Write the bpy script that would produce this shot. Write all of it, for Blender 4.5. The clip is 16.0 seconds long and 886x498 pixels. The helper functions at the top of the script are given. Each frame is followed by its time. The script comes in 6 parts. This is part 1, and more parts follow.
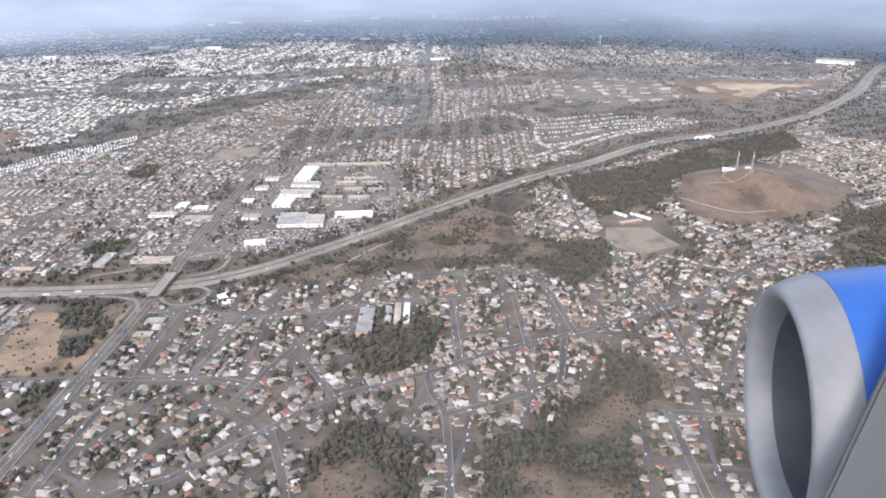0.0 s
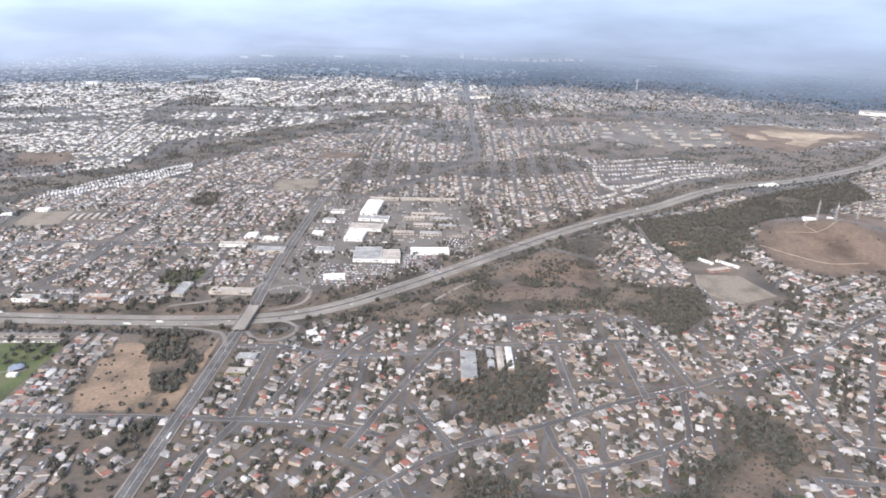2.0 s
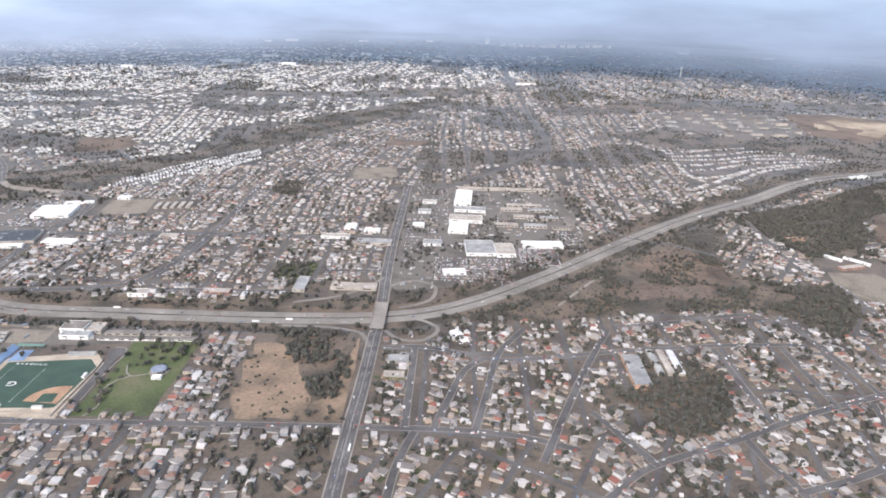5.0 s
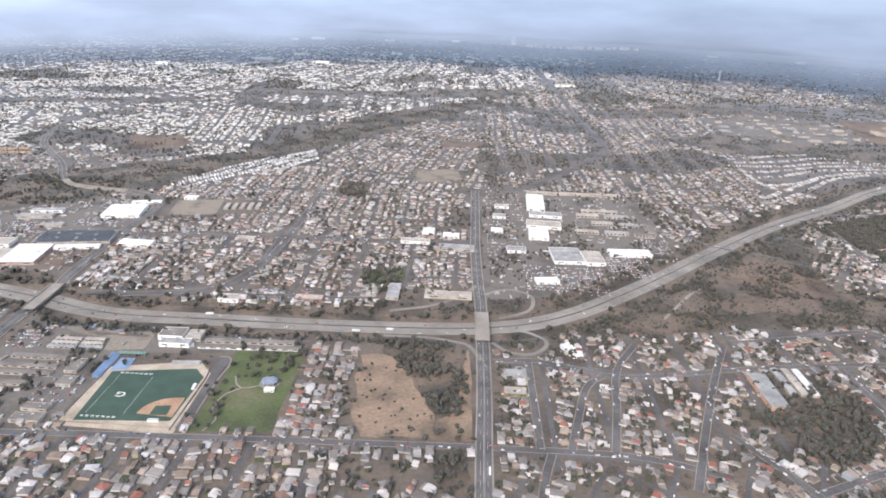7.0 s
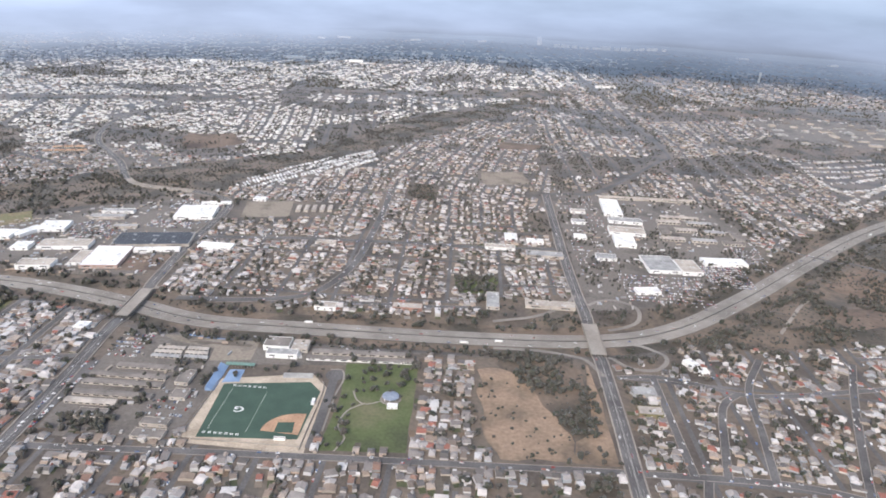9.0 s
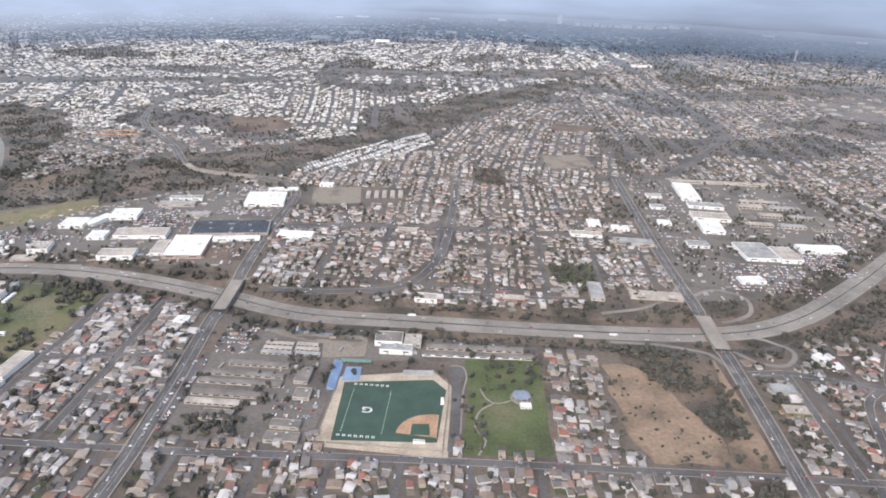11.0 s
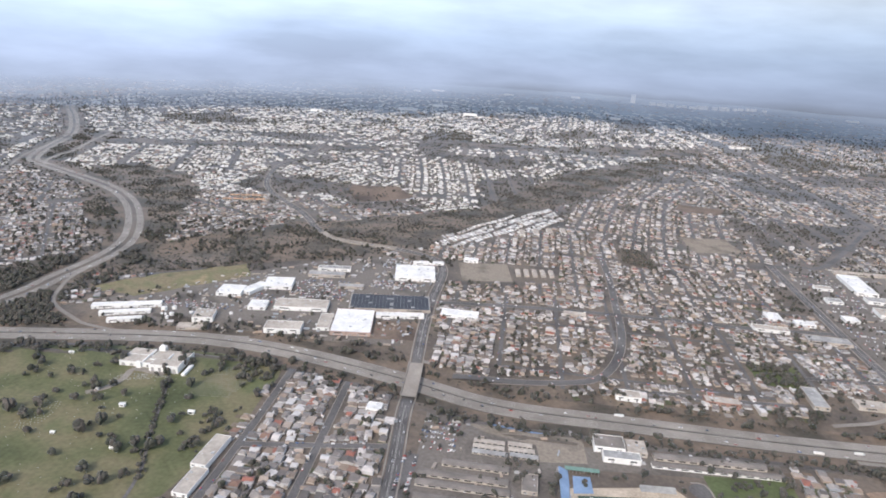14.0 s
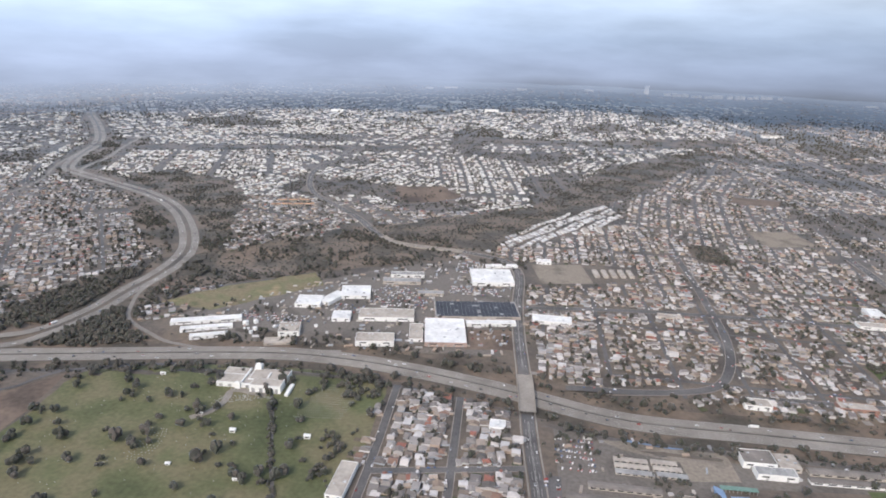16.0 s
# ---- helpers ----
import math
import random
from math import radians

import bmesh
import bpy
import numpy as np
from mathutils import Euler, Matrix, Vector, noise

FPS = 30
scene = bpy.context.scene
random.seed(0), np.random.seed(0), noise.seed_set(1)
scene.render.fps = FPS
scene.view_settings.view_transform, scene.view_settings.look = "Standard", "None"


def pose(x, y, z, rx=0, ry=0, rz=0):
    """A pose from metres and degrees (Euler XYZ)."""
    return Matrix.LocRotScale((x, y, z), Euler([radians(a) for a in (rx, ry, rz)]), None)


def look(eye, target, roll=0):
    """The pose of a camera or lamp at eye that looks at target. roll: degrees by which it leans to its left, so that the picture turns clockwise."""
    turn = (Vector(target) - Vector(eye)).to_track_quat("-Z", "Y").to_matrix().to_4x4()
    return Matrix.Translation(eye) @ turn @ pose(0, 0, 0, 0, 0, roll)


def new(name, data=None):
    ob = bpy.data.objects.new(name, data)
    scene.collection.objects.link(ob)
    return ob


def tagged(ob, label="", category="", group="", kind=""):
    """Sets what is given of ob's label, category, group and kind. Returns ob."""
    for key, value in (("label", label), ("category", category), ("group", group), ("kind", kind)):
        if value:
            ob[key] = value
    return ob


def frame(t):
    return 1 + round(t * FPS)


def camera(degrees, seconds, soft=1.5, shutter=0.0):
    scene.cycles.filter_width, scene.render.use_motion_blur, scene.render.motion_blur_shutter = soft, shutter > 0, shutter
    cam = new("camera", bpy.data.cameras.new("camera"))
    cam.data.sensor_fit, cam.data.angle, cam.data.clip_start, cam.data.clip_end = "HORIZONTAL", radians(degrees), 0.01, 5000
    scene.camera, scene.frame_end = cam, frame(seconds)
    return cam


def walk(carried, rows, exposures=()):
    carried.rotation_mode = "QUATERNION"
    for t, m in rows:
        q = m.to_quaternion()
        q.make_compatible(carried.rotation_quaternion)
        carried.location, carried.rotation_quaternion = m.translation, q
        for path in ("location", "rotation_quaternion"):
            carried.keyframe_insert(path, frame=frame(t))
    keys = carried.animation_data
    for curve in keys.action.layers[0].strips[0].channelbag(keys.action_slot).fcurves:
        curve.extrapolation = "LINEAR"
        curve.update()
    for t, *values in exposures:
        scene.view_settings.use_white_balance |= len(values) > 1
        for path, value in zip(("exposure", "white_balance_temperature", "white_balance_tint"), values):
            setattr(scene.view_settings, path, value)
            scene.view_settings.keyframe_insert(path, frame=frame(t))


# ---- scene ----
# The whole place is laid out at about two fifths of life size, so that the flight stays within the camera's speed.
cam = camera(68.7, 16.0, 1.8)
METRES, EYE, TILT, LEAN, TURN = 600.0, 250.0, -24.2, 0.5, 0.0
ROWS = [
    (0.0, 0.0, 0.0, 0.0, 0.0, 0.0, -0.0),
    (0.5, -0.0309, 0.0093, 0.0012, -0.21, 1.33, -0.42),
    (1.0, -0.0615, 0.018, 0.0017, -0.16, 2.8, -0.9),
    (1.5, -0.0925, 0.0266, 0.0023, 0.08, 3.27, -1.63),
    (2.0, -0.124, 0.0349, 0.003, 0.46, 3.23, -2.16),
    (2.5, -0.1543, 0.0433, 0.0039, 0.99, 3.03, -2.77),
    (3.0, -0.1852, 0.0516, 0.0045, 0.79, 2.85, -2.8),
    (3.5, -0.2161, 0.0599, 0.0051, 0.59, 2.43, -2.53),
    (4.0, -0.247, 0.0681, 0.0059, 0.63, 2.06, -2.53),
    (6.5, -0.4, 0.1067, 0.0117, 0.72, 2.19, -3.35),
    (7.0, -0.4304, 0.1146, 0.0128, 1.2, 2.09, -3.57),
    (7.5, -0.4607, 0.1226, 0.0136, 1.24, 2.08, -3.41),
    (8.0, -0.4912, 0.1305, 0.0144, 1.41, 2.13, -3.45),
    (8.5, -0.5216, 0.1383, 0.0153, 1.66, 2.16, -3.78),
    (9.0, -0.5519, 0.1461, 0.0158, 1.9, 2.02, -4.26),
    (11.5, -0.703, 0.1834, 0.0188, 2.56, 0.18, -3.91),
    (12.0, -0.7337, 0.1909, 0.02, 3.37, 1.72, -4.38),
    (12.5, -0.763, 0.1974, 0.0206, 4.95, 4.5, -5.63),
    (13.0, -0.7923, 0.2044, 0.0206, 5.56, 5.39, -6.3),
    (13.5, -0.8221, 0.2116, 0.0208, 5.8, 5.85, -6.76),
    (14.0, -0.8519, 0.2188, 0.0211, 5.96, 6.08, -7.02),
    (14.5, -0.8817, 0.2256, 0.0215, 6.19, 6.09, -6.68),
    (15.0, -0.9114, 0.2326, 0.0219, 6.32, 5.89, -5.96),
    (15.5, -0.939, 0.239, 0.0222, 6.32, 5.82, -5.6),
    (16.0, -0.9689, 0.2456, 0.0227, 6.27, 5.77, -5.5),
]
EXPOSURES = [(0, 0.94, 6400, 12), (2, 0.92, 6400, 12), (4, 0.80, 6400, 12), (7, 0.80, 6450, 12), (9, 0.70, 6450, 12), (11.5, 0.68, 6450, 12), (12.5, 0.74, 6400, 12), (14.5, 0.47, 6450, 12), (16, 0.42, 6450, 12)]
walk(cam, [(t, pose(0, 0, EYE, TILT, LEAN, TURN) @ pose(METRES * x, METRES * y, METRES * z, 90 + pitch, roll, yaw)) for t, x, y, z, yaw, pitch, roll in ROWS], EXPOSURES)

# ---- sky, sun ----
world = bpy.data.worlds.new("world")
scene.world = world
world.use_nodes = True
wn = world.node_tree
sky = wn.nodes.new("ShaderNodeTexSky")
sky.sky_type = "NISHITA"
sky.sun_disc = False
SUN_UP, SUN_TURN = 38.0, 200.0
sky.sun_elevation, sky.sun_rotation = radians(SUN_UP), radians(SUN_TURN)
sky.dust_density = 3.0
background = wn.nodes["Background"]
background.inputs["Strength"].default_value = 0.15
wn.links.new(sky.outputs[0], background.inputs["Color"])
sun = new("sun", bpy.data.lights.new("sun", "SUN"))
sun.data.energy, sun.data.angle, sun.data.color = 1.45, radians(10), (1.0, 0.93, 0.84)
sun.matrix_world = look((0, 0, 0), (-math.sin(radians(SUN_TURN)) * math.cos(radians(SUN_UP)), -math.cos(radians(SUN_TURN)) * math.cos(radians(SUN_UP)), -math.sin(radians(SUN_UP))))
sun.location = (0, 0, 900)


# ---- materials ----
def ramp_stops(ramp, colours):
    el = ramp.color_ramp.elements
    while len(el) < len(colours):
        el.new(0.5)
    for i, c in enumerate(colours):
        el[i].position = i / max(1, len(colours) - 1)
        el[i].color = (*c, 1)


def material(name, colours, by="", rough=0.8, spec=0.3, grain=1.0, stain=0.08, amount=0.35, bump=0.0, metal=0.0, haze_sheen=0.0, steps=False, emit=0.0):
    """by: 'object', 'island' or '' picks a colour for each piece; grain and stain are noise scales per metre."""
    m = bpy.data.materials.new(name)
    m.use_nodes = True
    nt = m.node_tree
    p = nt.nodes["Principled BSDF"]
    p.inputs["Roughness"].default_value = rough
    p.inputs["Metallic"].default_value = metal
    p.inputs["Specular IOR Level"].default_value = spec
    # Blue-tinted sheen stands in for distance haze on surfaces seen at grazing angles.
    p.inputs["Sheen Weight"].default_value = haze_sheen
    p.inputs["Sheen Roughness"].default_value = 0.24
    p.inputs["Sheen Tint"].default_value = (0.62, 0.79, 1.0, 1)
    geo = nt.nodes.new("ShaderNodeNewGeometry")
    ramp = nt.nodes.new("ShaderNodeValToRGB")
    ramp_stops(ramp, colours)
    if steps:
        ramp.color_ramp.interpolation = "CONSTANT"
    coarse = nt.nodes.new("ShaderNodeTexNoise")
    coarse.inputs["Scale"].default_value = stain
    coarse.inputs["Detail"].default_value = 4
    fine = nt.nodes.new("ShaderNodeTexNoise")
    fine.inputs["Scale"].default_value = grain
    fine.inputs["Detail"].default_value = 3
    for n in (coarse, fine):
        nt.links.new(geo.outputs["Position"], n.inputs["Vector"])
    if by == "object":
        info = nt.nodes.new("ShaderNodeObjectInfo")
        nt.links.new(info.outputs["Random"], ramp.inputs[0])
    elif by == "island":
        nt.links.new(geo.outputs["Random Per Island"], ramp.inputs[0])
    else:
        stretch = nt.nodes.new("ShaderNodeMapRange")
        stretch.inputs[1].default_value, stretch.inputs[2].default_value = 0.3, 0.7
        nt.links.new(coarse.outputs[0], stretch.inputs[0])
        nt.links.new(stretch.outputs[0], ramp.inputs[0])
    both = nt.nodes.new("ShaderNodeMath")
    both.operation = "ADD"
    nt.links.new(coarse.outputs[0], both.inputs[0])
    nt.links.new(fine.outputs[0], both.inputs[1])
    span = nt.nodes.new("ShaderNodeMapRange")
    span.inputs[1].default_value, span.inputs[2].default_value = 0.6, 1.4
    span.inputs[3].default_value, span.inputs[4].default_value = 1 - amount, 1 + amount
    nt.links.new(both.outputs[0], span.inputs[0])
    mul = nt.nodes.new("ShaderNodeVectorMath")
    mul.operation = "SCALE"
    nt.links.new(ramp.outputs[0], mul.inputs[0])
    nt.links.new(span.outputs[0], mul.inputs["Scale"])
    nt.links.new(mul.outputs[0], p.inputs["Base Color"])
    if bump:
        b = nt.nodes.new("ShaderNodeBump")
        b.inputs["Strength"].default_value = bump
        b.inputs["Distance"].default_value = 0.3
        nt.links.new(fine.outputs[0], b.inputs["Height"])
        nt.links.new(b.outputs[0], p.inputs["Normal"])
    return m


def greyed(colours, keep=0.5, shade=1.0):
    """The colours pulled towards a slightly cool grey."""
    out = []
    for c in colours:
        g = sum(c) / 3
        out.append(tuple(shade * (g * t + keep * (v - g)) for v, t in zip(c, (0.985, 0.99, 1.03))))
    return out


SOIL = material("soil", [(0.082, 0.072, 0.063), (0.118, 0.10, 0.085), (0.155, 0.125, 0.10), (0.10, 0.09, 0.077)], grain=0.35, stain=0.02, bump=0.4, haze_sheen=0.6)
DIRT = material("bare_dirt", [(0.14, 0.11, 0.085), (0.22, 0.165, 0.12), (0.29, 0.21, 0.15), (0.19, 0.145, 0.11)], grain=0.4, stain=0.035, bump=0.4)
HILL = material("bare_hill_soil", [(0.10, 0.078, 0.064), (0.15, 0.112, 0.088), (0.18, 0.135, 0.105), (0.12, 0.094, 0.078)], grain=0.3, stain=0.025, bump=0.3, haze_sheen=0.15)
SAND = material("pale_sand", [(0.16, 0.13, 0.10), (0.27, 0.22, 0.17), (0.40, 0.33, 0.26), (0.22, 0.18, 0.14)], grain=0.1, stain=0.008)
SCRUB = material("scrub_ground", [(0.07, 0.065, 0.052), (0.10, 0.085, 0.068), (0.17, 0.13, 0.10), (0.10, 0.085, 0.068)], grain=0.3, stain=0.022, bump=0.6, haze_sheen=0.45)
GRASS = material("park_grass", [(0.08, 0.092, 0.05), (0.10, 0.125, 0.055), (0.135, 0.13, 0.075)], grain=0.5, stain=0.035, amount=0.3)
CEMETERY = material("cemetery_grass", [(0.09, 0.106, 0.05), (0.125, 0.134, 0.066), (0.168, 0.15, 0.088), (0.104, 0.116, 0.056)], grain=0.4, stain=0.022, amount=0.35)
YELLOW = material("dry_grass", [(0.12, 0.13, 0.065), (0.23, 0.19, 0.12), (0.15, 0.15, 0.08), (0.27, 0.21, 0.13)], grain=0.4, stain=0.04)
TURF = material("artificial_turf", [(0.05, 0.085, 0.066), (0.06, 0.10, 0.075)], grain=1.2, stain=0.08, amount=0.15)
CLAY = material("infield_clay", [(0.40, 0.25, 0.16), (0.46, 0.30, 0.20)], grain=0.8)
TRACK = material("tan_gravel", [(0.42, 0.35, 0.27), (0.48, 0.41, 0.33)], grain=0.8)
ASPHALT = material("asphalt", greyed([(0.115, 0.104, 0.094), (0.16, 0.145, 0.13)]), grain=1.0, stain=0.05, rough=0.9, haze_sheen=0.3)
YARDPAVING = material("yard_paving", [(0.12, 0.108, 0.097), (0.175, 0.157, 0.14), (0.14, 0.126, 0.114)], grain=0.5, stain=0.03, rough=0.9, haze_sheen=0.3)
STREET = material("worn_asphalt", greyed([(0.11, 0.10, 0.09), (0.155, 0.14, 0.126)]), grain=0.9, stain=0.04, rough=0.85, haze_sheen=0.35)
CONCRETE = material("concrete", [(0.25, 0.225, 0.20), (0.33, 0.30, 0.265)], grain=0.8, stain=0.05, rough=0.8, amount=0.2)
PAVING = material("freeway_concrete", [(0.21, 0.192, 0.172), (0.285, 0.262, 0.235)], grain=0.8, stain=0.03, rough=0.8, amount=0.2, haze_sheen=0.3)
BARRIER = material("barrier_concrete", [(0.10, 0.095, 0.09), (0.15, 0.145, 0.135)], grain=1.0)
WHITE = material("white_paint", [(0.74, 0.74, 0.72), (0.8, 0.8, 0.78)], grain=1.0, amount=0.08, rough=0.6)
ROOFWHITE = material("white_roof", [(0.66, 0.66, 0.65), (0.8, 0.8, 0.79)], grain=0.4, stain=0.1, amount=0.12, rough=0.5)
ROOFTAN = material("tan_roof", [(0.38, 0.34, 0.30), (0.46, 0.42, 0.37)], grain=0.4, stain=0.1, amount=0.2)
ROOFBROWN = material("brown_grey_roof", [(0.17, 0.155, 0.14), (0.24, 0.215, 0.195)], grain=0.5, stain=0.1, amount=0.2)
ROOFGREY = material("grey_roof", [(0.28, 0.28, 0.28), (0.38, 0.38, 0.37)], grain=0.4, stain=0.1, amount=0.2)
BRICKRED = material("red_brown_wall", [(0.25, 0.15, 0.12), (0.31, 0.19, 0.15)], grain=0.8)
ORANGE = material("orange_wall", [(0.46, 0.29, 0.21), (0.52, 0.34, 0.25)], grain=0.8, amount=0.12)
WORN = material("worn_white_paint", [(0.34, 0.33, 0.31), (0.44, 0.43, 0.41)], grain=1.0)
BLUE = material("blue_paint", [(0.19, 0.29, 0.44), (0.24, 0.34, 0.50)], grain=0.6, amount=0.15, rough=0.5)
FIELD = material("pale_bare_ground", [(0.19, 0.165, 0.135), (0.26, 0.225, 0.185), (0.22, 0.19, 0.155)], grain=0.5, stain=0.05)
PAVILION = material("blue_grey_roof", [(0.20, 0.235, 0.30), (0.25, 0.285, 0.35)], grain=0.8)
GLASS = material("dark_glass", [(0.03, 0.035, 0.04), (0.05, 0.055, 0.06)], rough=0.15, spec=0.6)
SOLAR = material("solar_cell", [(0.04, 0.045, 0.058), (0.06, 0.065, 0.08)], by="object", rough=0.4, spec=0.4)
METAL = material("galvanised_steel", [(0.45, 0.46, 0.47), (0.55, 0.56, 0.57)], rough=0.45, metal=0.6)
ROOFS = greyed([(0.148, 0.135, 0.121), (0.233, 0.21, 0.191), (0.339, 0.31, 0.279), (0.212, 0.175, 0.144), (0.445, 0.41, 0.372), (0.297, 0.235, 0.181), (0.17, 0.155, 0.144), (0.254, 0.23, 0.205), (0.657, 0.61, 0.558), (0.27, 0.175, 0.13), (0.276, 0.25, 0.223), (0.403, 0.34, 0.279), (0.191, 0.17, 0.153), (0.371, 0.345, 0.316), (0.33, 0.15, 0.11), (0.60, 0.58, 0.55), (0.24, 0.16, 0.12)], 1.05, 0.88)
WALLS = greyed([(0.42, 0.40, 0.37), (0.55, 0.54, 0.51), (0.36, 0.32, 0.27), (0.40, 0.35, 0.29), (0.62, 0.61, 0.59), (0.30, 0.29, 0.28), (0.42, 0.34, 0.27), (0.36, 0.38, 0.39), (0.50, 0.47, 0.42), (0.33, 0.26, 0.21)], 1.1, 0.92)
LEAVES = greyed([(0.058, 0.064, 0.038), (0.084, 0.088, 0.054), (0.116, 0.104, 0.074), (0.07, 0.074, 0.054), (0.14, 0.116, 0.086), (0.095, 0.083, 0.06)], 0.62, 0.86)
ROOF_EACH = material("shingle_roof", ROOFS, by="object", grain=1.5, stain=0.3, amount=0.2, steps=True)
WALL_EACH = material("stucco_wall", WALLS, by="object", grain=1.5, stain=0.3, amount=0.12, steps=True)
ROOF_MANY = material("shingle_roofs", ROOFS, by="island", grain=1.5, stain=0.3, amount=0.2, steps=True, haze_sheen=0.8)
# Pale roofs and walls; the hillside's sunlit patch is put into their colours.
ROOF_PALE = material("pale_roofs", [(0.62, 0.61, 0.58), (0.36, 0.35, 0.33), (0.70, 0.69, 0.66), (0.30, 0.28, 0.25), (0.55, 0.53, 0.49), (0.74, 0.73, 0.71), (0.42, 0.38, 0.33)], by="island", grain=1.5, stain=0.3, amount=0.15, steps=True, haze_sheen=0.8)
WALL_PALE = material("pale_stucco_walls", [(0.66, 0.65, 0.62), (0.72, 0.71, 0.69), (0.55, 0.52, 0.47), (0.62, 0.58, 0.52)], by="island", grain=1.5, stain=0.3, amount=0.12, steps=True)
WALL_MANY = material("stucco_walls", WALLS, by="island", grain=1.5, stain=0.3, amount=0.12, steps=True)
LEAF_EACH = material("foliage", LEAVES, by="object", grain=0.8, stain=0.2, amount=0.28, rough=0.8, spec=0.15, haze_sheen=0.65)
LEAF_MANY = material("foliage_clumps", LEAVES, by="island", grain=0.8, stain=0.2, amount=0.28, rough=0.8, spec=0.15, haze_sheen=0.65)
BARK = material("bark", [(0.14, 0.11, 0.08), (0.2, 0.16, 0.12)], grain=4)
CARS = [(0.75, 0.75, 0.75), (0.05, 0.05, 0.055), (0.45, 0.46, 0.47), (0.7, 0.7, 0.7), (0.12, 0.13, 0.15), (0.35, 0.05, 0.04), (0.8, 0.8, 0.78), (0.08, 0.14, 0.28), (0.3, 0.3, 0.3)]
CARPAINT = material("car_paint", CARS, by="object", rough=0.3, spec=0.5, amount=0.05, steps=True)
CARPAINTS = material("car_paints", CARS, by="island", rough=0.3, spec=0.5, amount=0.05, steps=True)
RUBBER = material("tyre_rubber", [(0.02, 0.02, 0.02), (0.03, 0.03, 0.03)])
TRAILER = material("white_trailer_roof", [(0.62, 0.62, 0.61), (0.4, 0.39, 0.38), (0.72, 0.72, 0.71), (0.3, 0.29, 0.28), (0.5, 0.5, 0.49)], by="island", amount=0.1, steps=True, rough=0.5)


# ---- the plan ----
def smooth(points, step=6.0):
    """A polyline rounded through its points, resampled at about even steps."""
    p = [np.array(q, float) for q in points]
    p = [2 * p[0] - p[1]] + p + [2 * p[-1] - p[-2]]
    out = []
    for i in range(1, len(p) - 2):
        n = max(2, int(np.linalg.norm(p[i + 1] - p[i]) / step))
        for k in range(n):
            u = k / n
            out.append(0.5 * (2 * p[i] + (p[i + 1] - p[i - 1]) * u + (2 * p[i - 1] - 5 * p[i] + 4 * p[i + 1] - p[i + 2]) * u * u + (3 * p[i] - p[i - 1] - 3 * p[i + 1] + p[i + 2]) * u ** 3))
    out.append(p[-2])
    return np.array(out)


FREEWAY = smooth([(1700, 2200), (1105, 1668), (839, 1329), (659, 1139), (559, 1065), (449, 1000), (320, 945), (191, 842), (77, 750), (-16, 662), (-102, 577), (-173, 516), (-233, 490), (-325, 481), (-440, 479), (-517, 480), (-583, 499), (-643, 513), (-700, 520), (-757, 516), (-865, 492), (-960, 468), (-1150, 410), (-1500, 330)])
FREEWAY_2 = smooth([(-1040, 478), (-960, 487), (-915, 507), (-900, 551), (-899, 590), (-896, 628), (-898, 668), (-906, 702), (-923, 738), (-950, 782), (-984, 828), (-1022, 867), (-1066, 900), (-1105, 922), (-1150, 945), (-1206, 974), (-1255, 1003), (-1290, 1060), (-1318, 1122), (-1357, 1215), (-1410, 1302), (-1503, 1427), (-1595, 1540), (-1640, 1600)])
FREEWAY_BRANCH = smooth([(-1215, 979), (-1236, 1005), (-1247, 1048), (-1256, 1096), (-1290, 1185), (-1318, 1268), (-1340, 1360)])
FREEWAY_LOOP = smooth([(-1318, 1100), (-1303, 1055), (-1276, 996), (-1247, 942), (-1233, 893), (-1230, 845), (-1260, 780)])
AVENUE_1 = smooth([(-241, 150), (-240, 330), (-239, 390), (-239, 454), (-240, 520), (-242, 560), (-244, 640), (-244, 720), (-244, 830)])
AVENUE_1_EAST = smooth([(-244, 830), (-215, 838), (-176, 856), (-63, 1025), (-38, 1080), (-39, 1359), (-43, 2051), (-46, 3000)])
AVENUE_2 = smooth([(-560, 150), (-560, 310), (-561, 345), (-565, 400), (-570, 450), (-573, 500), (-579, 570), (-582, 633), (-582, 690), (-586, 718), (-599, 741), (-634, 757), (-675, 762), (-713, 772), (-741, 802), (-775, 855), (-821, 909), (-858, 952), (-889, 1014), (-912, 1113), (-906, 1218), (-930, 1500)])
RAMPS = [smooth(r, 4) for r in (
    [(-889, 640), (-889, 609), (-887, 590), (-879, 568), (-869, 548), (-856, 536), (-835, 524), (-814, 518), (-784, 516), (-745, 522), (-700, 530)],
    [(-236, 478), (-228, 486), (-212, 488), (-199, 481), (-194, 466), (-205, 452), (-222, 453), (-233, 466)],
    [(-236, 540), (-226, 549), (-213, 552), (-199, 542), (-200, 524), (-213, 512), (-226, 506)],
    [(-240, 440), (-252, 462), (-275, 470), (-310, 470)],
    [(-244, 556), (-256, 535), (-280, 515), (-310, 505)])]
STREETS = []
STREETS.append(smooth([(-900, 325), (-700, 333), (-545, 338), (-459, 343), (-372, 347), (-319, 349), (-237, 352), (-159, 352), (-110, 340)]))
STREETS.append(smooth([(-232, 440), (-207, 444), (-183, 439), (-157, 431), (-128, 433), (-60, 449), (20, 463), (76, 467)]))
STREETS.append(smooth([(-230, 200), (-176, 249), (-147, 263), (-126, 283), (-102, 304), (-80, 325), (-53, 339), (-7, 360), (23, 376), (69, 397), (123, 420), (167, 441), (217, 468), (279, 515), (420, 600)]))
STREETS.append(smooth([(-13, 356), (-9, 335), (-1, 314), (1, 264), (2, 200)]))
STREETS.append(smooth([(4, 456), (9, 372)]))
STREETS.append(smooth([(0, 314), (35, 327), (60, 340), (73, 350), (79, 370), (85, 400)]))
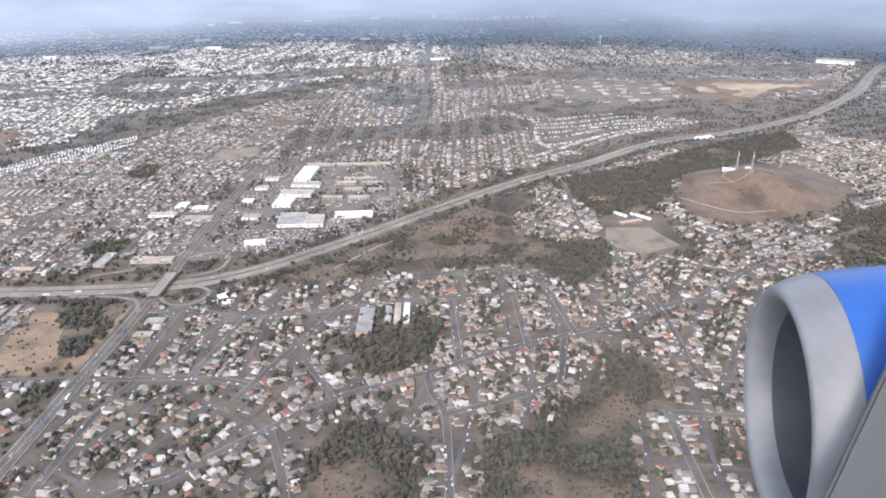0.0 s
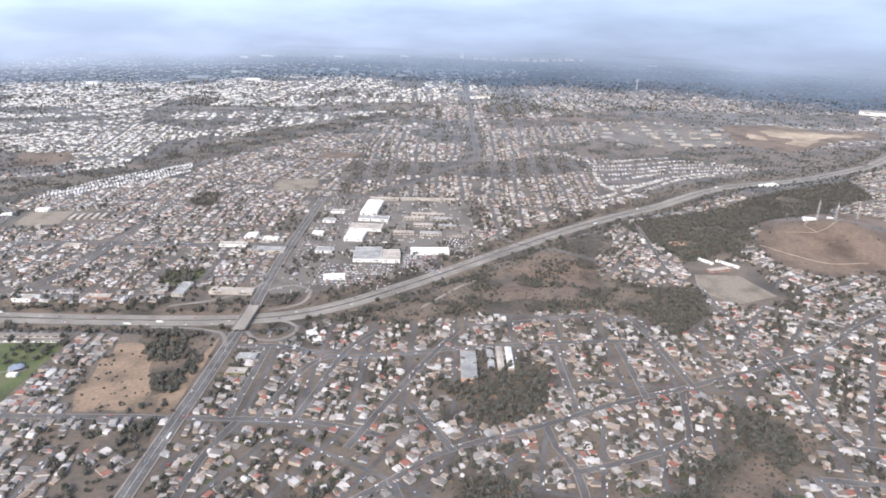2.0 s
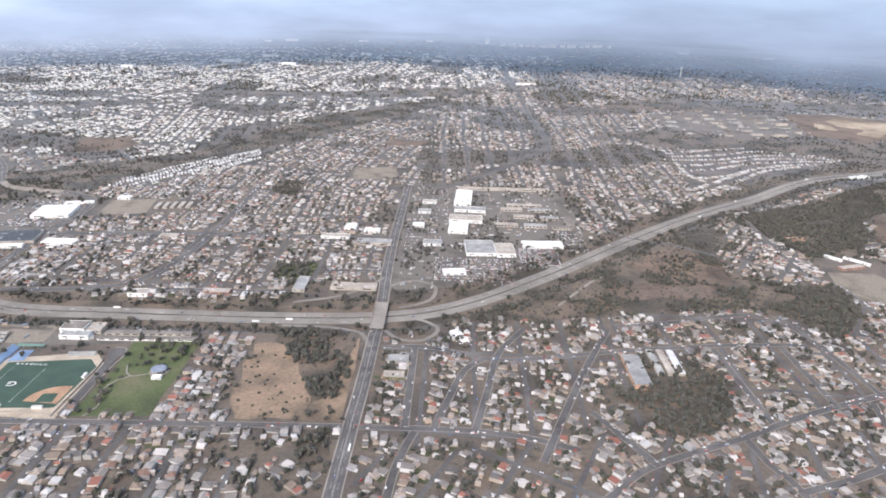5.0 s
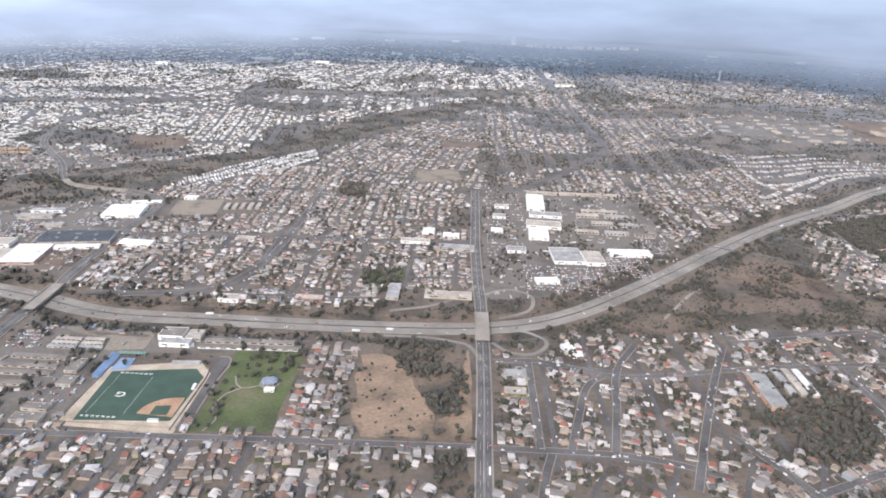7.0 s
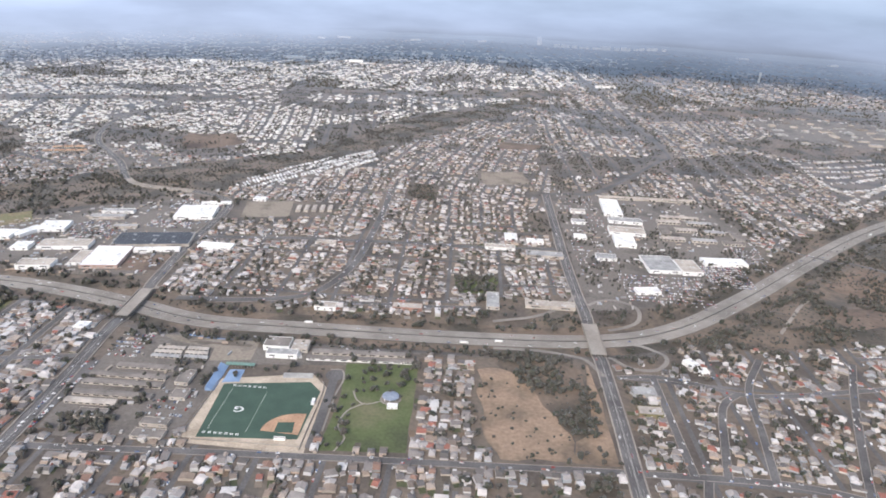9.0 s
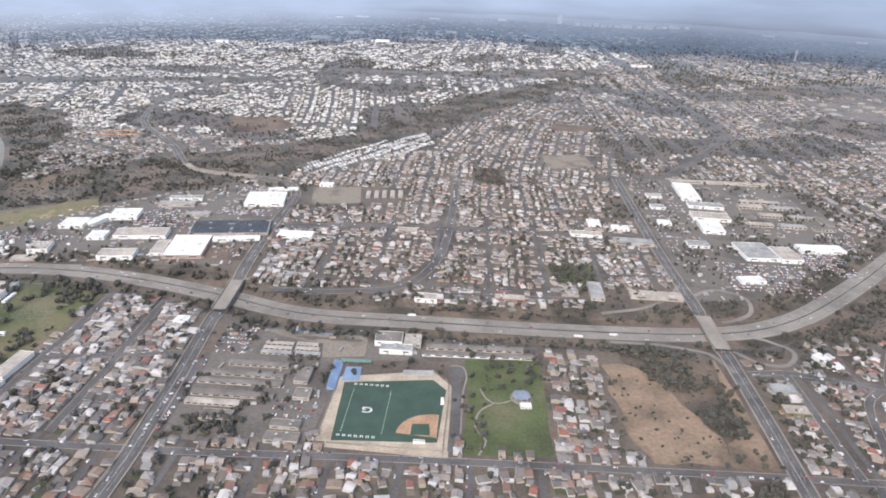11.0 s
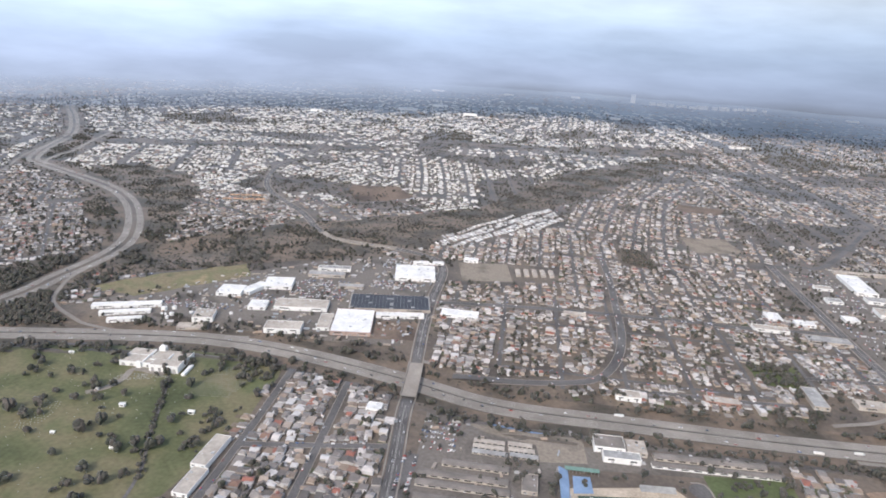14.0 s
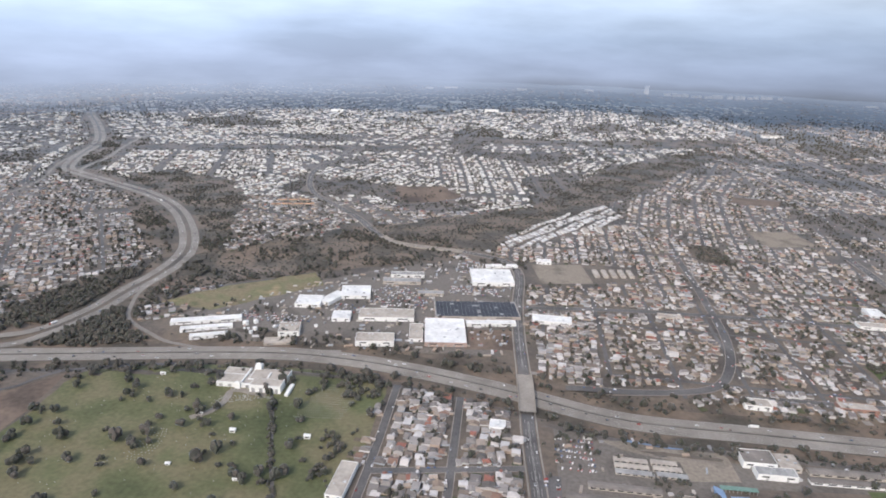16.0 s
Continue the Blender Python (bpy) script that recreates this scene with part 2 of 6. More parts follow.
STREETS.append(smooth([(72, 512), (84, 470), (91, 430), (95, 408)]))
STREETS.append(smooth([(55, 462), (58, 391)]))
STREETS.append(smooth([(135, 790), (143, 736), (139, 611), (157, 567), (160, 495), (166, 437), (166, 354), (187, 342), (260, 335)]))
STREETS.append(smooth([(-59, 485), (-13, 495), (49, 512), (70, 500)]))
CROSS_STREET = smooth([(-582, 628), (-498, 640), (-440, 644), (-365, 647), (-324, 647), (-244, 655)])
CURVED_STREET = smooth([(-426, 800), (-424, 737), (-425, 669), (-427, 603), (-436, 557), (-452, 527), (-478, 515), (-512, 509), (-548, 509)])
STREETS += [CROSS_STREET, CURVED_STREET]
STREETS.append(smooth([(-700, 340), (-640, 345)]))
STREETS.append(smooth([(-650, 340), (-650, 420), (-652, 492)]))
STREETS.append(smooth([(-650, 405), (-610, 413), (-572, 421)]))
STREETS.append(smooth([(-607, 345), (-608, 392), (-612, 486)]))
STREETS.append(smooth([(-67, 478), (-88, 434), (-110, 383), (-132, 328)]))
STREETS.append(smooth([(-130, 475), (-151, 437), (-160, 392), (-168, 354)]))
STREETS.append(smooth([(-160, 431), (-174, 416), (-186, 376), (-192, 354)]))
STREETS.append(smooth([(-209, 442), (-209, 353)]))
STREETS.append(smooth([(-203, 350), (-209, 329), (-213, 300), (-214, 240)]))
STREETS.append(smooth([(-440, 516), (-417, 518), (-360, 520), (-319, 524)]))
STREETS.append(smooth([(-304, 566), (-246, 571)]))
STREETS.append(smooth([(-104, 303), (-83, 250), (-78, 200)]))
STREETS.append(smooth([(-98, 375), (-92, 366), (-70, 329)]))
STREETS.append(smooth([(-57, 720), (130, 600)]))
STREETS.append(smooth([(133, 318), (132, 271), (131, 200)]))
STREETS.append(smooth([(132, 315), (176, 310), (220, 305)]))

# outlines of all ground that is not houses
AREAS = {}
AREAS["field"] = [(-476, 349), (-475, 408), (-422, 420), (-408, 404), (-409, 347)]
AREAS["park"] = [(-404, 434), (-358, 440), (-357, 354), (-403, 351), (-400, 391)]
AREAS["school"] = [(-557, 460), (-470, 462), (-425, 458), (-358, 455), (-358, 437), (-476, 424), (-478, 350), (-552, 346)]
AREAS["dirt_lot"] = [(-318, 436), (-297, 437), (-279, 404), (-266, 374), (-270, 356), (-310, 354), (-319, 400)]
AREAS["dirt_strip"] = [(-248, 464), (-246, 420), (-245, 356), (-270, 356), (-266, 374), (-256, 380), (-252, 420)]
AREAS["lot_wood"] = [(-270, 342), (-266, 348), (-250, 348), (-247, 324), (-260, 315)]
AREAS["scrub_lot"] = [(-301, 437), (-312, 462), (-256, 462), (-249, 415), (-252, 380), (-265, 374), (-281, 402)]
AREAS["canyon_east"] = [(-180, 492), (-119, 531), (-66, 580), (10, 658), (87, 725), (104, 700), (72, 640), (70, 600), (110, 575), (150, 560), (130, 510), (95, 500), (65, 525), (26, 516), (-56, 504), (-112, 488)]
AREAS["canyon_wood"] = [(125, 750), (260, 835), (364, 905), (418, 938), (529, 998), (510, 900), (400, 830), (280, 760), (255, 700), (215, 650), (165, 640)]
AREAS["hill"] = [(258, 693), (300, 775), (387, 825), (460, 815), (480, 720), (430, 660), (360, 625), (298, 607), (261, 631)]
AREAS["sand_pit"] = [(455, 1240), (500, 1440), (620, 1470), (770, 1440), (870, 1490), (790, 1350), (680, 1300), (540, 1190)]
AREAS["dark_canyon"] = [(60, 1200), (208, 1250), (422, 1180), (560, 1200), (780, 1300), (840, 1390), (640, 1110), (423, 1062), (166, 1100)]
AREAS["dark_canyon_far"] = [(140, 1460), (145, 1530), (517, 1670), (952, 1690), (890, 1530), (620, 1492), (404, 1440)]
AREAS["works_east"] = [(205, 1400), (305, 1440), (452, 1410), (478, 1240), (340, 1205), (215, 1205)]
AREAS["trailers_east"] = [(138, 1075), (285, 1109), (424, 1062), (291, 960), (175, 895), (112, 850), (150, 944)]
AREAS["canyon_north"] = [(-800, 780), (-772, 820), (-719, 844), (-685, 884), (-620, 924), (-572, 967), (-538, 1046), (-503, 1146), (-423, 1290), (-292, 1487), (-240, 1540), (-200, 1500), (-360, 1200), (-440, 1062), (-528, 925), (-612, 797), (-606, 770), (-690, 768)]
AREAS["trailers_north"] = [(-614, 790), (-540, 925), (-478, 995), (-462, 940), (-492, 882), (-540, 838), (-584, 784)]
AREAS["works"] = [(-590, 540), (-588, 720), (-640, 735), (-700, 700), (-765, 640), (-840, 555), (-800, 530), (-690, 535)]
AREAS["shops"] = [(-236, 530), (-238, 845), (-62, 845), (-50, 770), (-48, 690), (-60, 640), (-130, 580), (-180, 545)]
AREAS["cemetery"] = [(-846, 300), (-848, 401), (-846, 423), (-850, 454), (-846, 467), (-825, 484), (-771, 497), (-708, 502), (-658, 495), (-656, 430), (-664, 376), (-672, 335), (-780, 330), (-820, 290)]
AREAS["dirt_yard"] = [(-940, 400), (-878, 434), (-856, 464), (-853, 450), (-849, 420), (-850, 300), (-940, 300)]
AREAS["dry_meadow"] = [(-862, 577), (-827, 625), (-765, 668), (-748, 640), (-815, 572)]
AREAS["canyon_west"] = [(-866, 600), (-870, 700), (-850, 740), (-798, 775), (-746, 790), (-690, 760), (-660, 740), (-706, 700), (-770, 668), (-830, 628)]
AREAS["canyon_far_west"] = [(-888, 560), (-866, 620), (-868, 700), (-905, 800), (-943, 920), (-1000, 1000), (-1118, 1040), (-1145, 975), (-1060, 915), (-975, 845), (-925, 770), (-888, 690)]
AREAS["wood_far_west"] = [(-917, 525), (-912, 570), (-910, 650), (-940, 632), (-953, 581), (-958, 529), (-940, 505)]
AREAS["ramp_wood"] = [(-904, 500), (-888, 560), (-868, 560), (-850, 532), (-835, 518), (-870, 500)]
AREAS["bank_west"] = [(-1066, 850), (-1058, 872), (-970, 780), (-925, 705), (-942, 697), (-998, 763)]
AREAS["interchange"] = [(-1160, 985), (-1210, 1010), (-1235, 1110), (-1270, 1200), (-1300, 1300), (-1380, 1300), (-1330, 1180), (-1300, 1090), (-1290, 1000), (-1240, 970)]
AREAS["brown_field"] = [(-323, 912), (-267, 925), (-260, 868), (-318, 855)]
AREAS["paddock"] = [(-290, 1100), (-226, 1088), (-240, 1050), (-300, 1052)]
AREAS["bare_slope"] = [(-769, 1036), (-700, 1055), (-665, 1003), (-736, 952)]
AREAS["grove"] = [(-78, 394), (-62, 404), (-47, 400), (-29, 430), (-2, 430), (-5, 393), (-22, 366), (-54, 352), (-64, 376)]
AREAS["gully"] = [(20, 288), (53, 300), (86, 335), (104, 350), (112, 385), (124, 370), (147, 362), (154, 341), (121, 324), (104, 290), (100, 248), (98, 200), (14, 200)]
AREAS["ravine_east"] = [(92, 561), (159, 580), (147, 521), (108, 478), (98, 490), (72, 530)]
AREAS["cemetery_wood"] = [(-690, 496), (-660, 494), (-657, 420), (-664, 380), (-676, 400), (-684, 460)]
AREAS["wood_east"] = [(370, 577), (423, 636), (480, 660), (580, 650), (540, 480), (380, 500), (349, 514)]
AREAS["dell"] = [(-409, 836), (-379, 841), (-371, 773), (-403, 789)]
AREAS["warehouse_lot"] = [(-667, 357), (-667, 411), (-652.5, 411), (-652.5, 357)]
AREAS["playground"] = [(-576, 678), (-576, 742), (-522, 752), (-476, 750), (-476, 712), (-518, 690)]
AREAS["gardens"] = [(-342, 577), (-306, 582), (-306, 550), (-338, 548)]
AREAS["school_east"] = [(148, 562), (165, 640), (228, 642), (228, 552), (180, 535)]
AREAS["school_trees"] = [(-548, 370), (-520, 372), (-516, 352), (-546, 350)]
AREAS["hollow"] = [(-70, 305), (-37, 308), (-20, 285), (-18, 200), (-68, 200), (-74, 279)]
AREAS["ravine_far"] = [(-700, 1500), (-500, 1560), (-300, 1700), (-100, 1720), (-150, 1640), (-420, 1500), (-640, 1420)]
AREAS["ravine_west"] = [(-1500, 1250), (-1300, 1240), (-1050, 1330), (-800, 1380), (-820, 1330), (-1040, 1270), (-1300, 1180)]
WOODED = {"scrub_lot": 0.06, "lot_wood": 0.06, "canyon_east": 0.032, "canyon_wood": 0.06, "dark_canyon": 0.014, "dark_canyon_far": 0.01, "canyon_north": 0.022, "canyon_west": 0.016, "canyon_far_west": 0.035, "wood_far_west": 0.06, "ramp_wood": 0.09, "bank_west": 0.05, "interchange": 0.03, "bare_slope": 0.008, "grove": 0.06, "ravine_east": 0.06, "gully": 0.15, "hollow": 0.08, "school_trees": 0.05, "wood_east": 0.04, "dell": 0.05, "gardens": 0.05, "cemetery_wood": 0.03, "ravine_far": 0.012, "ravine_west": 0.012, "cemetery": 0.0024, "park": 0.012, "dirt_lot": 0.004, "dirt_strip": 0.006, "hill": 0.0006, "school": 0.012}


def within(name, x, y):
    p = AREAS[name]
    inside = np.zeros(np.shape(x), bool)
    for (x0, y0), (x1, y1) in zip(p, p[1:] + p[:1]):
        if y0 != y1:
            inside ^= ((y0 > y) != (y1 > y)) & (x < (x1 - x0) * (y - y0) / (y1 - y0) + x0)
    return inside


def distance(line, x, y):
    """How far the points are from a polyline (thinned)."""
    x, y = np.asarray(x, float), np.asarray(y, float)
    best = np.full(x.shape, 1e9)
    thin = np.vstack([line[:-1:3], line[-1:]])
    for (x0, y0), (x1, y1) in zip(thin[:-1], thin[1:]):
        dx, dy = x1 - x0, y1 - y0
        u = np.clip(((x - x0) * dx + (y - y0) * dy) / (dx * dx + dy * dy), 0, 1)
        best = np.minimum(best, np.hypot(x - x0 - u * dx, y - y0 - u * dy))
    return best


def height(x, y):
    """The lie of the land."""
    x, y = np.broadcast_arrays(np.asarray(x, float), np.asarray(y, float))
    z = np.zeros(x.shape)
    for cx, cy, sx, sy, up in ((360, 720, 62, 58, 22), (20, 590, 60, 30, -4), (300, 830, 110, 45, -6), (-700, 960, 60, 70, -4), (-840, 690, 40, 50, -5), (90, 340, 28, 60, -5), (-35, 380, 22, 18, -3)):
        z += up * np.exp(-((x - cx) / sx) ** 2 - ((y - cy) / sy) ** 2)
    r = np.hypot(x + 290, y)
    z -= 30 * (np.clip(r - 2000, 0, None) / 1600) ** 2
    far = np.clip((y - 900) / 600, 0, 1)
    z += far * 7 * np.sin(x / 170 + 1.3 * np.sin(y / 260)) * np.sin(y / 210 + 0.7)
    near = (y > 300) & (y < 2300) & (x > -1550) & (x < 1800)
    if near.any():
        cut = np.clip((30 - distance(FREEWAY, x[near], y[near])) / 13, 0, 1)
        z[near] -= 2.4 * cut * cut * (3 - 2 * cut)
    return z


# ---- mesh helpers ----
def np_mesh(name, verts, polys, mats, index=None, flat=True):
    """A mesh from arrays: polys is a list of (n, k) index arrays, index a list of material numbers (one or an array for each)."""
    me = bpy.data.meshes.new(name)
    verts = np.asarray(verts, np.float32)
    me.vertices.add(len(verts))
    me.vertices.foreach_set("co", verts.ravel())
    loops = np.concatenate([np.asarray(p, np.int32).ravel() for p in polys])
    sizes = np.concatenate([np.full(len(p), np.shape(p)[1], np.int32) for p in polys])
    me.loops.add(len(loops))
    me.loops.foreach_set("vertex_index", loops)
    me.polygons.add(len(sizes))
    me.polygons.foreach_set("loop_start", np.concatenate([[0], np.cumsum(sizes)[:-1]]).astype(np.int32))
    for m in mats:
        me.materials.append(m)
    if index is not None:
        me.polygons.foreach_set("material_index", np.concatenate([np.broadcast_to(i, (len(p),)) for i, p in zip(index, polys)]).astype(np.int32))
    me.update(calc_edges=True)
    me.shade_flat()
    me.validate()
    return me


def structure(name, me, label, category):
    return tagged(new(name, me), label, category, kind="structure")


def part(name, bm, mat, parent, label=""):
    """Links a bmesh as one mesh object under a thing or a part."""
    me = bpy.data.meshes.new(name)
    bm.to_mesh(me)
    bm.free()
    me.materials.append(mat)
    ob = new(name, me)
    ob.parent = parent
    return tagged(ob, label)


def again(ob, parent, m):
    """The same mesh once more, as another part."""
    o = new(ob.name.split(".")[0], ob.data)
    o.parent = parent
    o.matrix_basis = m
    return o


def thing(name, label, category, x=0, y=0, z=0, turn=0, group=""):
    e = new(name)
    e.matrix_basis = pose(x, y, z, 0, 0, turn)
    return tagged(e, label, category, group)


def box(x0, x1, y0, y1, z0, z1, bevel=0.0):
    bm = bmesh.new()
    bmesh.ops.create_cube(bm, size=1, matrix=Matrix.LocRotScale(((x0 + x1) / 2, (y0 + y1) / 2, (z0 + z1) / 2), None, (x1 - x0, y1 - y0, z1 - z0)))
    if bevel:
        bmesh.ops.bevel(bm, geom=bm.edges[:], offset=bevel, segments=1, affect="EDGES")
    return bm


def tube(r0, r1, z0, z1, sides=10, x=0, y=0):
    bm = bmesh.new()
    bmesh.ops.create_cone(bm, cap_ends=True, segments=sides, radius1=r0, radius2=r1, depth=z1 - z0, matrix=Matrix.Translation((x, y, (z0 + z1) / 2)))
    return bm


def join(*bms):
    out = bms[0]
    for b in bms[1:]:
        me = bpy.data.meshes.new("tmp")
        b.to_mesh(me)
        b.free()
        out.from_mesh(me)
        bpy.data.meshes.remove(me)
    return out


def ribbon(line, half, lift, shift=0.0, thick=0.0, level=None):
    """Vertices and faces of a band along a polyline, draped on the land."""
    line = np.asarray(line, float)
    d = np.gradient(line, axis=0)
    d /= np.linalg.norm(d, axis=1)[:, None] + 1e-9
    n = np.stack([-d[:, 1], d[:, 0]], 1)
    a, b = line + n * (shift + half), line + n * (shift - half)
    za = height(a[:, 0], a[:, 1]) + lift if level is None else np.full(len(a), level + lift)
    zb = height(b[:, 0], b[:, 1]) + lift if level is None else za
    zm = np.maximum(za, zb) if half < 14 else za
    v = np.concatenate([np.column_stack([a, np.maximum(za, zm - 0.2)]), np.column_stack([b, np.maximum(zb, zm - 0.2)])])
    k = len(line)
    i = np.arange(k - 1)
    faces = [np.column_stack([i + k, i + k + 1, i + 1, i])]
    if thick:
        v = np.concatenate([v, v - (0, 0, thick)])
        faces += [np.column_stack([i, i + 1, i + 1 + 2 * k, i + 2 * k]), np.column_stack([i + 3 * k, i + 1 + 3 * k, i + 1 + k, i + k])]
    return v, np.concatenate(faces)


def merge(chunks):
    v, f, base = [], [], 0
    for a, b in chunks:
        v.append(a)
        f.append(b + base)
        base += len(a)
    return np.concatenate(v), np.concatenate(f)


def patch(name, outline, mat, label, category, lift=0.12, wander=3.0, step=9.0):
    """A sheet of other ground, draped on the land, with an uneven edge."""
    from mathutils.geometry import delaunay_2d_cdt
    rim = []
    for (x0, y0), (x1, y1) in zip(outline, outline[1:] + outline[:1]):
        n = max(1, int(math.hypot(x1 - x0, y1 - y0) / step))
        for k in range(n):
            x, y = x0 + (x1 - x0) * k / n, y0 + (y1 - y0) * k / n
            w = noise.noise_vector((x * 0.06, y * 0.06, 3.0)) * wander
            rim.append(Vector((x + w.x, y + w.y)))
    xs, ys = [p.x for p in rim], [p.y for p in rim]
    n = len(rim)
    pts = list(rim)
    for x in np.arange(min(xs), max(xs), step):
        for y in np.arange(min(ys), max(ys), step):
            pts.append(Vector((x + 0.37, y + 0.21)))
    v, _, f, _, _, _ = delaunay_2d_cdt(pts, [], [list(range(n))], 1, 1e-4)
    p = np.array([(q.x, q.y) for q in v])
    z = height(p[:, 0], p[:, 1]) + lift
    me = bpy.data.meshes.new(name)
    me.from_pydata(np.column_stack([p, z]).tolist(), [], [list(q) for q in f])
    me.materials.append(mat)
    me.update()
    if len(me.polygons) and me.polygons[0].normal.z < 0:
        me.flip_normals()
    return structure(name, me, label, category)


# ---- ground and backdrop ----
def spaced(*runs):
    return np.unique(np.concatenate([np.arange(a, b, s) for a, b, s in runs]))


gx = spaced((-4800, -1500, 100), (-1500, -1000, 20), (-1000, 420, 6.5), (420, 1300, 22), (1300, 4801, 100))
gy = spaced((-4600, 150, 190), (150, 220, 14), (220, 950, 6.5), (950, 1900, 22), (1900, 4801, 100))
X, Y = np.meshgrid(gx, gy)
i, j = np.meshgrid(np.arange(len(gx) - 1), np.arange(len(gy) - 1))
q = (j * len(gx) + i).ravel()
structure("ground", np_mesh("ground", np.column_stack([X.ravel(), Y.ravel(), height(X, Y).ravel()]), [np.column_stack([q, q + 1, q + 1 + len(gx), q + len(gx)])], [SOIL]), "brown-grey soil and dry yards under the whole town", "ground")


# A glowing ring with haze, clouds and far sky painted into its emission.
def backdrop_material():
    m = bpy.data.materials.new("hazy_distance")
    m.use_nodes = True
    nt = m.node_tree
    nt.nodes.clear()
    out = nt.nodes.new("ShaderNodeOutputMaterial")
    em = nt.nodes.new("ShaderNodeEmission")
    geo = nt.nodes.new("ShaderNodeNewGeometry")
    sep = nt.nodes.new("ShaderNodeSeparateXYZ")
    nt.links.new(geo.outputs["Position"], sep.inputs[0])
    cloud = nt.nodes.new("ShaderNodeTexNoise")
    cloud.inputs["Scale"].default_value = 0.0022
    cloud.inputs["Detail"].default_value = 3
    squash = nt.nodes.new("ShaderNodeVectorMath")
    squash.operation = "MULTIPLY"
    squash.inputs[1].default_value = (1, 1, 2.4)
    nt.links.new(geo.outputs["Position"], squash.inputs[0])
    nt.links.new(squash.outputs[0], cloud.inputs["Vector"])
    wob = nt.nodes.new("ShaderNodeMath")
    wob.operation = "MULTIPLY_ADD"
    wob.inputs[1].default_value, wob.inputs[2].default_value = 70, -34
    nt.links.new(cloud.outputs[0], wob.inputs[0])
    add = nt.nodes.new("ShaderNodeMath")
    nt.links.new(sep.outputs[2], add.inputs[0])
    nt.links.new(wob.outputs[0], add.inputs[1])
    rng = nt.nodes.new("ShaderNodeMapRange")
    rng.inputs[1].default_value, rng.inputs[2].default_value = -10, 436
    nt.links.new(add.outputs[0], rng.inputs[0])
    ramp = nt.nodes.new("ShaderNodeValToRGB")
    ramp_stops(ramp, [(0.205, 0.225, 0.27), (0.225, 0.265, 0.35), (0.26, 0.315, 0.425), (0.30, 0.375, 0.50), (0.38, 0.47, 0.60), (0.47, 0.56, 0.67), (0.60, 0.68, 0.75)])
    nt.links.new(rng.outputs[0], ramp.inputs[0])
    # the glow rises westward to stand in for sun glare in the haze
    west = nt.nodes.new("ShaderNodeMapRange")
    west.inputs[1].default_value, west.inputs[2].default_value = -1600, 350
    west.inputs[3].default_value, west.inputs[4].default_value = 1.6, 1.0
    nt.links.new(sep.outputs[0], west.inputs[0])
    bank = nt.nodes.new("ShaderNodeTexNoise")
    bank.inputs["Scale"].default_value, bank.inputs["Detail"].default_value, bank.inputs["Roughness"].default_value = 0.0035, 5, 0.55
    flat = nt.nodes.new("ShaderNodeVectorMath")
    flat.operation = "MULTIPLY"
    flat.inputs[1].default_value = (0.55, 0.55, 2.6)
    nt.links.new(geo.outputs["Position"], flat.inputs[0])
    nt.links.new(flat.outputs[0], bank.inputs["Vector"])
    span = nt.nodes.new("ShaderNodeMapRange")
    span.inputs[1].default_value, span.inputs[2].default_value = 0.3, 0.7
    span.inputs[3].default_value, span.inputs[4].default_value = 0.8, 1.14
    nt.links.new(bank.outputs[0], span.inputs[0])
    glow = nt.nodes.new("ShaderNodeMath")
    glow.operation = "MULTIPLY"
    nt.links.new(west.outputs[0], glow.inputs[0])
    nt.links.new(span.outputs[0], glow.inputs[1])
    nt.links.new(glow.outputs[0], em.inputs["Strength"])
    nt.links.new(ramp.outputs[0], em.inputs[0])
    # the lower edge dissolves softly into the far land, as haze painted by glow
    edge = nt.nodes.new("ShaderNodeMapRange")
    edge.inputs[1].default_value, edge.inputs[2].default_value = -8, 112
    # the painted haze reaches lower in the west
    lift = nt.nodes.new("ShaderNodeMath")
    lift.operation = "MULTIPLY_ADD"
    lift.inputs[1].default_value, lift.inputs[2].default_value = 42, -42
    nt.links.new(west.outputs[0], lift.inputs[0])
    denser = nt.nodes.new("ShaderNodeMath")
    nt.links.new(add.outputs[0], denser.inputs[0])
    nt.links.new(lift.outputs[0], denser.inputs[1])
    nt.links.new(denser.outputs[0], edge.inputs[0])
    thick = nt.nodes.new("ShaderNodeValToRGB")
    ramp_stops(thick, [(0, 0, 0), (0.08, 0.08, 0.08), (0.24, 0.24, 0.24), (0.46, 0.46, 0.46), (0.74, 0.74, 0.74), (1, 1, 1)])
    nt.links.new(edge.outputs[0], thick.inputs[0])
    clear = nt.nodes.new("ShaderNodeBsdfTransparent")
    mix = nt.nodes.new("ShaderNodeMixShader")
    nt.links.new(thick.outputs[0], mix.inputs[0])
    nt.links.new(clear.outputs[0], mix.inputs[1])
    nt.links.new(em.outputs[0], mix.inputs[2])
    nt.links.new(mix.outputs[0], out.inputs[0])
    return m


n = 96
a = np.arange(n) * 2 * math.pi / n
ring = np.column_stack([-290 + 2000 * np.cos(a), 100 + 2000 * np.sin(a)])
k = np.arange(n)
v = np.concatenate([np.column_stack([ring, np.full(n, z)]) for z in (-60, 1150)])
structure("backdrop", np_mesh("backdrop", v, [np.column_stack([k, (k + 1) % n, (k + 1) % n + n, k + n])], [backdrop_material()]), "painted glowing haze over the far land and pale cloudy sky", "sky")

patch("sports_field_apron", AREAS["field"], TRACK, "tan gravel strip round the sports field", "apron", 0.10, 0.3)
patch("turf", [(-468, 354), (-471, 403), (-421, 411), (-413, 402), (-415, 358)], TURF, "dark green artificial turf sports field", "sports field", 0.18, 0.2)
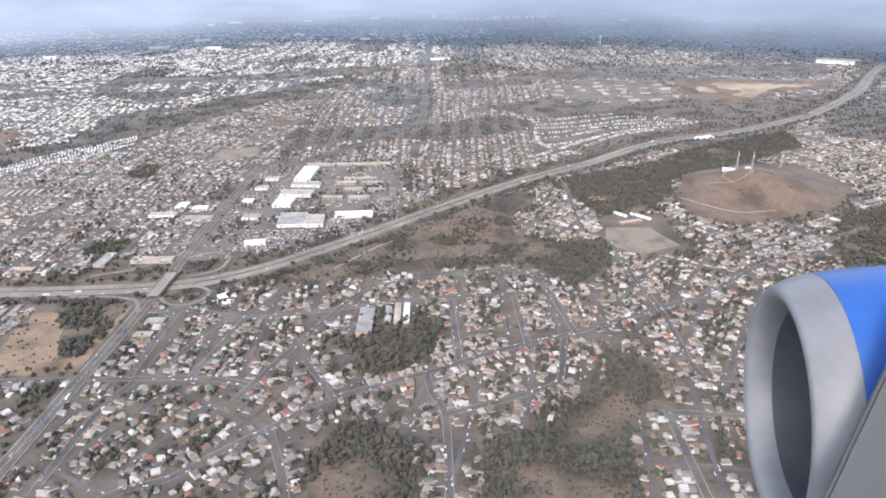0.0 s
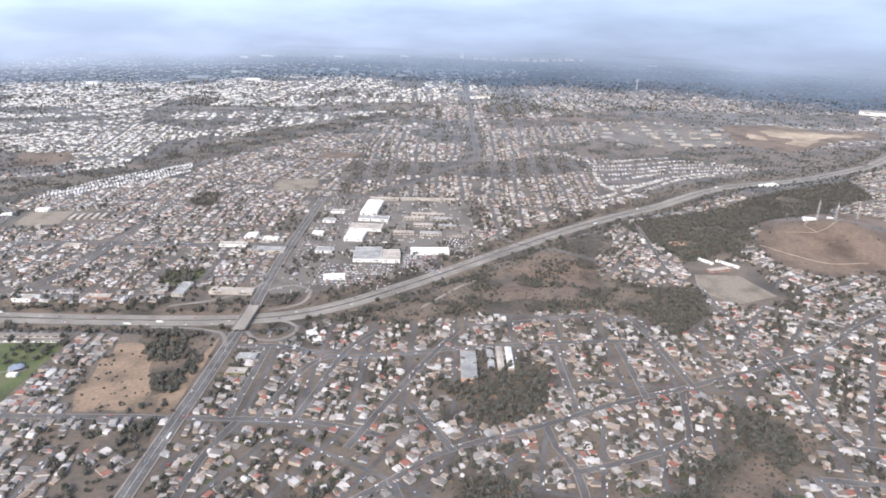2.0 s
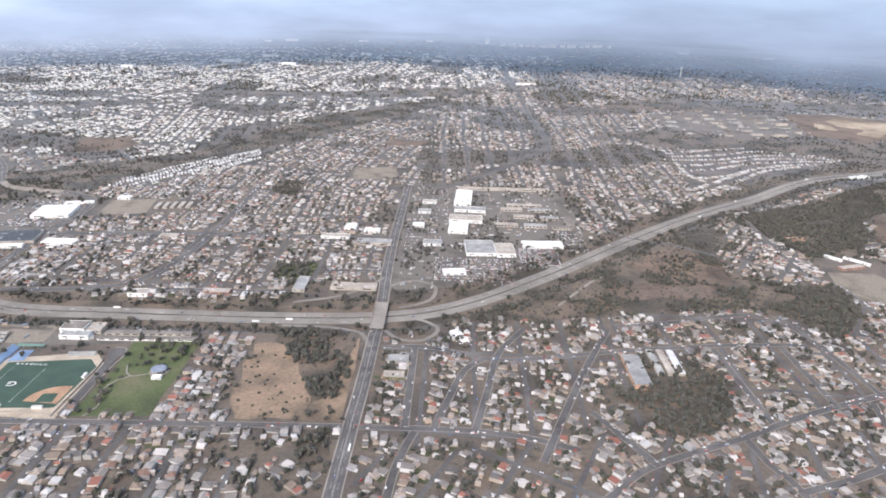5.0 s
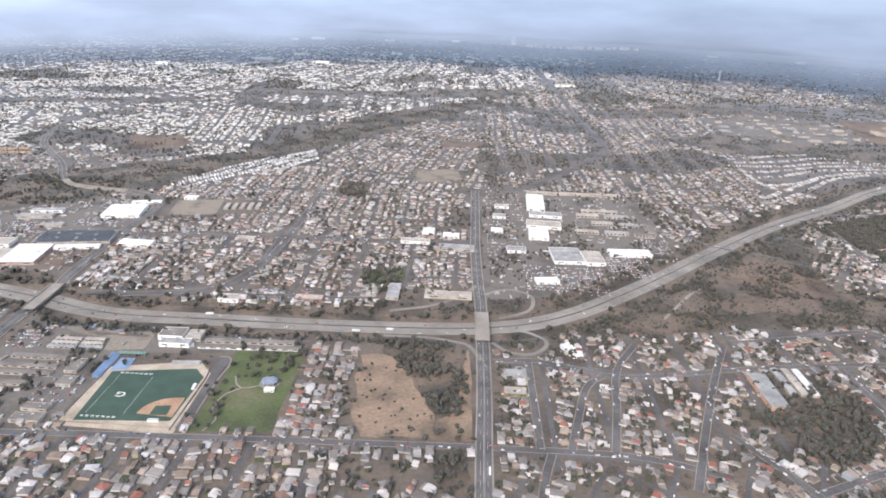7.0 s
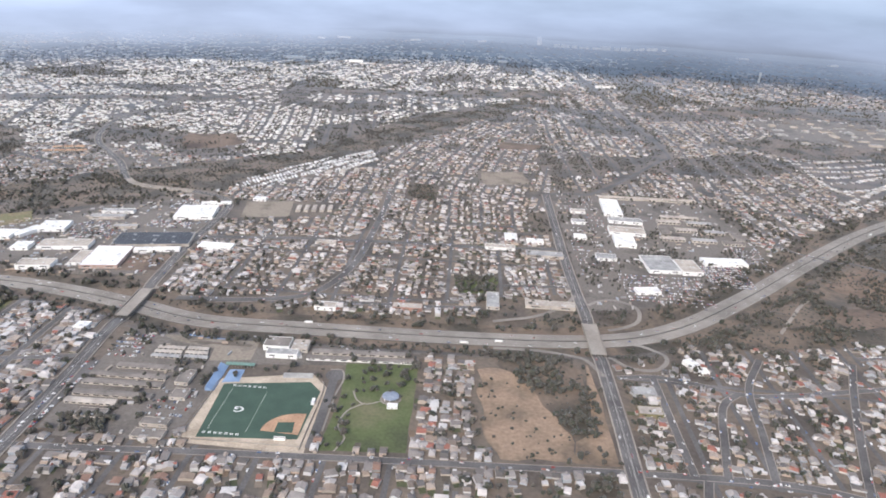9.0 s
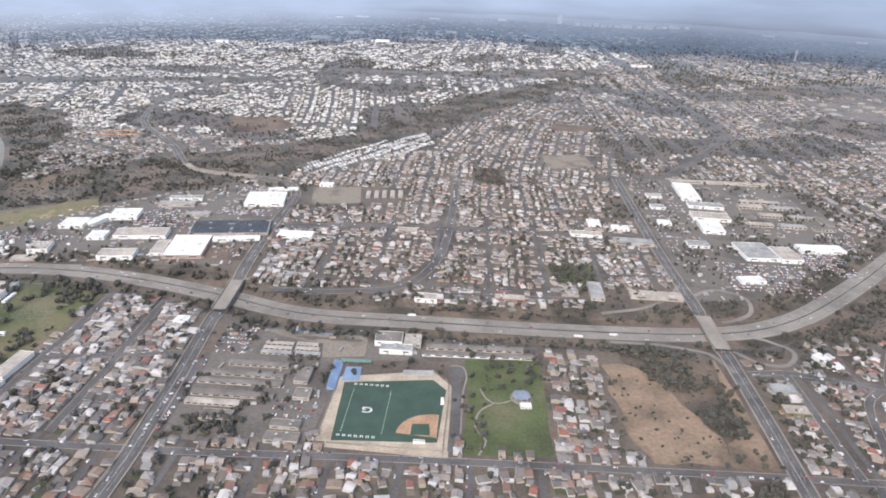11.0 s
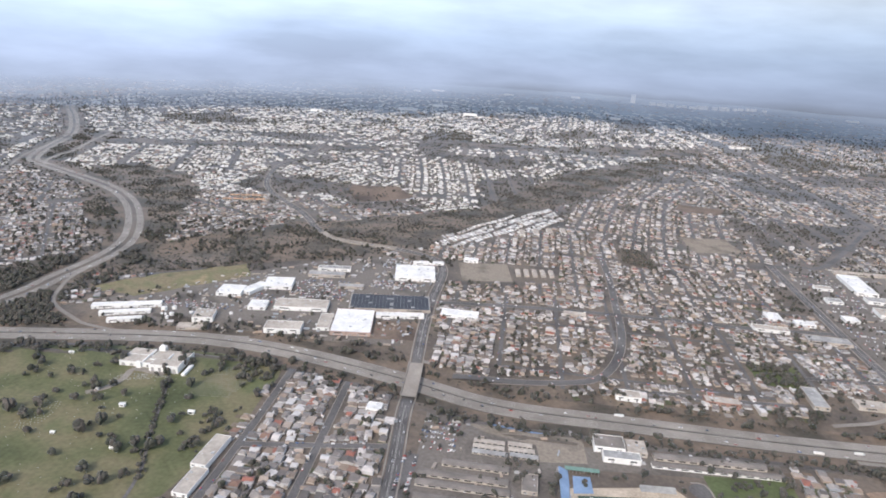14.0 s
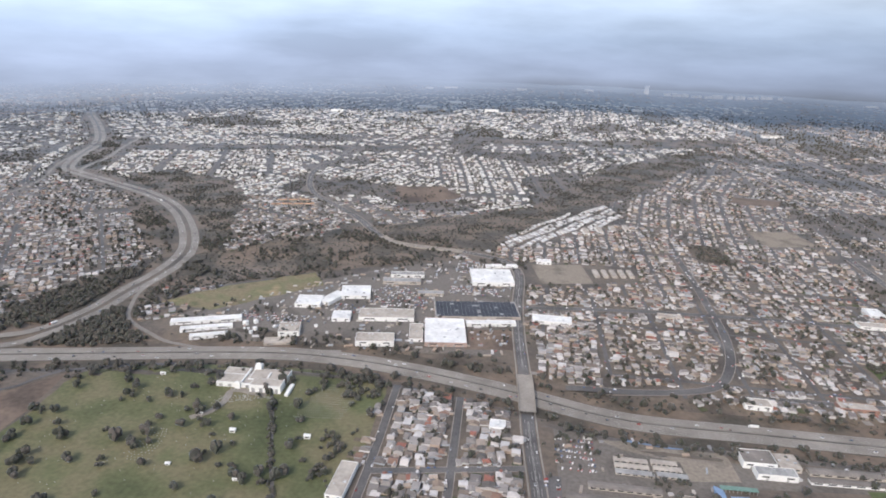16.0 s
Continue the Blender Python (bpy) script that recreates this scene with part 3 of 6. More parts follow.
patch("infield", [(-415.5, 361.5)] + [(-417.5 + 19 * math.cos(radians(q)), 363 + 17 * math.sin(radians(q))) for q in range(84, 186, 8)], CLAY, "orange clay baseball infield set in the turf", "infield", 0.24, 0.0, 3)
patch("infield_grass", [(-429, 362.5), (-429, 371), (-420, 372), (-419, 363)], TURF, "green square inside the clay infield", "infield", 0.30, 0.2, 3)
patch("park_lawn", AREAS["park"], GRASS, "green park lawn with scattered trees", "lawn", 0.12, 1.0)
patch("school_yard", AREAS["school"], YARDPAVING, "grey asphalt school yard", "yard", 0.08, 0.5)
patch("dirt_field", [(-533, 454), (-519, 457), (-466, 457), (-464, 430), (-490, 426), (-492, 441), (-521, 447)], FIELD, "tan bare playing field beside the school", "field", 0.16, 0.8)
patch("dirt_lot", AREAS["dirt_lot"], DIRT, "bare reddish-brown dirt lot", "dirt lot", 0.16, 7, 5)
patch("dirt_strip", AREAS["dirt_strip"], DIRT, "bare brown strip beside the avenue", "dirt lot", 0.14)
patch("lot_wood", AREAS["lot_wood"], SCRUB, "overgrown corner lot with dark bushes", "scrub", 0.1, 2, 5)
patch("scrub_lot", AREAS["scrub_lot"], SCRUB, "dark overgrown lot with bushes", "scrub", 0.10, 6, 5)
patch("canyon_east", AREAS["canyon_east"], SCRUB, "dark scrubby canyon beside the freeway", "canyon", 0.12, 6)
patch("canyon_slope", [(-20, 612), (33, 655), (75, 622), (66, 585), (48, 574), (0, 584)], HILL, "bare reddish-brown slope in the canyon", "slope", 0.2, 8)
patch("canyon_ridge", [(-52, 556), (2, 578), (58, 604), (66, 582), (30, 539), (-35, 532)], HILL, "bare reddish ridge in the canyon", "ridge", 0.2, 8)
patch("canyon_bank", [(60, 515), (100, 510), (130, 560), (95, 570), (70, 545)], SCRUB, "dry brown grass bank", "bank", 0.2, 6)
patch("canyon_wood", AREAS["canyon_wood"], SCRUB, "dark wooded canyon beside the freeway", "canyon", 0.12, 6)
patch("brown_hill", AREAS["hill"], HILL, "bare brown rounded hill", "hill", 0.4, 5, 7)
patch("quarry_floor", AREAS["sand_pit"], HILL, "brown bare quarry floor in a dark valley", "quarry", 0.3, 12, 25)
patch("sand_pit", [(552, 1362), (600, 1420), (668, 1405), (690, 1385), (745, 1392), (810, 1440), (835, 1462), (758, 1362), (700, 1352), (655, 1322), (612, 1268), (585, 1240), (560, 1262), (590, 1318), (560, 1330)], SAND, "pale sand bank in the brown quarry", "sand pit", 0.7, 16, 14)
patch("sand_pit", [(500, 1300), (520, 1352), (545, 1330), (535, 1290)], SAND, "small pale sand bank in the brown quarry", "sand pit", 0.7, 12, 12)
patch("sand_pit", [(560, 1435), (640, 1458), (700, 1448), (640, 1432)], SAND, "long pale sand strip in the brown quarry", "sand pit", 0.7, 10, 14)
patch("far_canyon", AREAS["dark_canyon"], SCRUB, "dark scrub valley beyond the freeway", "canyon", 0.25, 10, 25)
patch("farther_canyon", AREAS["dark_canyon_far"], SCRUB, "dark scrub slope in the distance", "canyon", 0.25, 10, 25)
patch("works_yard_east", AREAS["works_east"], YARDPAVING, "grey paved works yard", "yard", 0.25, 6, 25)
patch("canyon_north", AREAS["canyon_north"], SCRUB, "brown scrub valley winding between houses", "canyon", 0.15, 8, 14)
patch("works_yard", AREAS["works"], YARDPAVING, "grey paved yard round the warehouses", "yard", 0.10, 2)
patch("gravel_lot", [(-616, 546), (-583, 551), (-584, 586), (-617, 578)], HILL, "brown-grey paved lot beside the warehouse", "lot", 0.2, 1)
patch("shop_car_park", AREAS["shops"], YARDPAVING, "grey asphalt car parks round the shops", "car park", 0.10, 2)
patch("dirt_yard", AREAS["dirt_yard"], HILL, "bare brown yard beside the cemetery wall", "yard", 0.12, 1)
patch("cemetery_lawn", AREAS["cemetery"], CEMETERY, "patchy green cemetery lawn", "lawn", 0.12, 2)
patch("dry_meadow", AREAS["dry_meadow"], YELLOW, "yellow dry grass meadow", "meadow", 0.2, 4)
patch("canyon_west", AREAS["canyon_west"], SCRUB, "brown scrub canyon below the viaduct", "canyon", 0.12, 5)
patch("canyon_far_west", AREAS["canyon_far_west"], SCRUB, "dark wooded freeway bank", "canyon", 0.12, 12)
patch("wood_far_west", AREAS["wood_far_west"], SCRUB, "dark wooded slope beside the freeway", "wood", 0.13, 4)
patch("ramp_wood", AREAS["ramp_wood"], SCRUB, "dark wood between the freeway ramps", "wood", 0.13, 2)
patch("bank_west", AREAS["bank_west"], SCRUB, "dark scrubby bank inside the freeway bend", "bank", 0.14, 4)
patch("interchange_bank", AREAS["interchange"], SCRUB, "dark wooded ground between the branching freeways", "bank", 0.2, 6, 14)
patch("brown_field", AREAS["brown_field"], FIELD, "bare brown field among the houses", "field", 0.2, 3)
patch("paddock", AREAS["paddock"], HILL, "bare reddish field among the houses", "field", 0.25, 5, 12)
patch("bare_slope", AREAS["bare_slope"], HILL, "bare reddish hillside below the houses", "slope", 0.25, 9, 9)
patch("gully", AREAS["gully"], SCRUB, "dark overgrown gully between houses", "gully", 0.14, 9, 6)
patch("grove_floor", AREAS["grove"], SCRUB, "dark wooded hollow behind the houses", "hollow", 0.14, 3)
patch("ravine", AREAS["ravine_east"], SCRUB, "dark wooded ravine behind the houses", "ravine", 0.14, 5)
patch("hollow", AREAS["hollow"], SCRUB, "brown overgrown hollow behind houses", "hollow", 0.14, 6, 6)
patch("wood_floor", AREAS["wood_east"], SCRUB, "dark wooded slope below the hill", "wood", 0.16, 6)
patch("dell_floor", AREAS["dell"], SCRUB, "dark tree-filled dell among houses", "dell", 0.16, 3)
patch("garden_floor", AREAS["gardens"], GRASS, "shady green garden full of trees", "garden", 0.16, 2)
patch("ravine_far", AREAS["ravine_far"], SCRUB, "dark wooded ravine between hillside houses", "ravine", 0.3, 12, 25)
patch("ravine_west", AREAS["ravine_west"], SCRUB, "dark wooded ravine between hillside houses", "ravine", 0.3, 12, 25)
patch("paved_playground", [(-572, 736), (-524, 747), (-516, 697), (-562, 687)], FIELD, "grey paved school playground", "playground", 0.2, 0.5)
patch("school_field", [(152, 566), (163, 606), (206, 606), (222, 560), (180, 540)], FIELD, "pale bare school field", "field", 0.2, 1)

# ---- roads ----
ROADS = []


def road(name, line, half, mat, label, category="road", lift=0.32):
    ROADS.append((line, half))
    v, f = ribbon(line, half, lift)
    return structure(name, np_mesh(name, v, [f], [mat]), label, category)


road("freeway", FREEWAY, 8.9, PAVING, "wide pale concrete freeway in a shallow cut", "freeway")
ROADS.append((FREEWAY_2, 10.0))
for side in (-5.8, 5.8):
    v, f = ribbon(FREEWAY_2, 3.4, 0.3, side)
    structure("freeway_north", np_mesh("freeway_north", v, [f], [PAVING]), "pale freeway carriageway curving through a wooded valley", "freeway")
road("freeway_branch", FREEWAY_BRANCH, 3.2, PAVING, "pale freeway branch climbing between wooded banks", "freeway", 0.36)
road("freeway_loop", FREEWAY_LOOP, 1.9, PAVING, "narrow pale loop road below the freeway", "ramp", 0.34)
v, f = merge([ribbon(FREEWAY, 5.0, 0.1, s) for s in (-14.6, 14.6)] + [ribbon(FREEWAY_2, 5.0, 0.1, s) for s in (-15.0, 15.0)])
structure("freeway_verge", np_mesh("freeway_verge", v, [f], [SCRUB]), "dry brown scrub verges along the freeways", "verge")
for k, line in enumerate(RAMPS):
    road("freeway_ramp", line, 1.6, PAVING, "narrow curving concrete freeway ramp", "ramp", 0.40 + 0.01 * k)
road("avenue_east", AVENUE_1, 3.9, ASPHALT, "straight dark asphalt avenue with a bridge", "avenue", 0.36)
road("avenue_far", AVENUE_1_EAST, 2.8, STREET, "long straight asphalt avenue", "avenue", 0.36)
road("avenue_west", AVENUE_2, 3.5, ASPHALT, "dark asphalt avenue with a bridge", "avenue", 0.36)
for k, line in enumerate(STREETS):
    road("street", line, 3.0 if line is CURVED_STREET or line is CROSS_STREET else 2.0, STREET, "grey residential street with parked cars", "street", 0.28 + 0.005 * k)
v, f = merge([ribbon(line, 0.22, 0.27 + 0.004 * k, s) for k, line in enumerate(STREETS) for s in ((-3.3, 3.3) if line is CURVED_STREET or line is CROSS_STREET else (-2.3, 2.3))])
structure("street_kerb", np_mesh("street_kerb", v, [f], [CONCRETE]), "pale concrete kerbs along the streets", "kerb")

for line, offs in ((FREEWAY, (-8.1, -0.9, 0.9, 8.1)), (FREEWAY_2, (-8.9, -2.7, 2.7, 8.9))):
    structure("edge_lines", np_mesh("edge_lines", *[(a, [b], [WORN]) for a, b in [merge([ribbon(line, 0.1, 0.42, s) for s in offs])]][0]), "thin pale painted edge lines", "road marking")
    v, f = merge([(a, b[::2]) for a, b in (ribbon(line, 0.09, 0.42, s) for s in ((-6.5, -4.7, -2.9, 2.9, 4.7, 6.5) if line is FREEWAY else (-7.4, -5.8, -4.2, 4.2, 5.8, 7.4)))])
    structure("lane_lines", np_mesh("lane_lines", v, [f], [WORN]), "dashed pale lane lines", "road marking")
    if line is FREEWAY_2:
        continue
    v, f = ribbon(line, 0.3, 0.95, 0, 0.7)
    structure("median_barrier", np_mesh("median_barrier", v, [f], [BARRIER]), "grey concrete median barrier", "barrier")
for line in (AVENUE_1, AVENUE_2):
    v, f = merge([ribbon(line, 0.1, 0.44, s) for s in (-0.3, 0.3)] + [(a, b[::2]) for a, b in (ribbon(line, 0.08, 0.44, s) for s in (-1.9, 1.9))])
    structure("avenue_lines", np_mesh("avenue_lines", v, [f], [WORN]), "pale painted avenue lines", "road marking")
    v, f = merge([ribbon(line, 0.45, 0.46, s, 0.2) for s in (-4.5, 4.5)])
    structure("sidewalk", np_mesh("sidewalk", v, [f], [CONCRETE]), "pale concrete sidewalk with a kerb", "pavement")


def overpass(line, y0, y1, half):
    run = line[(line[:, 1] > y0 - 4) & (line[:, 1] < y1 + 4)]
    mid = run.mean(0)
    e = thing("bridge", "pale concrete road bridge over the freeway", "bridge", mid[0], mid[1], 0)
    v, f = ribbon(run, half, 0, 0, 1.1, 0.55)
    v = v - (mid[0], mid[1], 0)
    d = new("deck", np_mesh("deck", v, [f], [CONCRETE]))
    d.parent = e
    for s in (-half, half):
        v, f = ribbon(run, 0.25, 0, s, 1.2, 1.3)
        v = v - (mid[0], mid[1], 0)
        p = new("parapet", np_mesh("parapet", v, [f], [CONCRETE]))
        p.parent = e
    for k in (-0.33, 0.0, 0.33):
        part("pier", box(-half + 1, half - 1, -0.5 + k * (y1 - y0), 0.5 + k * (y1 - y0), -2.6, -0.5, 0.1), CONCRETE, e)
    return e


overpass(AVENUE_1, 465, 510, 5.1)
overpass(AVENUE_2, 477, 520, 4.9)


# ---- where houses and trees stand ----
rng = np.random.default_rng(7)
KEEP = [(FREEWAY, 26.0), (FREEWAY_2, 24.0), (AVENUE_1, 7.0), (AVENUE_1_EAST, 7.0), (AVENUE_2, 6.8)] + [(r, 5.0) for r in RAMPS + [FREEWAY_BRANCH, FREEWAY_LOOP]] + [(s, 7.0 if s is CURVED_STREET or s is CROSS_STREET else 5.4) for s in STREETS]


def free(x, y, streets=True, margin=0.0):
    ok = np.ones(len(x), bool)
    for name in AREAS:
        ok &= ~within(name, x, y)
    for line, d in (KEEP if streets else KEEP[:7 + len(RAMPS)]):
        near = ok & (x > line[:, 0].min() - 40) & (x < line[:, 0].max() + 40) & (y > line[:, 1].min() - 40) & (y < line[:, 1].max() + 40)
        w = np.nonzero(near)[0]
        if len(w):
            ok[w[distance(line, x[w], y[w]) < d + margin]] = False
    return ok


# districts: a seed, the turn of their streets in degrees, the street pitch and the lot width
DISTRICTS = [(-392, 600, 90, 43, 5.25), (-410, 760, 90, 34, 5.25), (-620, 420, 88, 38, 5.25), (-420, 280, 90, 34, 6.07), (-620, 280, 90, 36, 5.9), (-120, 300, 62, 33, 5.74), (-140, 400, 88, 32, 5.41), (40, 440, 88, 36, 5.41), (60, 300, 80, 34, 5.74)]
DISTRICTS += [(240, 420, 60, 34, 5.41), (200, 520, 55, 34, 5.41), (330, 560, 30, 34, 5.74), (560, 760, 25, 36, 5.74), (-330, 900, 80, 34, 5.58), (-120, 920, 92, 34, 5.41), (20, 960, 88, 33, 5.41), (-60, 1250, 90, 34, 6.66), (100, 1300, 87, 34, 6.66)]
DISTRICTS += [(-740, 900, 40, 36, 5.74), (-900, 860, 65, 36, 5.74), (-1020, 720, 35, 36, 5.74), (-1150, 840, 30, 36, 5.74), (-800, 1050, 75, 36, 6.48), (-620, 1150, 100, 36, 6.66), (-400, 1280, 70, 36, 6.66), (-1100, 1150, 20, 36, 6.66), (-340, 440, 90, 33, 5.25)]
far_seeds = [(x, y) for y in np.arange(1450, 4400, 330) for x in np.arange(-4200, 3400, 380) if abs(x + 290) < 0.85 * y + 700]
for x, y in far_seeds:
    DISTRICTS.append((x + rng.uniform(-120, 120), y + rng.uniform(-110, 110), float(rng.choice([90, 92, 86, 88, 94, 90]) if x > -700 else rng.choice([70, 110, 45, 60, 80, 125])), 38 + 0.012 * (y - 1400), 8.0 + 0.0024 * (y - 1400)))
seeds = np.array([d[:2] for d in DISTRICTS])


def home(x, y, k, reach):
    """Whether each point belongs to district k."""
    own = (x - seeds[k, 0]) ** 2 + (y - seeds[k, 1]) ** 2
    ok = np.ones(len(x), bool)
    for n in np.nonzero(np.hypot(*(seeds - seeds[k]).T) < 3 * reach)[0]:
        if n != k:
            ok &= own <= (x - seeds[n, 0]) ** 2 + (y - seeds[n, 1]) ** 2
    return ok


def repeat(base, m):
    """Another one of a thing just built: the same meshes at the pose m."""
    e = new(base.name.split(".")[0])
    for key in ("label", "category", "group"):
        if key in base:
            e[key] = base[key]
    if base.name not in PARTS:
        PARTS[base.name] = list(base.children)
    for c in PARTS[base.name]:
        o = new(c.name.split(".")[0], c.data)
        o.parent, o.matrix_basis = e, c.matrix_basis
        if "label" in c:
            o["label"] = c["label"]
    e.matrix_basis = m
    return e


PARTS = {}


def in_view(x, y):
    return (y > 195) & (x > -0.95 * y - 620) & (x < 0.86 * y + 60) & (np.hypot(x + 290, y - 100) < 3250)


lots, lanes = [], []
for k, (sx, sy, turn, pitch, lot) in enumerate(DISTRICTS):
    reach = 260 if k < 27 else 330
    u = np.arange(-reach, reach, lot)
    w = np.arange(-reach, reach, pitch)
    U, W = np.meshgrid(u, w)
    sway = 1.2 if k < 5 or k in (14, 15, 16, 17, 26) else 2.5
    bend = sway * np.sin(U / 75 + 0.6 * np.sin(W / 50) + k)
    c, s = math.cos(radians(turn)), math.sin(radians(turn))
    px, py = sx + c * U - s * (W + bend), sy + s * U + c * (W + bend)
    ok = in_view(px.ravel(), py.ravel())
    ok[ok] &= home(px.ravel()[ok], py.ravel()[ok], k, reach)
    ok[ok] &= free(px.ravel()[ok], py.ravel()[ok], False, 2.0)
    ok = ok.reshape(px.shape)
    if k in (2, 26):
        continue
    for row in range(len(w)):
        run = []
        for col in range(len(u) + 1):
            if col < len(u) and ok[row, col]:
                run.append((px[row, col], py[row, col]))
            else:
                if len(run) > 3:
                    lanes.append(np.array(run))
                run = []
    uc = np.arange(-reach, reach, 6.0)
    for across in np.arange(-reach + 30, reach, 80 + 9 * (k % 5)):
        qx, qy = sx + c * across - s * uc, sy + s * across + c * uc
        good = in_view(qx, qy)
        good[good] &= home(qx[good], qy[good], k, reach)
        good[good] &= free(qx[good], qy[good], False, 2.0)
        run = []
        for col in range(len(uc) + 1):
            if col < len(uc) and good[col]:
                run.append((qx[col], qy[col]))
            else:
                if len(run) > 4:
                    lanes.append(np.array(run))
                run = []
    for side in (-1, 1):
        off = side * (2.4 + 3.6 + rng.uniform(-0.5, 0.9, px.shape))
        hx, hy = px - s * off, py + c * off
        keep = ok & (rng.random(px.shape) > (0.05 if sy < 800 else 0.2 if sy < 1400 else 0.3))
        lots.append(np.column_stack([hx[keep], hy[keep], turn + (0 if side > 0 else 180.0) + rng.normal(0, 9 if sy < 1400 else 25, keep.sum()), lot * rng.uniform(0.9, 1.08, keep.sum())]))
        if 40 < pitch < 44 and sy < 1400:
            mid = side * (12.2 + rng.uniform(-0.8, 0.8, px.shape))
            keep = ok & (rng.random(px.shape) > 0.22)
            lots.append(np.column_stack([(px - s * mid)[keep], (py + c * mid)[keep], turn + rng.choice([0.0, 90.0], keep.sum()) + rng.normal(0, 10, keep.sum()), lot * rng.uniform(0.6, 0.95, keep.sum())]))
        if pitch > 30:
            back = side * (pitch / 2 - 3.2 + rng.uniform(-1, 0.5, px.shape))
            bx, by = px - s * back, py + c * back
            keep = ok & (rng.random(px.shape) > (0.12 if sy < 900 else 0.4 if sy < 1400 else 0.8))
            lots.append(np.column_stack([bx[keep], by[keep], turn + 90.0 + rng.normal(0, 12, keep.sum()), lot * rng.uniform(0.4, 0.9, keep.sum())]))
street_rows = [[], [], []]
for line in STREETS:
    step = np.linalg.norm(np.diff(line, axis=0), axis=1)
    along = np.concatenate([[0], np.cumsum(step)])
    at = np.arange(4, along[-1] - 3, 5.6)
    px, py = np.interp(at, along, line[:, 0]), np.interp(at, along, line[:, 1])
    dx, dy = np.interp(at + 1, along, line[:, 0]) - px, np.interp(at + 1, along, line[:, 1]) - py
    for side in (-1, 1):
        for rank, (off, chance) in enumerate(((6.2, 0.97), (11.6, 0.85), (16.6, 0.6))):
            m = rng.random(len(px)) < chance
            off = off + rng.uniform(-0.6, 0.6, len(px))
            row = np.column_stack([px - dy * side * off, py + dx * side * off, np.degrees(np.arctan2(dy, dx)) + (0 if side > 0 else 180.0) + rng.normal(0, 4 + 6 * rank, len(px)), rng.uniform(4.2, 6.0, len(px)) * (1 - 0.08 * rank)])[m]
            street_rows[rank].append(row)
blocks = []
for xs, y0, y1, pace in (((-351, -345, -338.5, -332, -326), 359, 458, 6.6), ((-644, -637.5, -631, -625, -619, -613.5, -601.5, -595, -589, -583, -577, -571.5), 343, 487, 6.0), ((-563, -557, -551, -545, -539, -533, -527), 516, 626, 5.6)):
    for x in xs:
        y = np.arange(y0, y1, pace)
        y = y[(rng.random(len(y)) > 0.07) & (np.abs(y - 405) > (3.5 if x > -400 else 0))]
        blocks.append(np.column_stack([x + rng.uniform(-0.5, 0.5, len(y)), y + rng.uniform(-0.6, 0.6, len(y)), rng.choice([0.0, 90.0, 180.0], len(y)) + rng.normal(0, 4, len(y)), rng.uniform(5.0, 6.2, len(y))]))
lots = np.concatenate(blocks + street_rows[0] + street_rows[1] + street_rows[2] + lots)
ok = in_view(lots[:, 0], lots[:, 1])
lots = lots[ok]
lots = lots[free(lots[:, 0], lots[:, 1])]
lots[:, :2] += rng.normal(0, 0.75, (len(lots), 2)) * (1 + (lots[:, 1:2] > 1200) * 1.5)
lots = lots[(lots[:, 0] < -232) | (lots[:, 1] > 560) | (rng.random(len(lots)) < 0.76)]
wild = np.array([noise.noise((a * 0.0065, b * 0.0065, 5.0)) for a, b, *_ in lots])
lots = lots[(wild > np.where(lots[:, 0] < -230, -0.27, -0.16)) | (lots[:, 1] < 880)]
fade = np.clip((np.hypot(lots[:, 0] + 290, lots[:, 1]) - 1700) / 1500, 0, 0.75)
lots = lots[rng.random(len(lots)) > fade]
# no house on a lane, none on another house
taken = set()
around = [(i, j) for i in (-2, -1, 0, 1, 2) for j in (-2, -1, 0, 1, 2) if i * i + j * j < 5]
for line in lanes:
    if line[0, 1] < 1500:
        for a, b in zip(line[:-1], line[1:]):
            for u in (0, 0.33, 0.67):
                i, j = (a + (b - a) * u) // 2
                taken.update((int(i) + di, int(j) + dj) for di, dj in around)
spots, chosen = {}, []
for n, (x, y, t, lot) in enumerate(lots):
    cell = (int(x // 2), int(y // 2))
    if y < 1500 and cell in taken:
        continue
    gap = lot * 0.64
    g = (int(x // 8), int(y // 8))
    if any((x - a) ** 2 + (y - b) ** 2 < gap * gap for di in (-1, 0, 1) for dj in (-1, 0, 1) for a, b in spots.get((g[0] + di, g[1] + dj), ())):
        continue
    spots.setdefault(g, []).append((x, y))
    chosen.append(n)
lots = lots[chosen]
lots = lots[np.argsort(np.hypot((lots[:, 0] + 290) * 0.55, lots[:, 1]))]
print("houses", len(lots), "lanes", len(lanes))

near_lanes = [l for l in lanes if l[:, 1].mean() < 1500]
far_lanes = [l for l in lanes if l[:, 1].mean() >= 1500]
for group, half in ((near_lanes, 1.5), (far_lanes, 2.0)):
    v, f = merge([ribbon(l, half, 0.18 + 0.0011 * (k % 80)) for k, l in enumerate(group)])
    structure("side_streets", np_mesh("side_streets", v, [f], [STREET]), "grey residential side streets in a grid", "street")


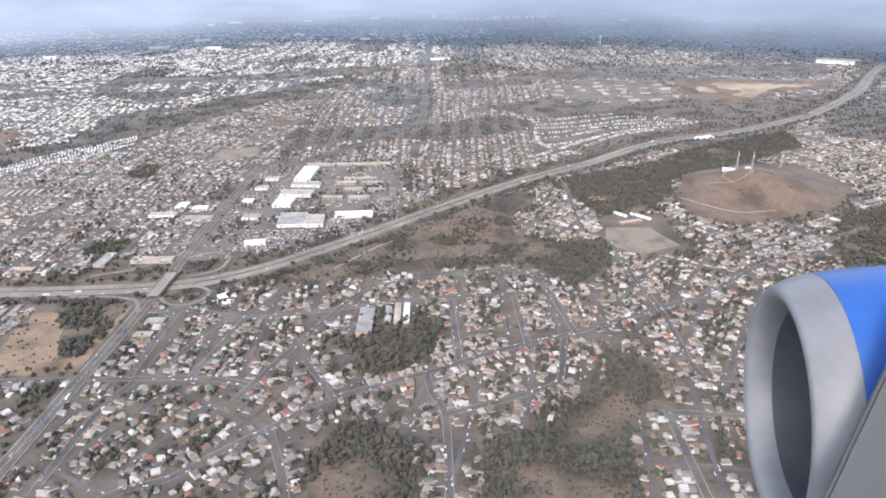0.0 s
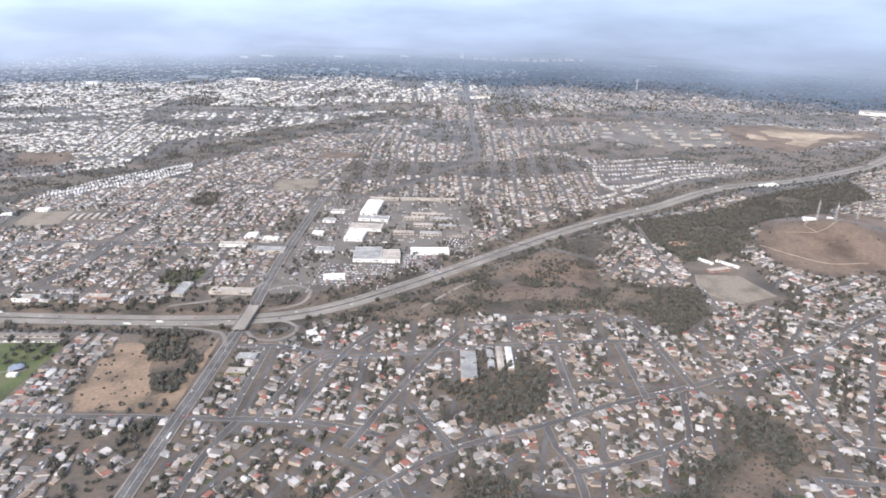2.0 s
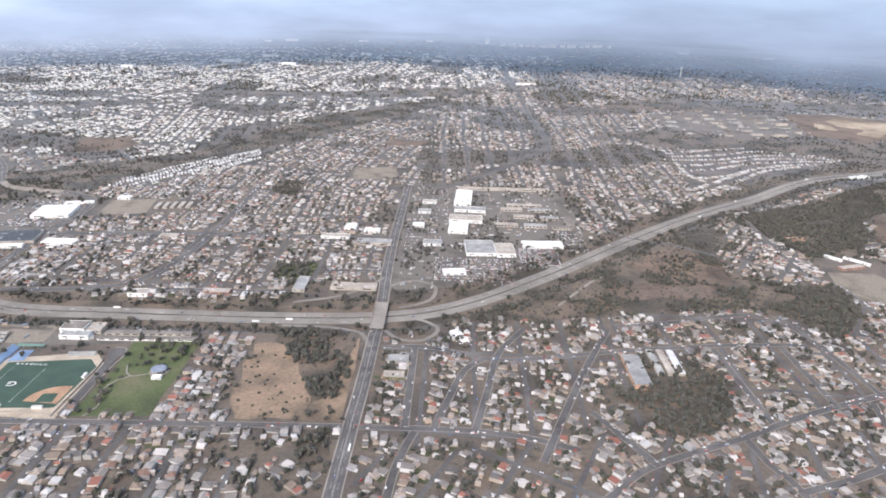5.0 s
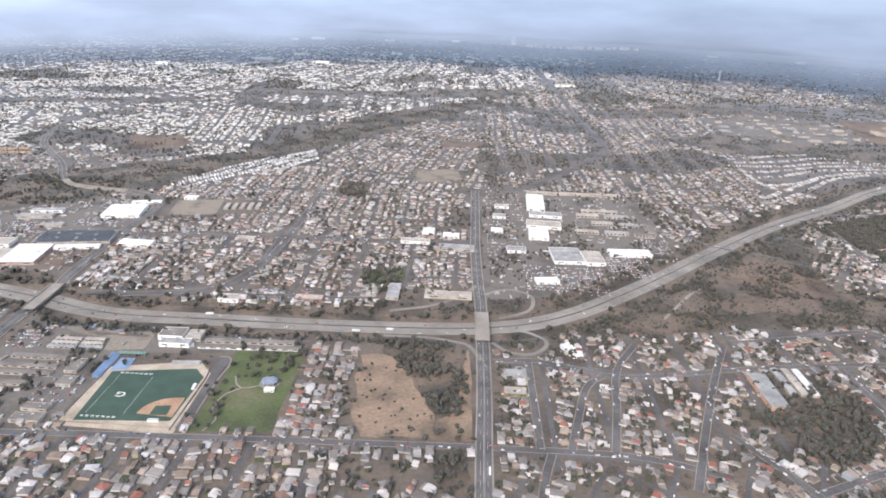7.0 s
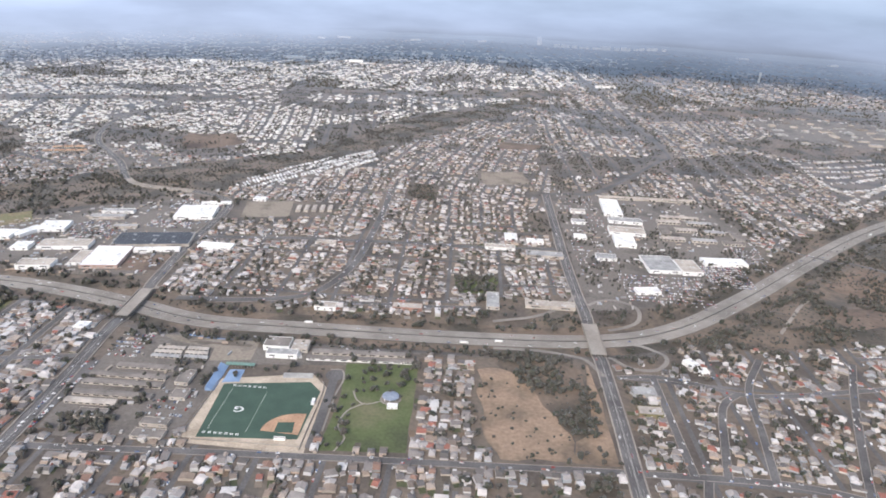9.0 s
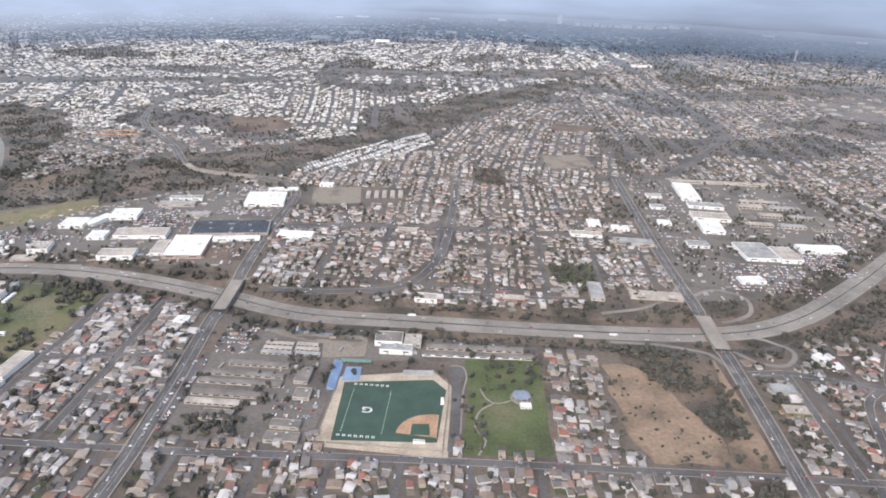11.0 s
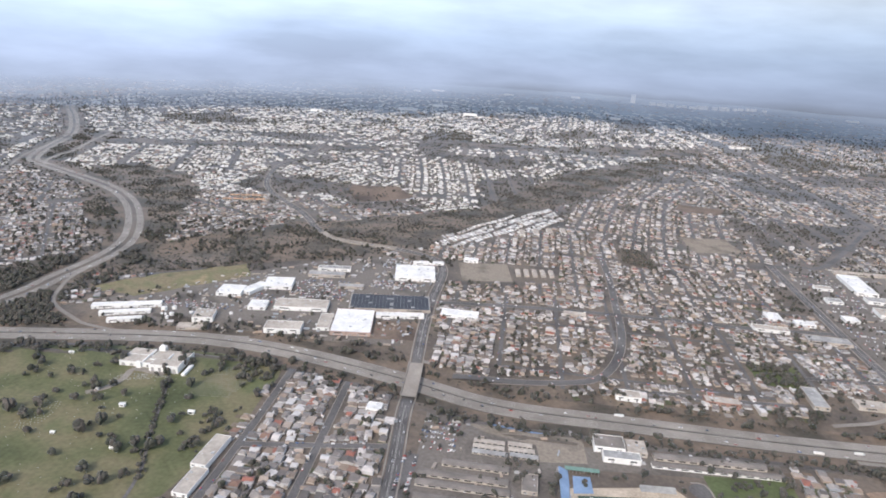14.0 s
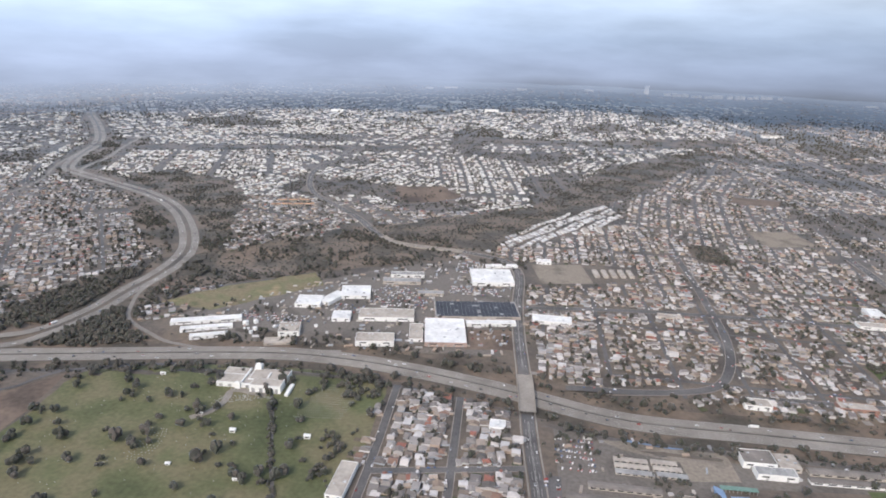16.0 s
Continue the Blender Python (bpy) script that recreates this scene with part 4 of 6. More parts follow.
# ---- yards and parked cars ----
def slabs(x, y, turn, w, d, lift, tall):
    """Joined low boxes without a floor: eight vertices each."""
    n = len(x)
    z = height(x, y)
    c, s = np.cos(np.radians(turn)), np.sin(np.radians(turn))
    lx, ly = np.stack([-w, w, w, -w] * 2, 1) / 2, np.stack([-d, -d, d, d] * 2, 1) / 2
    lz = np.stack([0 * w + lift - 0.25] * 4 + [0 * w + lift + tall] * 4, 1)
    v = np.stack([x[:, None] + c[:, None] * lx - s[:, None] * ly, y[:, None] + s[:, None] * lx + c[:, None] * ly, z[:, None] + lz], 2).reshape(-1, 3)
    o = np.arange(n)[:, None] * 8
    return v, np.concatenate([o + np.array(q) for q in ((4, 5, 6, 7), (0, 1, 5, 4), (1, 2, 6, 5), (2, 3, 7, 6), (3, 0, 4, 7))])


YARDS = material("yard_ground", [(0.14, 0.112, 0.086), (0.082, 0.09, 0.05), (0.20, 0.165, 0.13), (0.11, 0.095, 0.078), (0.26, 0.24, 0.22), (0.072, 0.082, 0.046), (0.17, 0.125, 0.09), (0.10, 0.09, 0.08)], by="island", grain=1.2, stain=0.2, amount=0.35, steps=True)
yr = np.random.default_rng(21)
m = (lots[:, 1] < 1300) & (yr.random(len(lots)) < 0.8)
yard = lots[m]
n = len(yard)
c, s = np.cos(np.radians(yard[:, 2])), np.sin(np.radians(yard[:, 2]))
back = yr.uniform(1.0, 4.0, n)
v, f = slabs(yard[:, 0] - s * back, yard[:, 1] + c * back, yard[:, 2], yard[:, 3] * yr.uniform(0.6, 0.98, n), yr.uniform(4, 10, n), 0.13 + 0.04 * yr.random(n), 0.0)
tagged(new("yards", np_mesh("yards", v, [f], [YARDS])), "dry grass, bare earth and concrete yards round the houses", "yards", kind="stuff")


def parked(x, y, turn, n):
    size = yr.uniform(0.92, 1.15, n)
    v1, f1 = slabs(x, y, turn, 1.85 * size, 0.76 * size, 0.5 * np.ones(n), 0.12)
    c, s = np.cos(np.radians(turn)), np.sin(np.radians(turn))
    v2, f2 = slabs(x - 0.1 * c, y - 0.1 * s, turn, 0.95 * size, 0.66 * size, 0.8 * np.ones(n), 0.12)
    return merge([(v1, f1), (v2, f2)])


px, py, pt = [], [], []
for line in near_lanes + STREETS:
    if line[:, 1].mean() > 1000:
        continue
    step = np.linalg.norm(np.diff(line, axis=0), axis=1)
    along = np.concatenate([[0], np.cumsum(step)])
    at = np.arange(2, along[-1] - 2, 3.2)
    at = at[yr.random(len(at)) < 0.2]
    x, y = np.interp(at, along, line[:, 0]), np.interp(at, along, line[:, 1])
    dx, dy = np.interp(at + 0.5, along, line[:, 0]) - x, np.interp(at + 0.5, along, line[:, 1]) - y
    side = yr.choice([-1, 1], len(at)) * 1.55 * 2
    px.append(x - dy * side), py.append(y + dx * side), pt.append(np.degrees(np.arctan2(dy, dx)))
px, py, pt = np.concatenate(px), np.concatenate(py), np.concatenate(pt)
v, f = parked(px, py, pt, len(px))
tagged(new("parked_cars", np_mesh("parked_cars", v, [f], [CARPAINTS])), "parked cars along the residential streets", "cars", kind="stuff")


# ---- houses ----
def house_arrays(x, y, turn, w, d, h, rise, inset):
    """Joined houses: ten vertices each, four walls and a pitched roof."""
    n = len(x)
    z = height(x, y) - 0.4
    c, s = np.cos(np.radians(turn)), np.sin(np.radians(turn))
    lx = np.stack([-w, w, w, -w] * 2 + [-w + inset, w - inset], 1) / 2
    ly = np.stack([-d, -d, d, d] * 2 + [0 * d, 0 * d], 1) / 2
    lz = np.stack([0 * h] * 4 + [h + 0.4] * 4 + [h + rise + 0.4] * 2, 1)
    v = np.stack([x[:, None] + c[:, None] * lx - s[:, None] * ly, y[:, None] + s[:, None] * lx + c[:, None] * ly, z[:, None] + lz], 2).reshape(-1, 3)
    o = np.arange(n)[:, None] * 10
    walls = np.concatenate([o + np.array(q) for q in ((0, 1, 5, 4), (1, 2, 6, 5), (2, 3, 7, 6), (3, 0, 4, 7))])
    slopes = np.concatenate([o + np.array(q) for q in ((4, 5, 9, 8), (6, 7, 8, 9))])
    ends = np.concatenate([o + np.array(q) for q in ((5, 6, 9), (7, 4, 8))])
    hip = np.concatenate([inset > 0.3] * 2).astype(int)
    return v, [walls, slopes, ends], [0, 1, hip]


def size_lots(L):
    n = len(L)
    r = np.random.default_rng(11)
    w = L[:, 3] * r.uniform(0.68, 0.94, n)
    d = np.where(r.random(n) < 0.25, 1.25, 1.0) * r.uniform(3.8, 5.8, n) * np.clip(L[:, 3] / 5.6, 0.5, 2.0)
    h = np.where(r.random(n) < 0.12, 2.3, 1.15) * r.uniform(0.9, 1.15, n)
    rise = np.where(r.random(n) < 0.25, 0.12, r.uniform(0.55, 1.0, n))
    inset = np.where(r.random(n) < 0.45, np.minimum(w * 0.8, d), 0.0)
    return w, d, h, rise, inset


NEAR = 300
rest = lots[NEAR:]
w, d, h, rise, inset = size_lots(rest)
belts = [(0, 700), (700, 1100), (1100, 1700), (1700, 9999)]
# Three quarters of the hillside houses take the colours paled as if sunlit.
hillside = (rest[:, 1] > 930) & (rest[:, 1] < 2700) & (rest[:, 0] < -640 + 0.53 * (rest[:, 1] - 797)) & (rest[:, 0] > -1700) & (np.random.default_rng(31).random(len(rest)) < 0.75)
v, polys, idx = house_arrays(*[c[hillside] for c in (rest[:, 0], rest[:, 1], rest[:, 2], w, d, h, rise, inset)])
tagged(new("hillside_houses", np_mesh("hillside_houses", v, polys, [WALL_PALE, ROOF_PALE], idx)), "white-roofed stucco houses on the hillside, coloured paler as if sunlit", "houses", kind="stuff")
for lo, hi in belts:
    m = (rest[:, 1] >= lo) & (rest[:, 1] < hi) & ~hillside
    v, polys, idx = house_arrays(rest[m, 0], rest[m, 1], rest[m, 2], w[m], d[m], h[m], rise[m], inset[m])
    tagged(new("houses", np_mesh("houses", v, polys, [WALL_MANY, ROOF_MANY], idx)), "small stucco houses with grey, tan and white roofs", "houses", kind="stuff")
m = (rest[:, 1] < 900) & (np.random.default_rng(5).random(len(rest)) < 0.8)
wing = rest[m].copy()
c, s = np.cos(np.radians(wing[:, 2])), np.sin(np.radians(wing[:, 2]))
side = np.random.default_rng(6).choice([-1, 1], len(wing)) * 0.22 * w[m]
wing[:, 0] += c * side + s * d[m] * 0.45
wing[:, 1] += s * side - c * d[m] * 0.45
v, polys, idx = house_arrays(wing[:, 0], wing[:, 1], wing[:, 2] + 90, d[m] * 0.7, w[m] * 0.45, h[m] * 0.9, rise[m] * 0.8, 0 * inset[m])
tagged(new("garage_wings", np_mesh("garage_wings", v, polys, [WALL_MANY, ROOF_MANY], idx)), "low garage wings joined to the houses", "houses", kind="stuff")


def roof_mesh(w, d, h, rise, inset, over=0.25, thick=0.12):
    bm = bmesh.new()
    W, D = w / 2 + over, d / 2 + over
    lo = [bm.verts.new(p) for p in ((-W, -D, h), (W, -D, h), (W, D, h), (-W, D, h))]
    top = [bm.verts.new(p) for p in ((-W + inset, 0, h + rise), (W - inset, 0, h + rise))]
    for q in ((lo[0], lo[1], top[1], top[0]), (lo[2], lo[3], top[0], top[1]), (lo[1], lo[2], top[1]), (lo[3], lo[0], top[0]), (lo[3], lo[2], lo[1], lo[0])):
        bm.faces.new(q)
    ret = bmesh.ops.extrude_face_region(bm, geom=[f for f in bm.faces if len(f.verts) == 4 and f.normal.z < -0.5])
    bmesh.ops.translate(bm, vec=(0, 0, -thick), verts=[g for g in ret["geom"] if isinstance(g, bmesh.types.BMVert)])
    bmesh.ops.recalc_face_normals(bm, faces=bm.faces)
    return bm


def make_house(w, d, h, rise, inset, wing, label):
    e = thing("house", label, "house", group="houses of the near streets")
    part("wall", box(-w / 2, w / 2, -d / 2, d / 2, -0.4, h), WALL_EACH, e)
    part("roof", roof_mesh(w, d, h, rise, inset), ROOF_EACH, e, "shingle roof")
    if wing:
        bm = roof_mesh(d * 0.7, w * 0.42, h * 0.92, rise * 0.8, 0)
        bmesh.ops.rotate(bm, matrix=Matrix.Rotation(radians(90), 3, "Z"), verts=bm.verts)
        bmesh.ops.translate(bm, vec=(w * 0.24, -d * 0.5, 0), verts=bm.verts)
        part("garage_wall", box(w * 0.24 - w * 0.2, w * 0.24 + w * 0.2, -d * 0.84, -d * 0.45, -0.4, h * 0.9), WALL_EACH, e)
        part("garage_roof", bm, ROOF_EACH, e)
        part("garage_door", box(w * 0.24 - w * 0.15, w * 0.24 + w * 0.15, -d * 0.84 - 0.05, -d * 0.84, -0.1, h * 0.72), WHITE, e, "white garage door")
    part("front_door", box(-w * 0.1 - 0.2, -w * 0.1 + 0.2, -d / 2 - 0.05, -d / 2, -0.1, 0.8), BRICKRED, e, "brown front door")
    first = None
    for x, y in ((-w * 0.33, -d / 2 - 0.03), (w * 0.22, d / 2 + 0.03)):
        if first is None:
            first = part("window", box(-0.32, 0.32, -0.03, 0.03, 0.35, 0.85), GLASS, e, "dark glass window")
            first.matrix_basis = pose(x, y, 0)
        else:
            again(first, e, pose(x, y, 0))
    part("driveway", box(w * 0.24 - w * 0.17, w * 0.24 + w * 0.17, -d / 2 - 3.6, -d * 0.45, -0.2, 0.27), CONCRETE, e, "pale concrete driveway")
    return e


KINDS = [make_house(5.2, 4.0, 1.15, 0.75, 0, True, "small stucco house with a gabled roof and garage"), make_house(5.0, 4.6, 1.2, 0.8, 2.4, False, "small stucco house with a hipped roof"), make_house(5.4, 4.2, 1.15, 0.6, 2.0, True, "low stucco house with a hipped roof and garage"),
         make_house(4.8, 4.4, 2.2, 0.7, 2.2, False, "two-storey stucco house with a hipped roof"), make_house(5.6, 3.8, 1.1, 0.14, 0, True, "low flat-roofed stucco house with a garage"), make_house(4.6, 5.0, 1.15, 0.9, 0, False, "narrow stucco house with a steep gabled roof")]
pick = np.random.default_rng(3)
levels = height(lots[:NEAR, 0], lots[:NEAR, 1])
for n, (x, y, t, lot) in enumerate(lots[:NEAR]):
    k = n if n < len(KINDS) else int(pick.integers(len(KINDS)))
    f = float(np.clip(lot / 6.2, 0.5, 1.1)) * pick.uniform(0.92, 1.08)
    m = pose(x, y, levels[n], 0, 0, t) @ Matrix.Diagonal((f, f, max(f, 0.8), 1))
    if n < len(KINDS):
        KINDS[k].matrix_basis = m
    else:
        repeat(KINDS[k], m)


# ---- trees ----
def clump(bm, x, y, z, r, squash, r2):
    ret = bmesh.ops.create_icosphere(bm, subdivisions=1, radius=r, matrix=Matrix.Translation((x, y, z)) @ Matrix.Diagonal((1, 1, squash, 1)))
    for v in ret["verts"]:
        o = Vector((x, y, z))
        v.co = o + (v.co - o) * r2.uniform(0.65, 1.3)


def crown(seed, width, tall, base, count, leaves):
    r2 = random.Random(seed)
    bm = bmesh.new()
    for k in range(count):
        a, q = r2.uniform(0, 6.28), r2.uniform(0, 1) ** 0.6
        z = base + tall * r2.uniform(0.15, 0.95)
        wide = width * math.sin(math.pi * min(0.95, max(0.12, (z - base) / tall))) ** 0.6
        clump(bm, math.cos(a) * q * wide * 0.7, math.sin(a) * q * wide * 0.7, z, width * r2.uniform(0.28, 0.48), r2.uniform(0.6, 0.95), r2)
    for k in range(leaves):
        a, b = r2.uniform(0, 6.28), r2.uniform(-0.6, 1.4)
        q = r2.uniform(0.85, 1.15)
        c = Vector((math.cos(a) * math.cos(b) * width * q, math.sin(a) * math.cos(b) * width * q, base + tall * (0.5 + 0.5 * math.sin(b) * q)))
        d1 = Vector((r2.uniform(-1, 1), r2.uniform(-1, 1), r2.uniform(-1, 1))).normalized() * width * 0.16
        d2 = Vector((r2.uniform(-1, 1), r2.uniform(-1, 1), r2.uniform(-1, 1))).normalized() * width * 0.16
        bm.faces.new([bm.verts.new(c + d) for d in (d1, d2, -d1, -d2)])
    return bm


def make_tree(seed, width, tall, base, count, leaves, label):
    e = thing("tree", label, "tree", group="trees of the near streets")
    trunk = tube(0.16, 0.08, -0.4, base + tall * 0.5, 6)
    for k in range(3):
        limb = tube(0.07, 0.03, 0, tall * 0.4, 5)
        bmesh.ops.transform(limb, matrix=pose(0, 0, base, 35, 0, k * 120 + seed * 30), verts=limb.verts)
        trunk = join(trunk, limb)
    part("trunk", trunk, BARK, e)
    part("crown", crown(seed, width, tall, base, count, leaves), LEAF_EACH, e, "leafy crown")
    return e


def scatter(x0, x1, y0, y1, per):
    n = int((x1 - x0) * (y1 - y0) * per)
    return rng.uniform(x0, x1, n), rng.uniform(y0, y1, n)


tx, ty, ts = [], [], []
for name, per in WOODED.items():
    p = np.array(AREAS[name])
    x, y = scatter(p[:, 0].min(), p[:, 0].max(), p[:, 1].min(), p[:, 1].max(), per * 2.2)
    m = within(name, x, y)
    x, y = x[m], y[m]
    tone = np.array([noise.noise((a * 0.03, b * 0.03, 8.0)) for a, b in zip(x, y)]) if len(x) else x
    m = tone > rng.uniform(-0.1, 0.25, len(x)) if name not in ("canyon_wood", "wood_far_west", "ramp_wood", "grove", "ravine_east", "park", "wood_east", "dell", "gardens", "scrub_lot", "cemetery") else tone > (-0.05 if name == "scrub_lot" else -0.4)
    x, y = x[m], y[m]
    if name == "school":
        m = ~((x > -498) & (x < -405) & (y > 424))
        x, y = x[m], y[m]
    if name == "park":
        m = (y > 398) | (np.abs(x + 400) < 9)
        x, y = x[m], y[m]
    tx.append(x), ty.append(y), ts.append(rng.uniform(0.5, 1.15, len(x)) * (1.5 if name == "cemetery" else 0.55 if name in ("dirt_lot", "hill") else 0.9))
# yards: trees between the houses
for y0, y1, per in ((195, 560, 0.055), (560, 800, 0.05), (800, 1100, 0.04), (1100, 1700, 0.030), (1700, 2600, 0.010)):
    x, y = scatter(-0.95 * y1 - 620, 0.86 * y1 + 60, y0, y1, per)
    m = in_view(x, y)
    x, y = x[m], y[m]
    m = free(x, y, True, -1.0)
    m &= ~((x > -570) & (x < -244) & (y > 500) & (y < 1000) & (rng.random(len(x)) < 0.45))
    m &= ~((x < -230) & (y < 500) & (rng.random(len(x)) < 0.5))
    wild = np.array([noise.noise((a * 0.0065, b * 0.0065, 5.0)) for a, b in zip(x, y)])
    wild[(x > -232) & (y < 560) & (rng.random(len(x)) < 0.75)] = -0.5
    wild[(x > 60) & (rng.random(len(x)) < 0.3)] = -0.5
    m &= (np.array([noise.noise((a * 0.012, b * 0.012, 2.0)) for a, b in zip(x, y)]) > rng.uniform(-0.42, 0.40, len(x))) | ((wild < np.where(x < -230, -0.25, -0.14)) & (y > 880)) | (wild == -0.5)
    x, y = x[m], y[m]
    m = np.array([(int(a // 2), int(b // 2)) not in taken and not any((a - c) ** 2 + (b - e) ** 2 < 6.5 for c, e in spots.get((int(a // 8), int(b // 8)), ())) for a, b in zip(x, y)])
    x, y = x[m], y[m]
    tx.append(x), ty.append(y), ts.append(rng.uniform(0.45, 1.05, len(x)) * (1.0 if y0 < 1700 else 1.3))
# banks of the freeways
for line, a, b in ((FREEWAY, 12.5, 28), (FREEWAY_2, 14, 40)):
    d = np.gradient(line, axis=0)
    d /= np.linalg.norm(d, axis=1)[:, None]
    for rep in range(9 if line is FREEWAY else 6):
        side = rng.choice([-1, 1], len(line)) * rng.uniform(a, b, len(line))
        x, y = line[:, 0] - d[:, 1] * side + rng.uniform(-3, 3, len(line)), line[:, 1] + d[:, 0] * side + rng.uniform(-3, 3, len(line))
        m = in_view(x, y)
        for r in RAMPS + [AVENUE_1, AVENUE_2, FREEWAY, FREEWAY_2, FREEWAY_BRANCH, FREEWAY_LOOP]:
            m &= distance(r, x, y) > (12 if r is FREEWAY or r is FREEWAY_2 else 6)
        tx.append(x[m]), ty.append(y[m]), ts.append(0.28 + 1.0 * rng.random(m.sum()) ** 2.2)
T = np.column_stack([np.concatenate(tx), np.concatenate(ty), np.concatenate(ts)])
T = T[rng.random(len(T)) > np.clip((np.hypot(T[:, 0] + 290, T[:, 1] - 100) - 1400) / 1000, 0, 1)]
T = T[np.argsort(np.hypot((T[:, 0] + 290) * 0.55, T[:, 1]))]
for r, w0 in ROADS:
    T = T[distance(r, T[:, 0], T[:, 1]) > w0 + 1.3]
print("trees", len(T))
TREES = [make_tree(1, 1.9, 2.8, 0.9, 11, 90, "round dark green garden tree"), make_tree(2, 2.4, 2.4, 1.1, 13, 90, "spreading olive-green street tree"), make_tree(3, 1.3, 4.2, 0.8, 11, 80, "tall narrow dark tree"),
         make_tree(4, 2.1, 3.4, 1.2, 13, 100, "large grey-green gum tree"), make_tree(5, 1.5, 1.6, 0.2, 8, 60, "low dark bush in a dry yard")]
NEAR_TREES = 240
for n in range(NEAR_TREES):
    x, y, s = T[n]
    k = n if n < len(TREES) else int(pick.integers(len(TREES)))
    e = TREES[k] if n < len(TREES) else repeat(TREES[k], Matrix())
    e.matrix_basis = pose(x, y, float(height(x, y)), 0, 0, pick.uniform(0, 360)) @ Matrix.Diagonal((s, s, s * pick.uniform(0.8, 1.2), 1))


def mould(seed, spread, tall, count, sub):
    """Arrays of one small crown, to be repeated in a joined mesh."""
    bm = bmesh.new()
    r2 = random.Random(seed)
    for k in range(count):
        if sub:
            a, q = r2.uniform(0, 6.28), r2.uniform(0, 0.75) if count > 1 else 0
            clump(bm, math.cos(a) * q * spread, math.sin(a) * q * spread, tall * r2.uniform(0.35, 0.8) if count > 1 else tall * 0.5, spread * r2.uniform(0.45, 0.7) if count > 1 else spread, tall / spread * 0.55, r2)
        else:
            ret = bmesh.ops.create_cone(bm, segments=5, radius1=spread * r2.uniform(0.7, 1.1), radius2=spread * 0.3, depth=tall, cap_ends=False, matrix=Matrix.Translation((0, 0, tall / 2)))
            bm.faces.new([v for v in ret["verts"] if v.co.z > tall * 0.6])
            for v in bm.verts:
                v.co += Vector((r2.uniform(-0.3, 0.3), r2.uniform(-0.3, 0.3), r2.uniform(-0.3, 0.3))) * spread
    bmesh.ops.triangulate(bm, faces=bm.faces)
    v = np.array([p.co for p in bm.verts])
    f = np.array([[p.index for p in q.verts] for q in bm.faces])
    bm.free()
    return v, f


def sow(name, P, moulds, label):
    chunks = []
    which = rng.integers(len(moulds), size=len(P))
    for k, (mv, mf) in enumerate(moulds):
        Q = P[which == k]
        a = rng.uniform(0, 6.28, len(Q))
        c, s = np.cos(a), np.sin(a)
        x = Q[:, :1] + (c[:, None] * mv[:, 0] - s[:, None] * mv[:, 1]) * Q[:, 2:3]
        y = Q[:, 1:2] + (s[:, None] * mv[:, 0] + c[:, None] * mv[:, 1]) * Q[:, 2:3]
        z = height(Q[:, 0], Q[:, 1])[:, None] - 0.2 + mv[:, 2] * Q[:, 2:3]
        v = np.stack([x, y, z], 2).reshape(-1, 3)
        f = (mf[None] + (np.arange(len(Q)) * len(mv))[:, None, None]).reshape(-1, 3)
        chunks.append((v, f))
    v, f = merge(chunks)
    tagged(new(name, np_mesh(name, v, [f], [LEAF_MANY])), label, "trees", kind="stuff")


R = T[NEAR_TREES:]
sow("trees", R[R[:, 1] < 800], [mould(k, 2.0, 3.2 + 0.5 * k, 5, True) for k in range(4)], "dark green and olive garden trees and bushes")
sow("trees", R[(R[:, 1] >= 800) & (R[:, 1] < 1500)], [mould(k + 9, 2.1, 3.2 + 0.4 * k, 2, True) for k in range(4)], "dark green and olive trees among houses")
bx, by = [], []
for name in ("scrub_lot", "canyon_east", "canyon_wood", "canyon_north", "canyon_west", "canyon_far_west", "gully", "ravine_east", "hollow", "dirt_lot", "dark_canyon", "hill"):
    p = np.array(AREAS[name])
    x, y = scatter(p[:, 0].min(), p[:, 0].max(), p[:, 1].min(), p[:, 1].max(), {"dirt_lot": 0.02, "hill": 0.004, "dark_canyon": 0.03, "gully": 0.16, "hollow": 0.14}.get(name, 0.085))
    m = within(name, x, y)
    m &= np.array([noise.noise((a * 0.02, b * 0.02, 4.0)) for a, b in zip(x, y)]) > rng.uniform(-0.5, 0.3, len(x))
    for r, w0 in ROADS:
        if len(x):
            m &= distance(r, x, y) > w0 + 0.8
    bx.append(x[m]), by.append(y[m])
bx, by = np.concatenate(bx), np.concatenate(by)
sow("bushes", np.column_stack([bx, by, rng.uniform(0.22, 0.55, len(bx))]), [mould(k + 60, 2.2, 2.6, 1, True) for k in range(4)], "low grey-green and brown bushes on dry slopes")
sow("far_trees", R[R[:, 1] >= 1500], [mould(k + 20, 2.3, 3.4, 1, False) for k in range(4)], "dark distant trees among houses")


# ---- large buildings ----
lot_rng = random.Random(4)


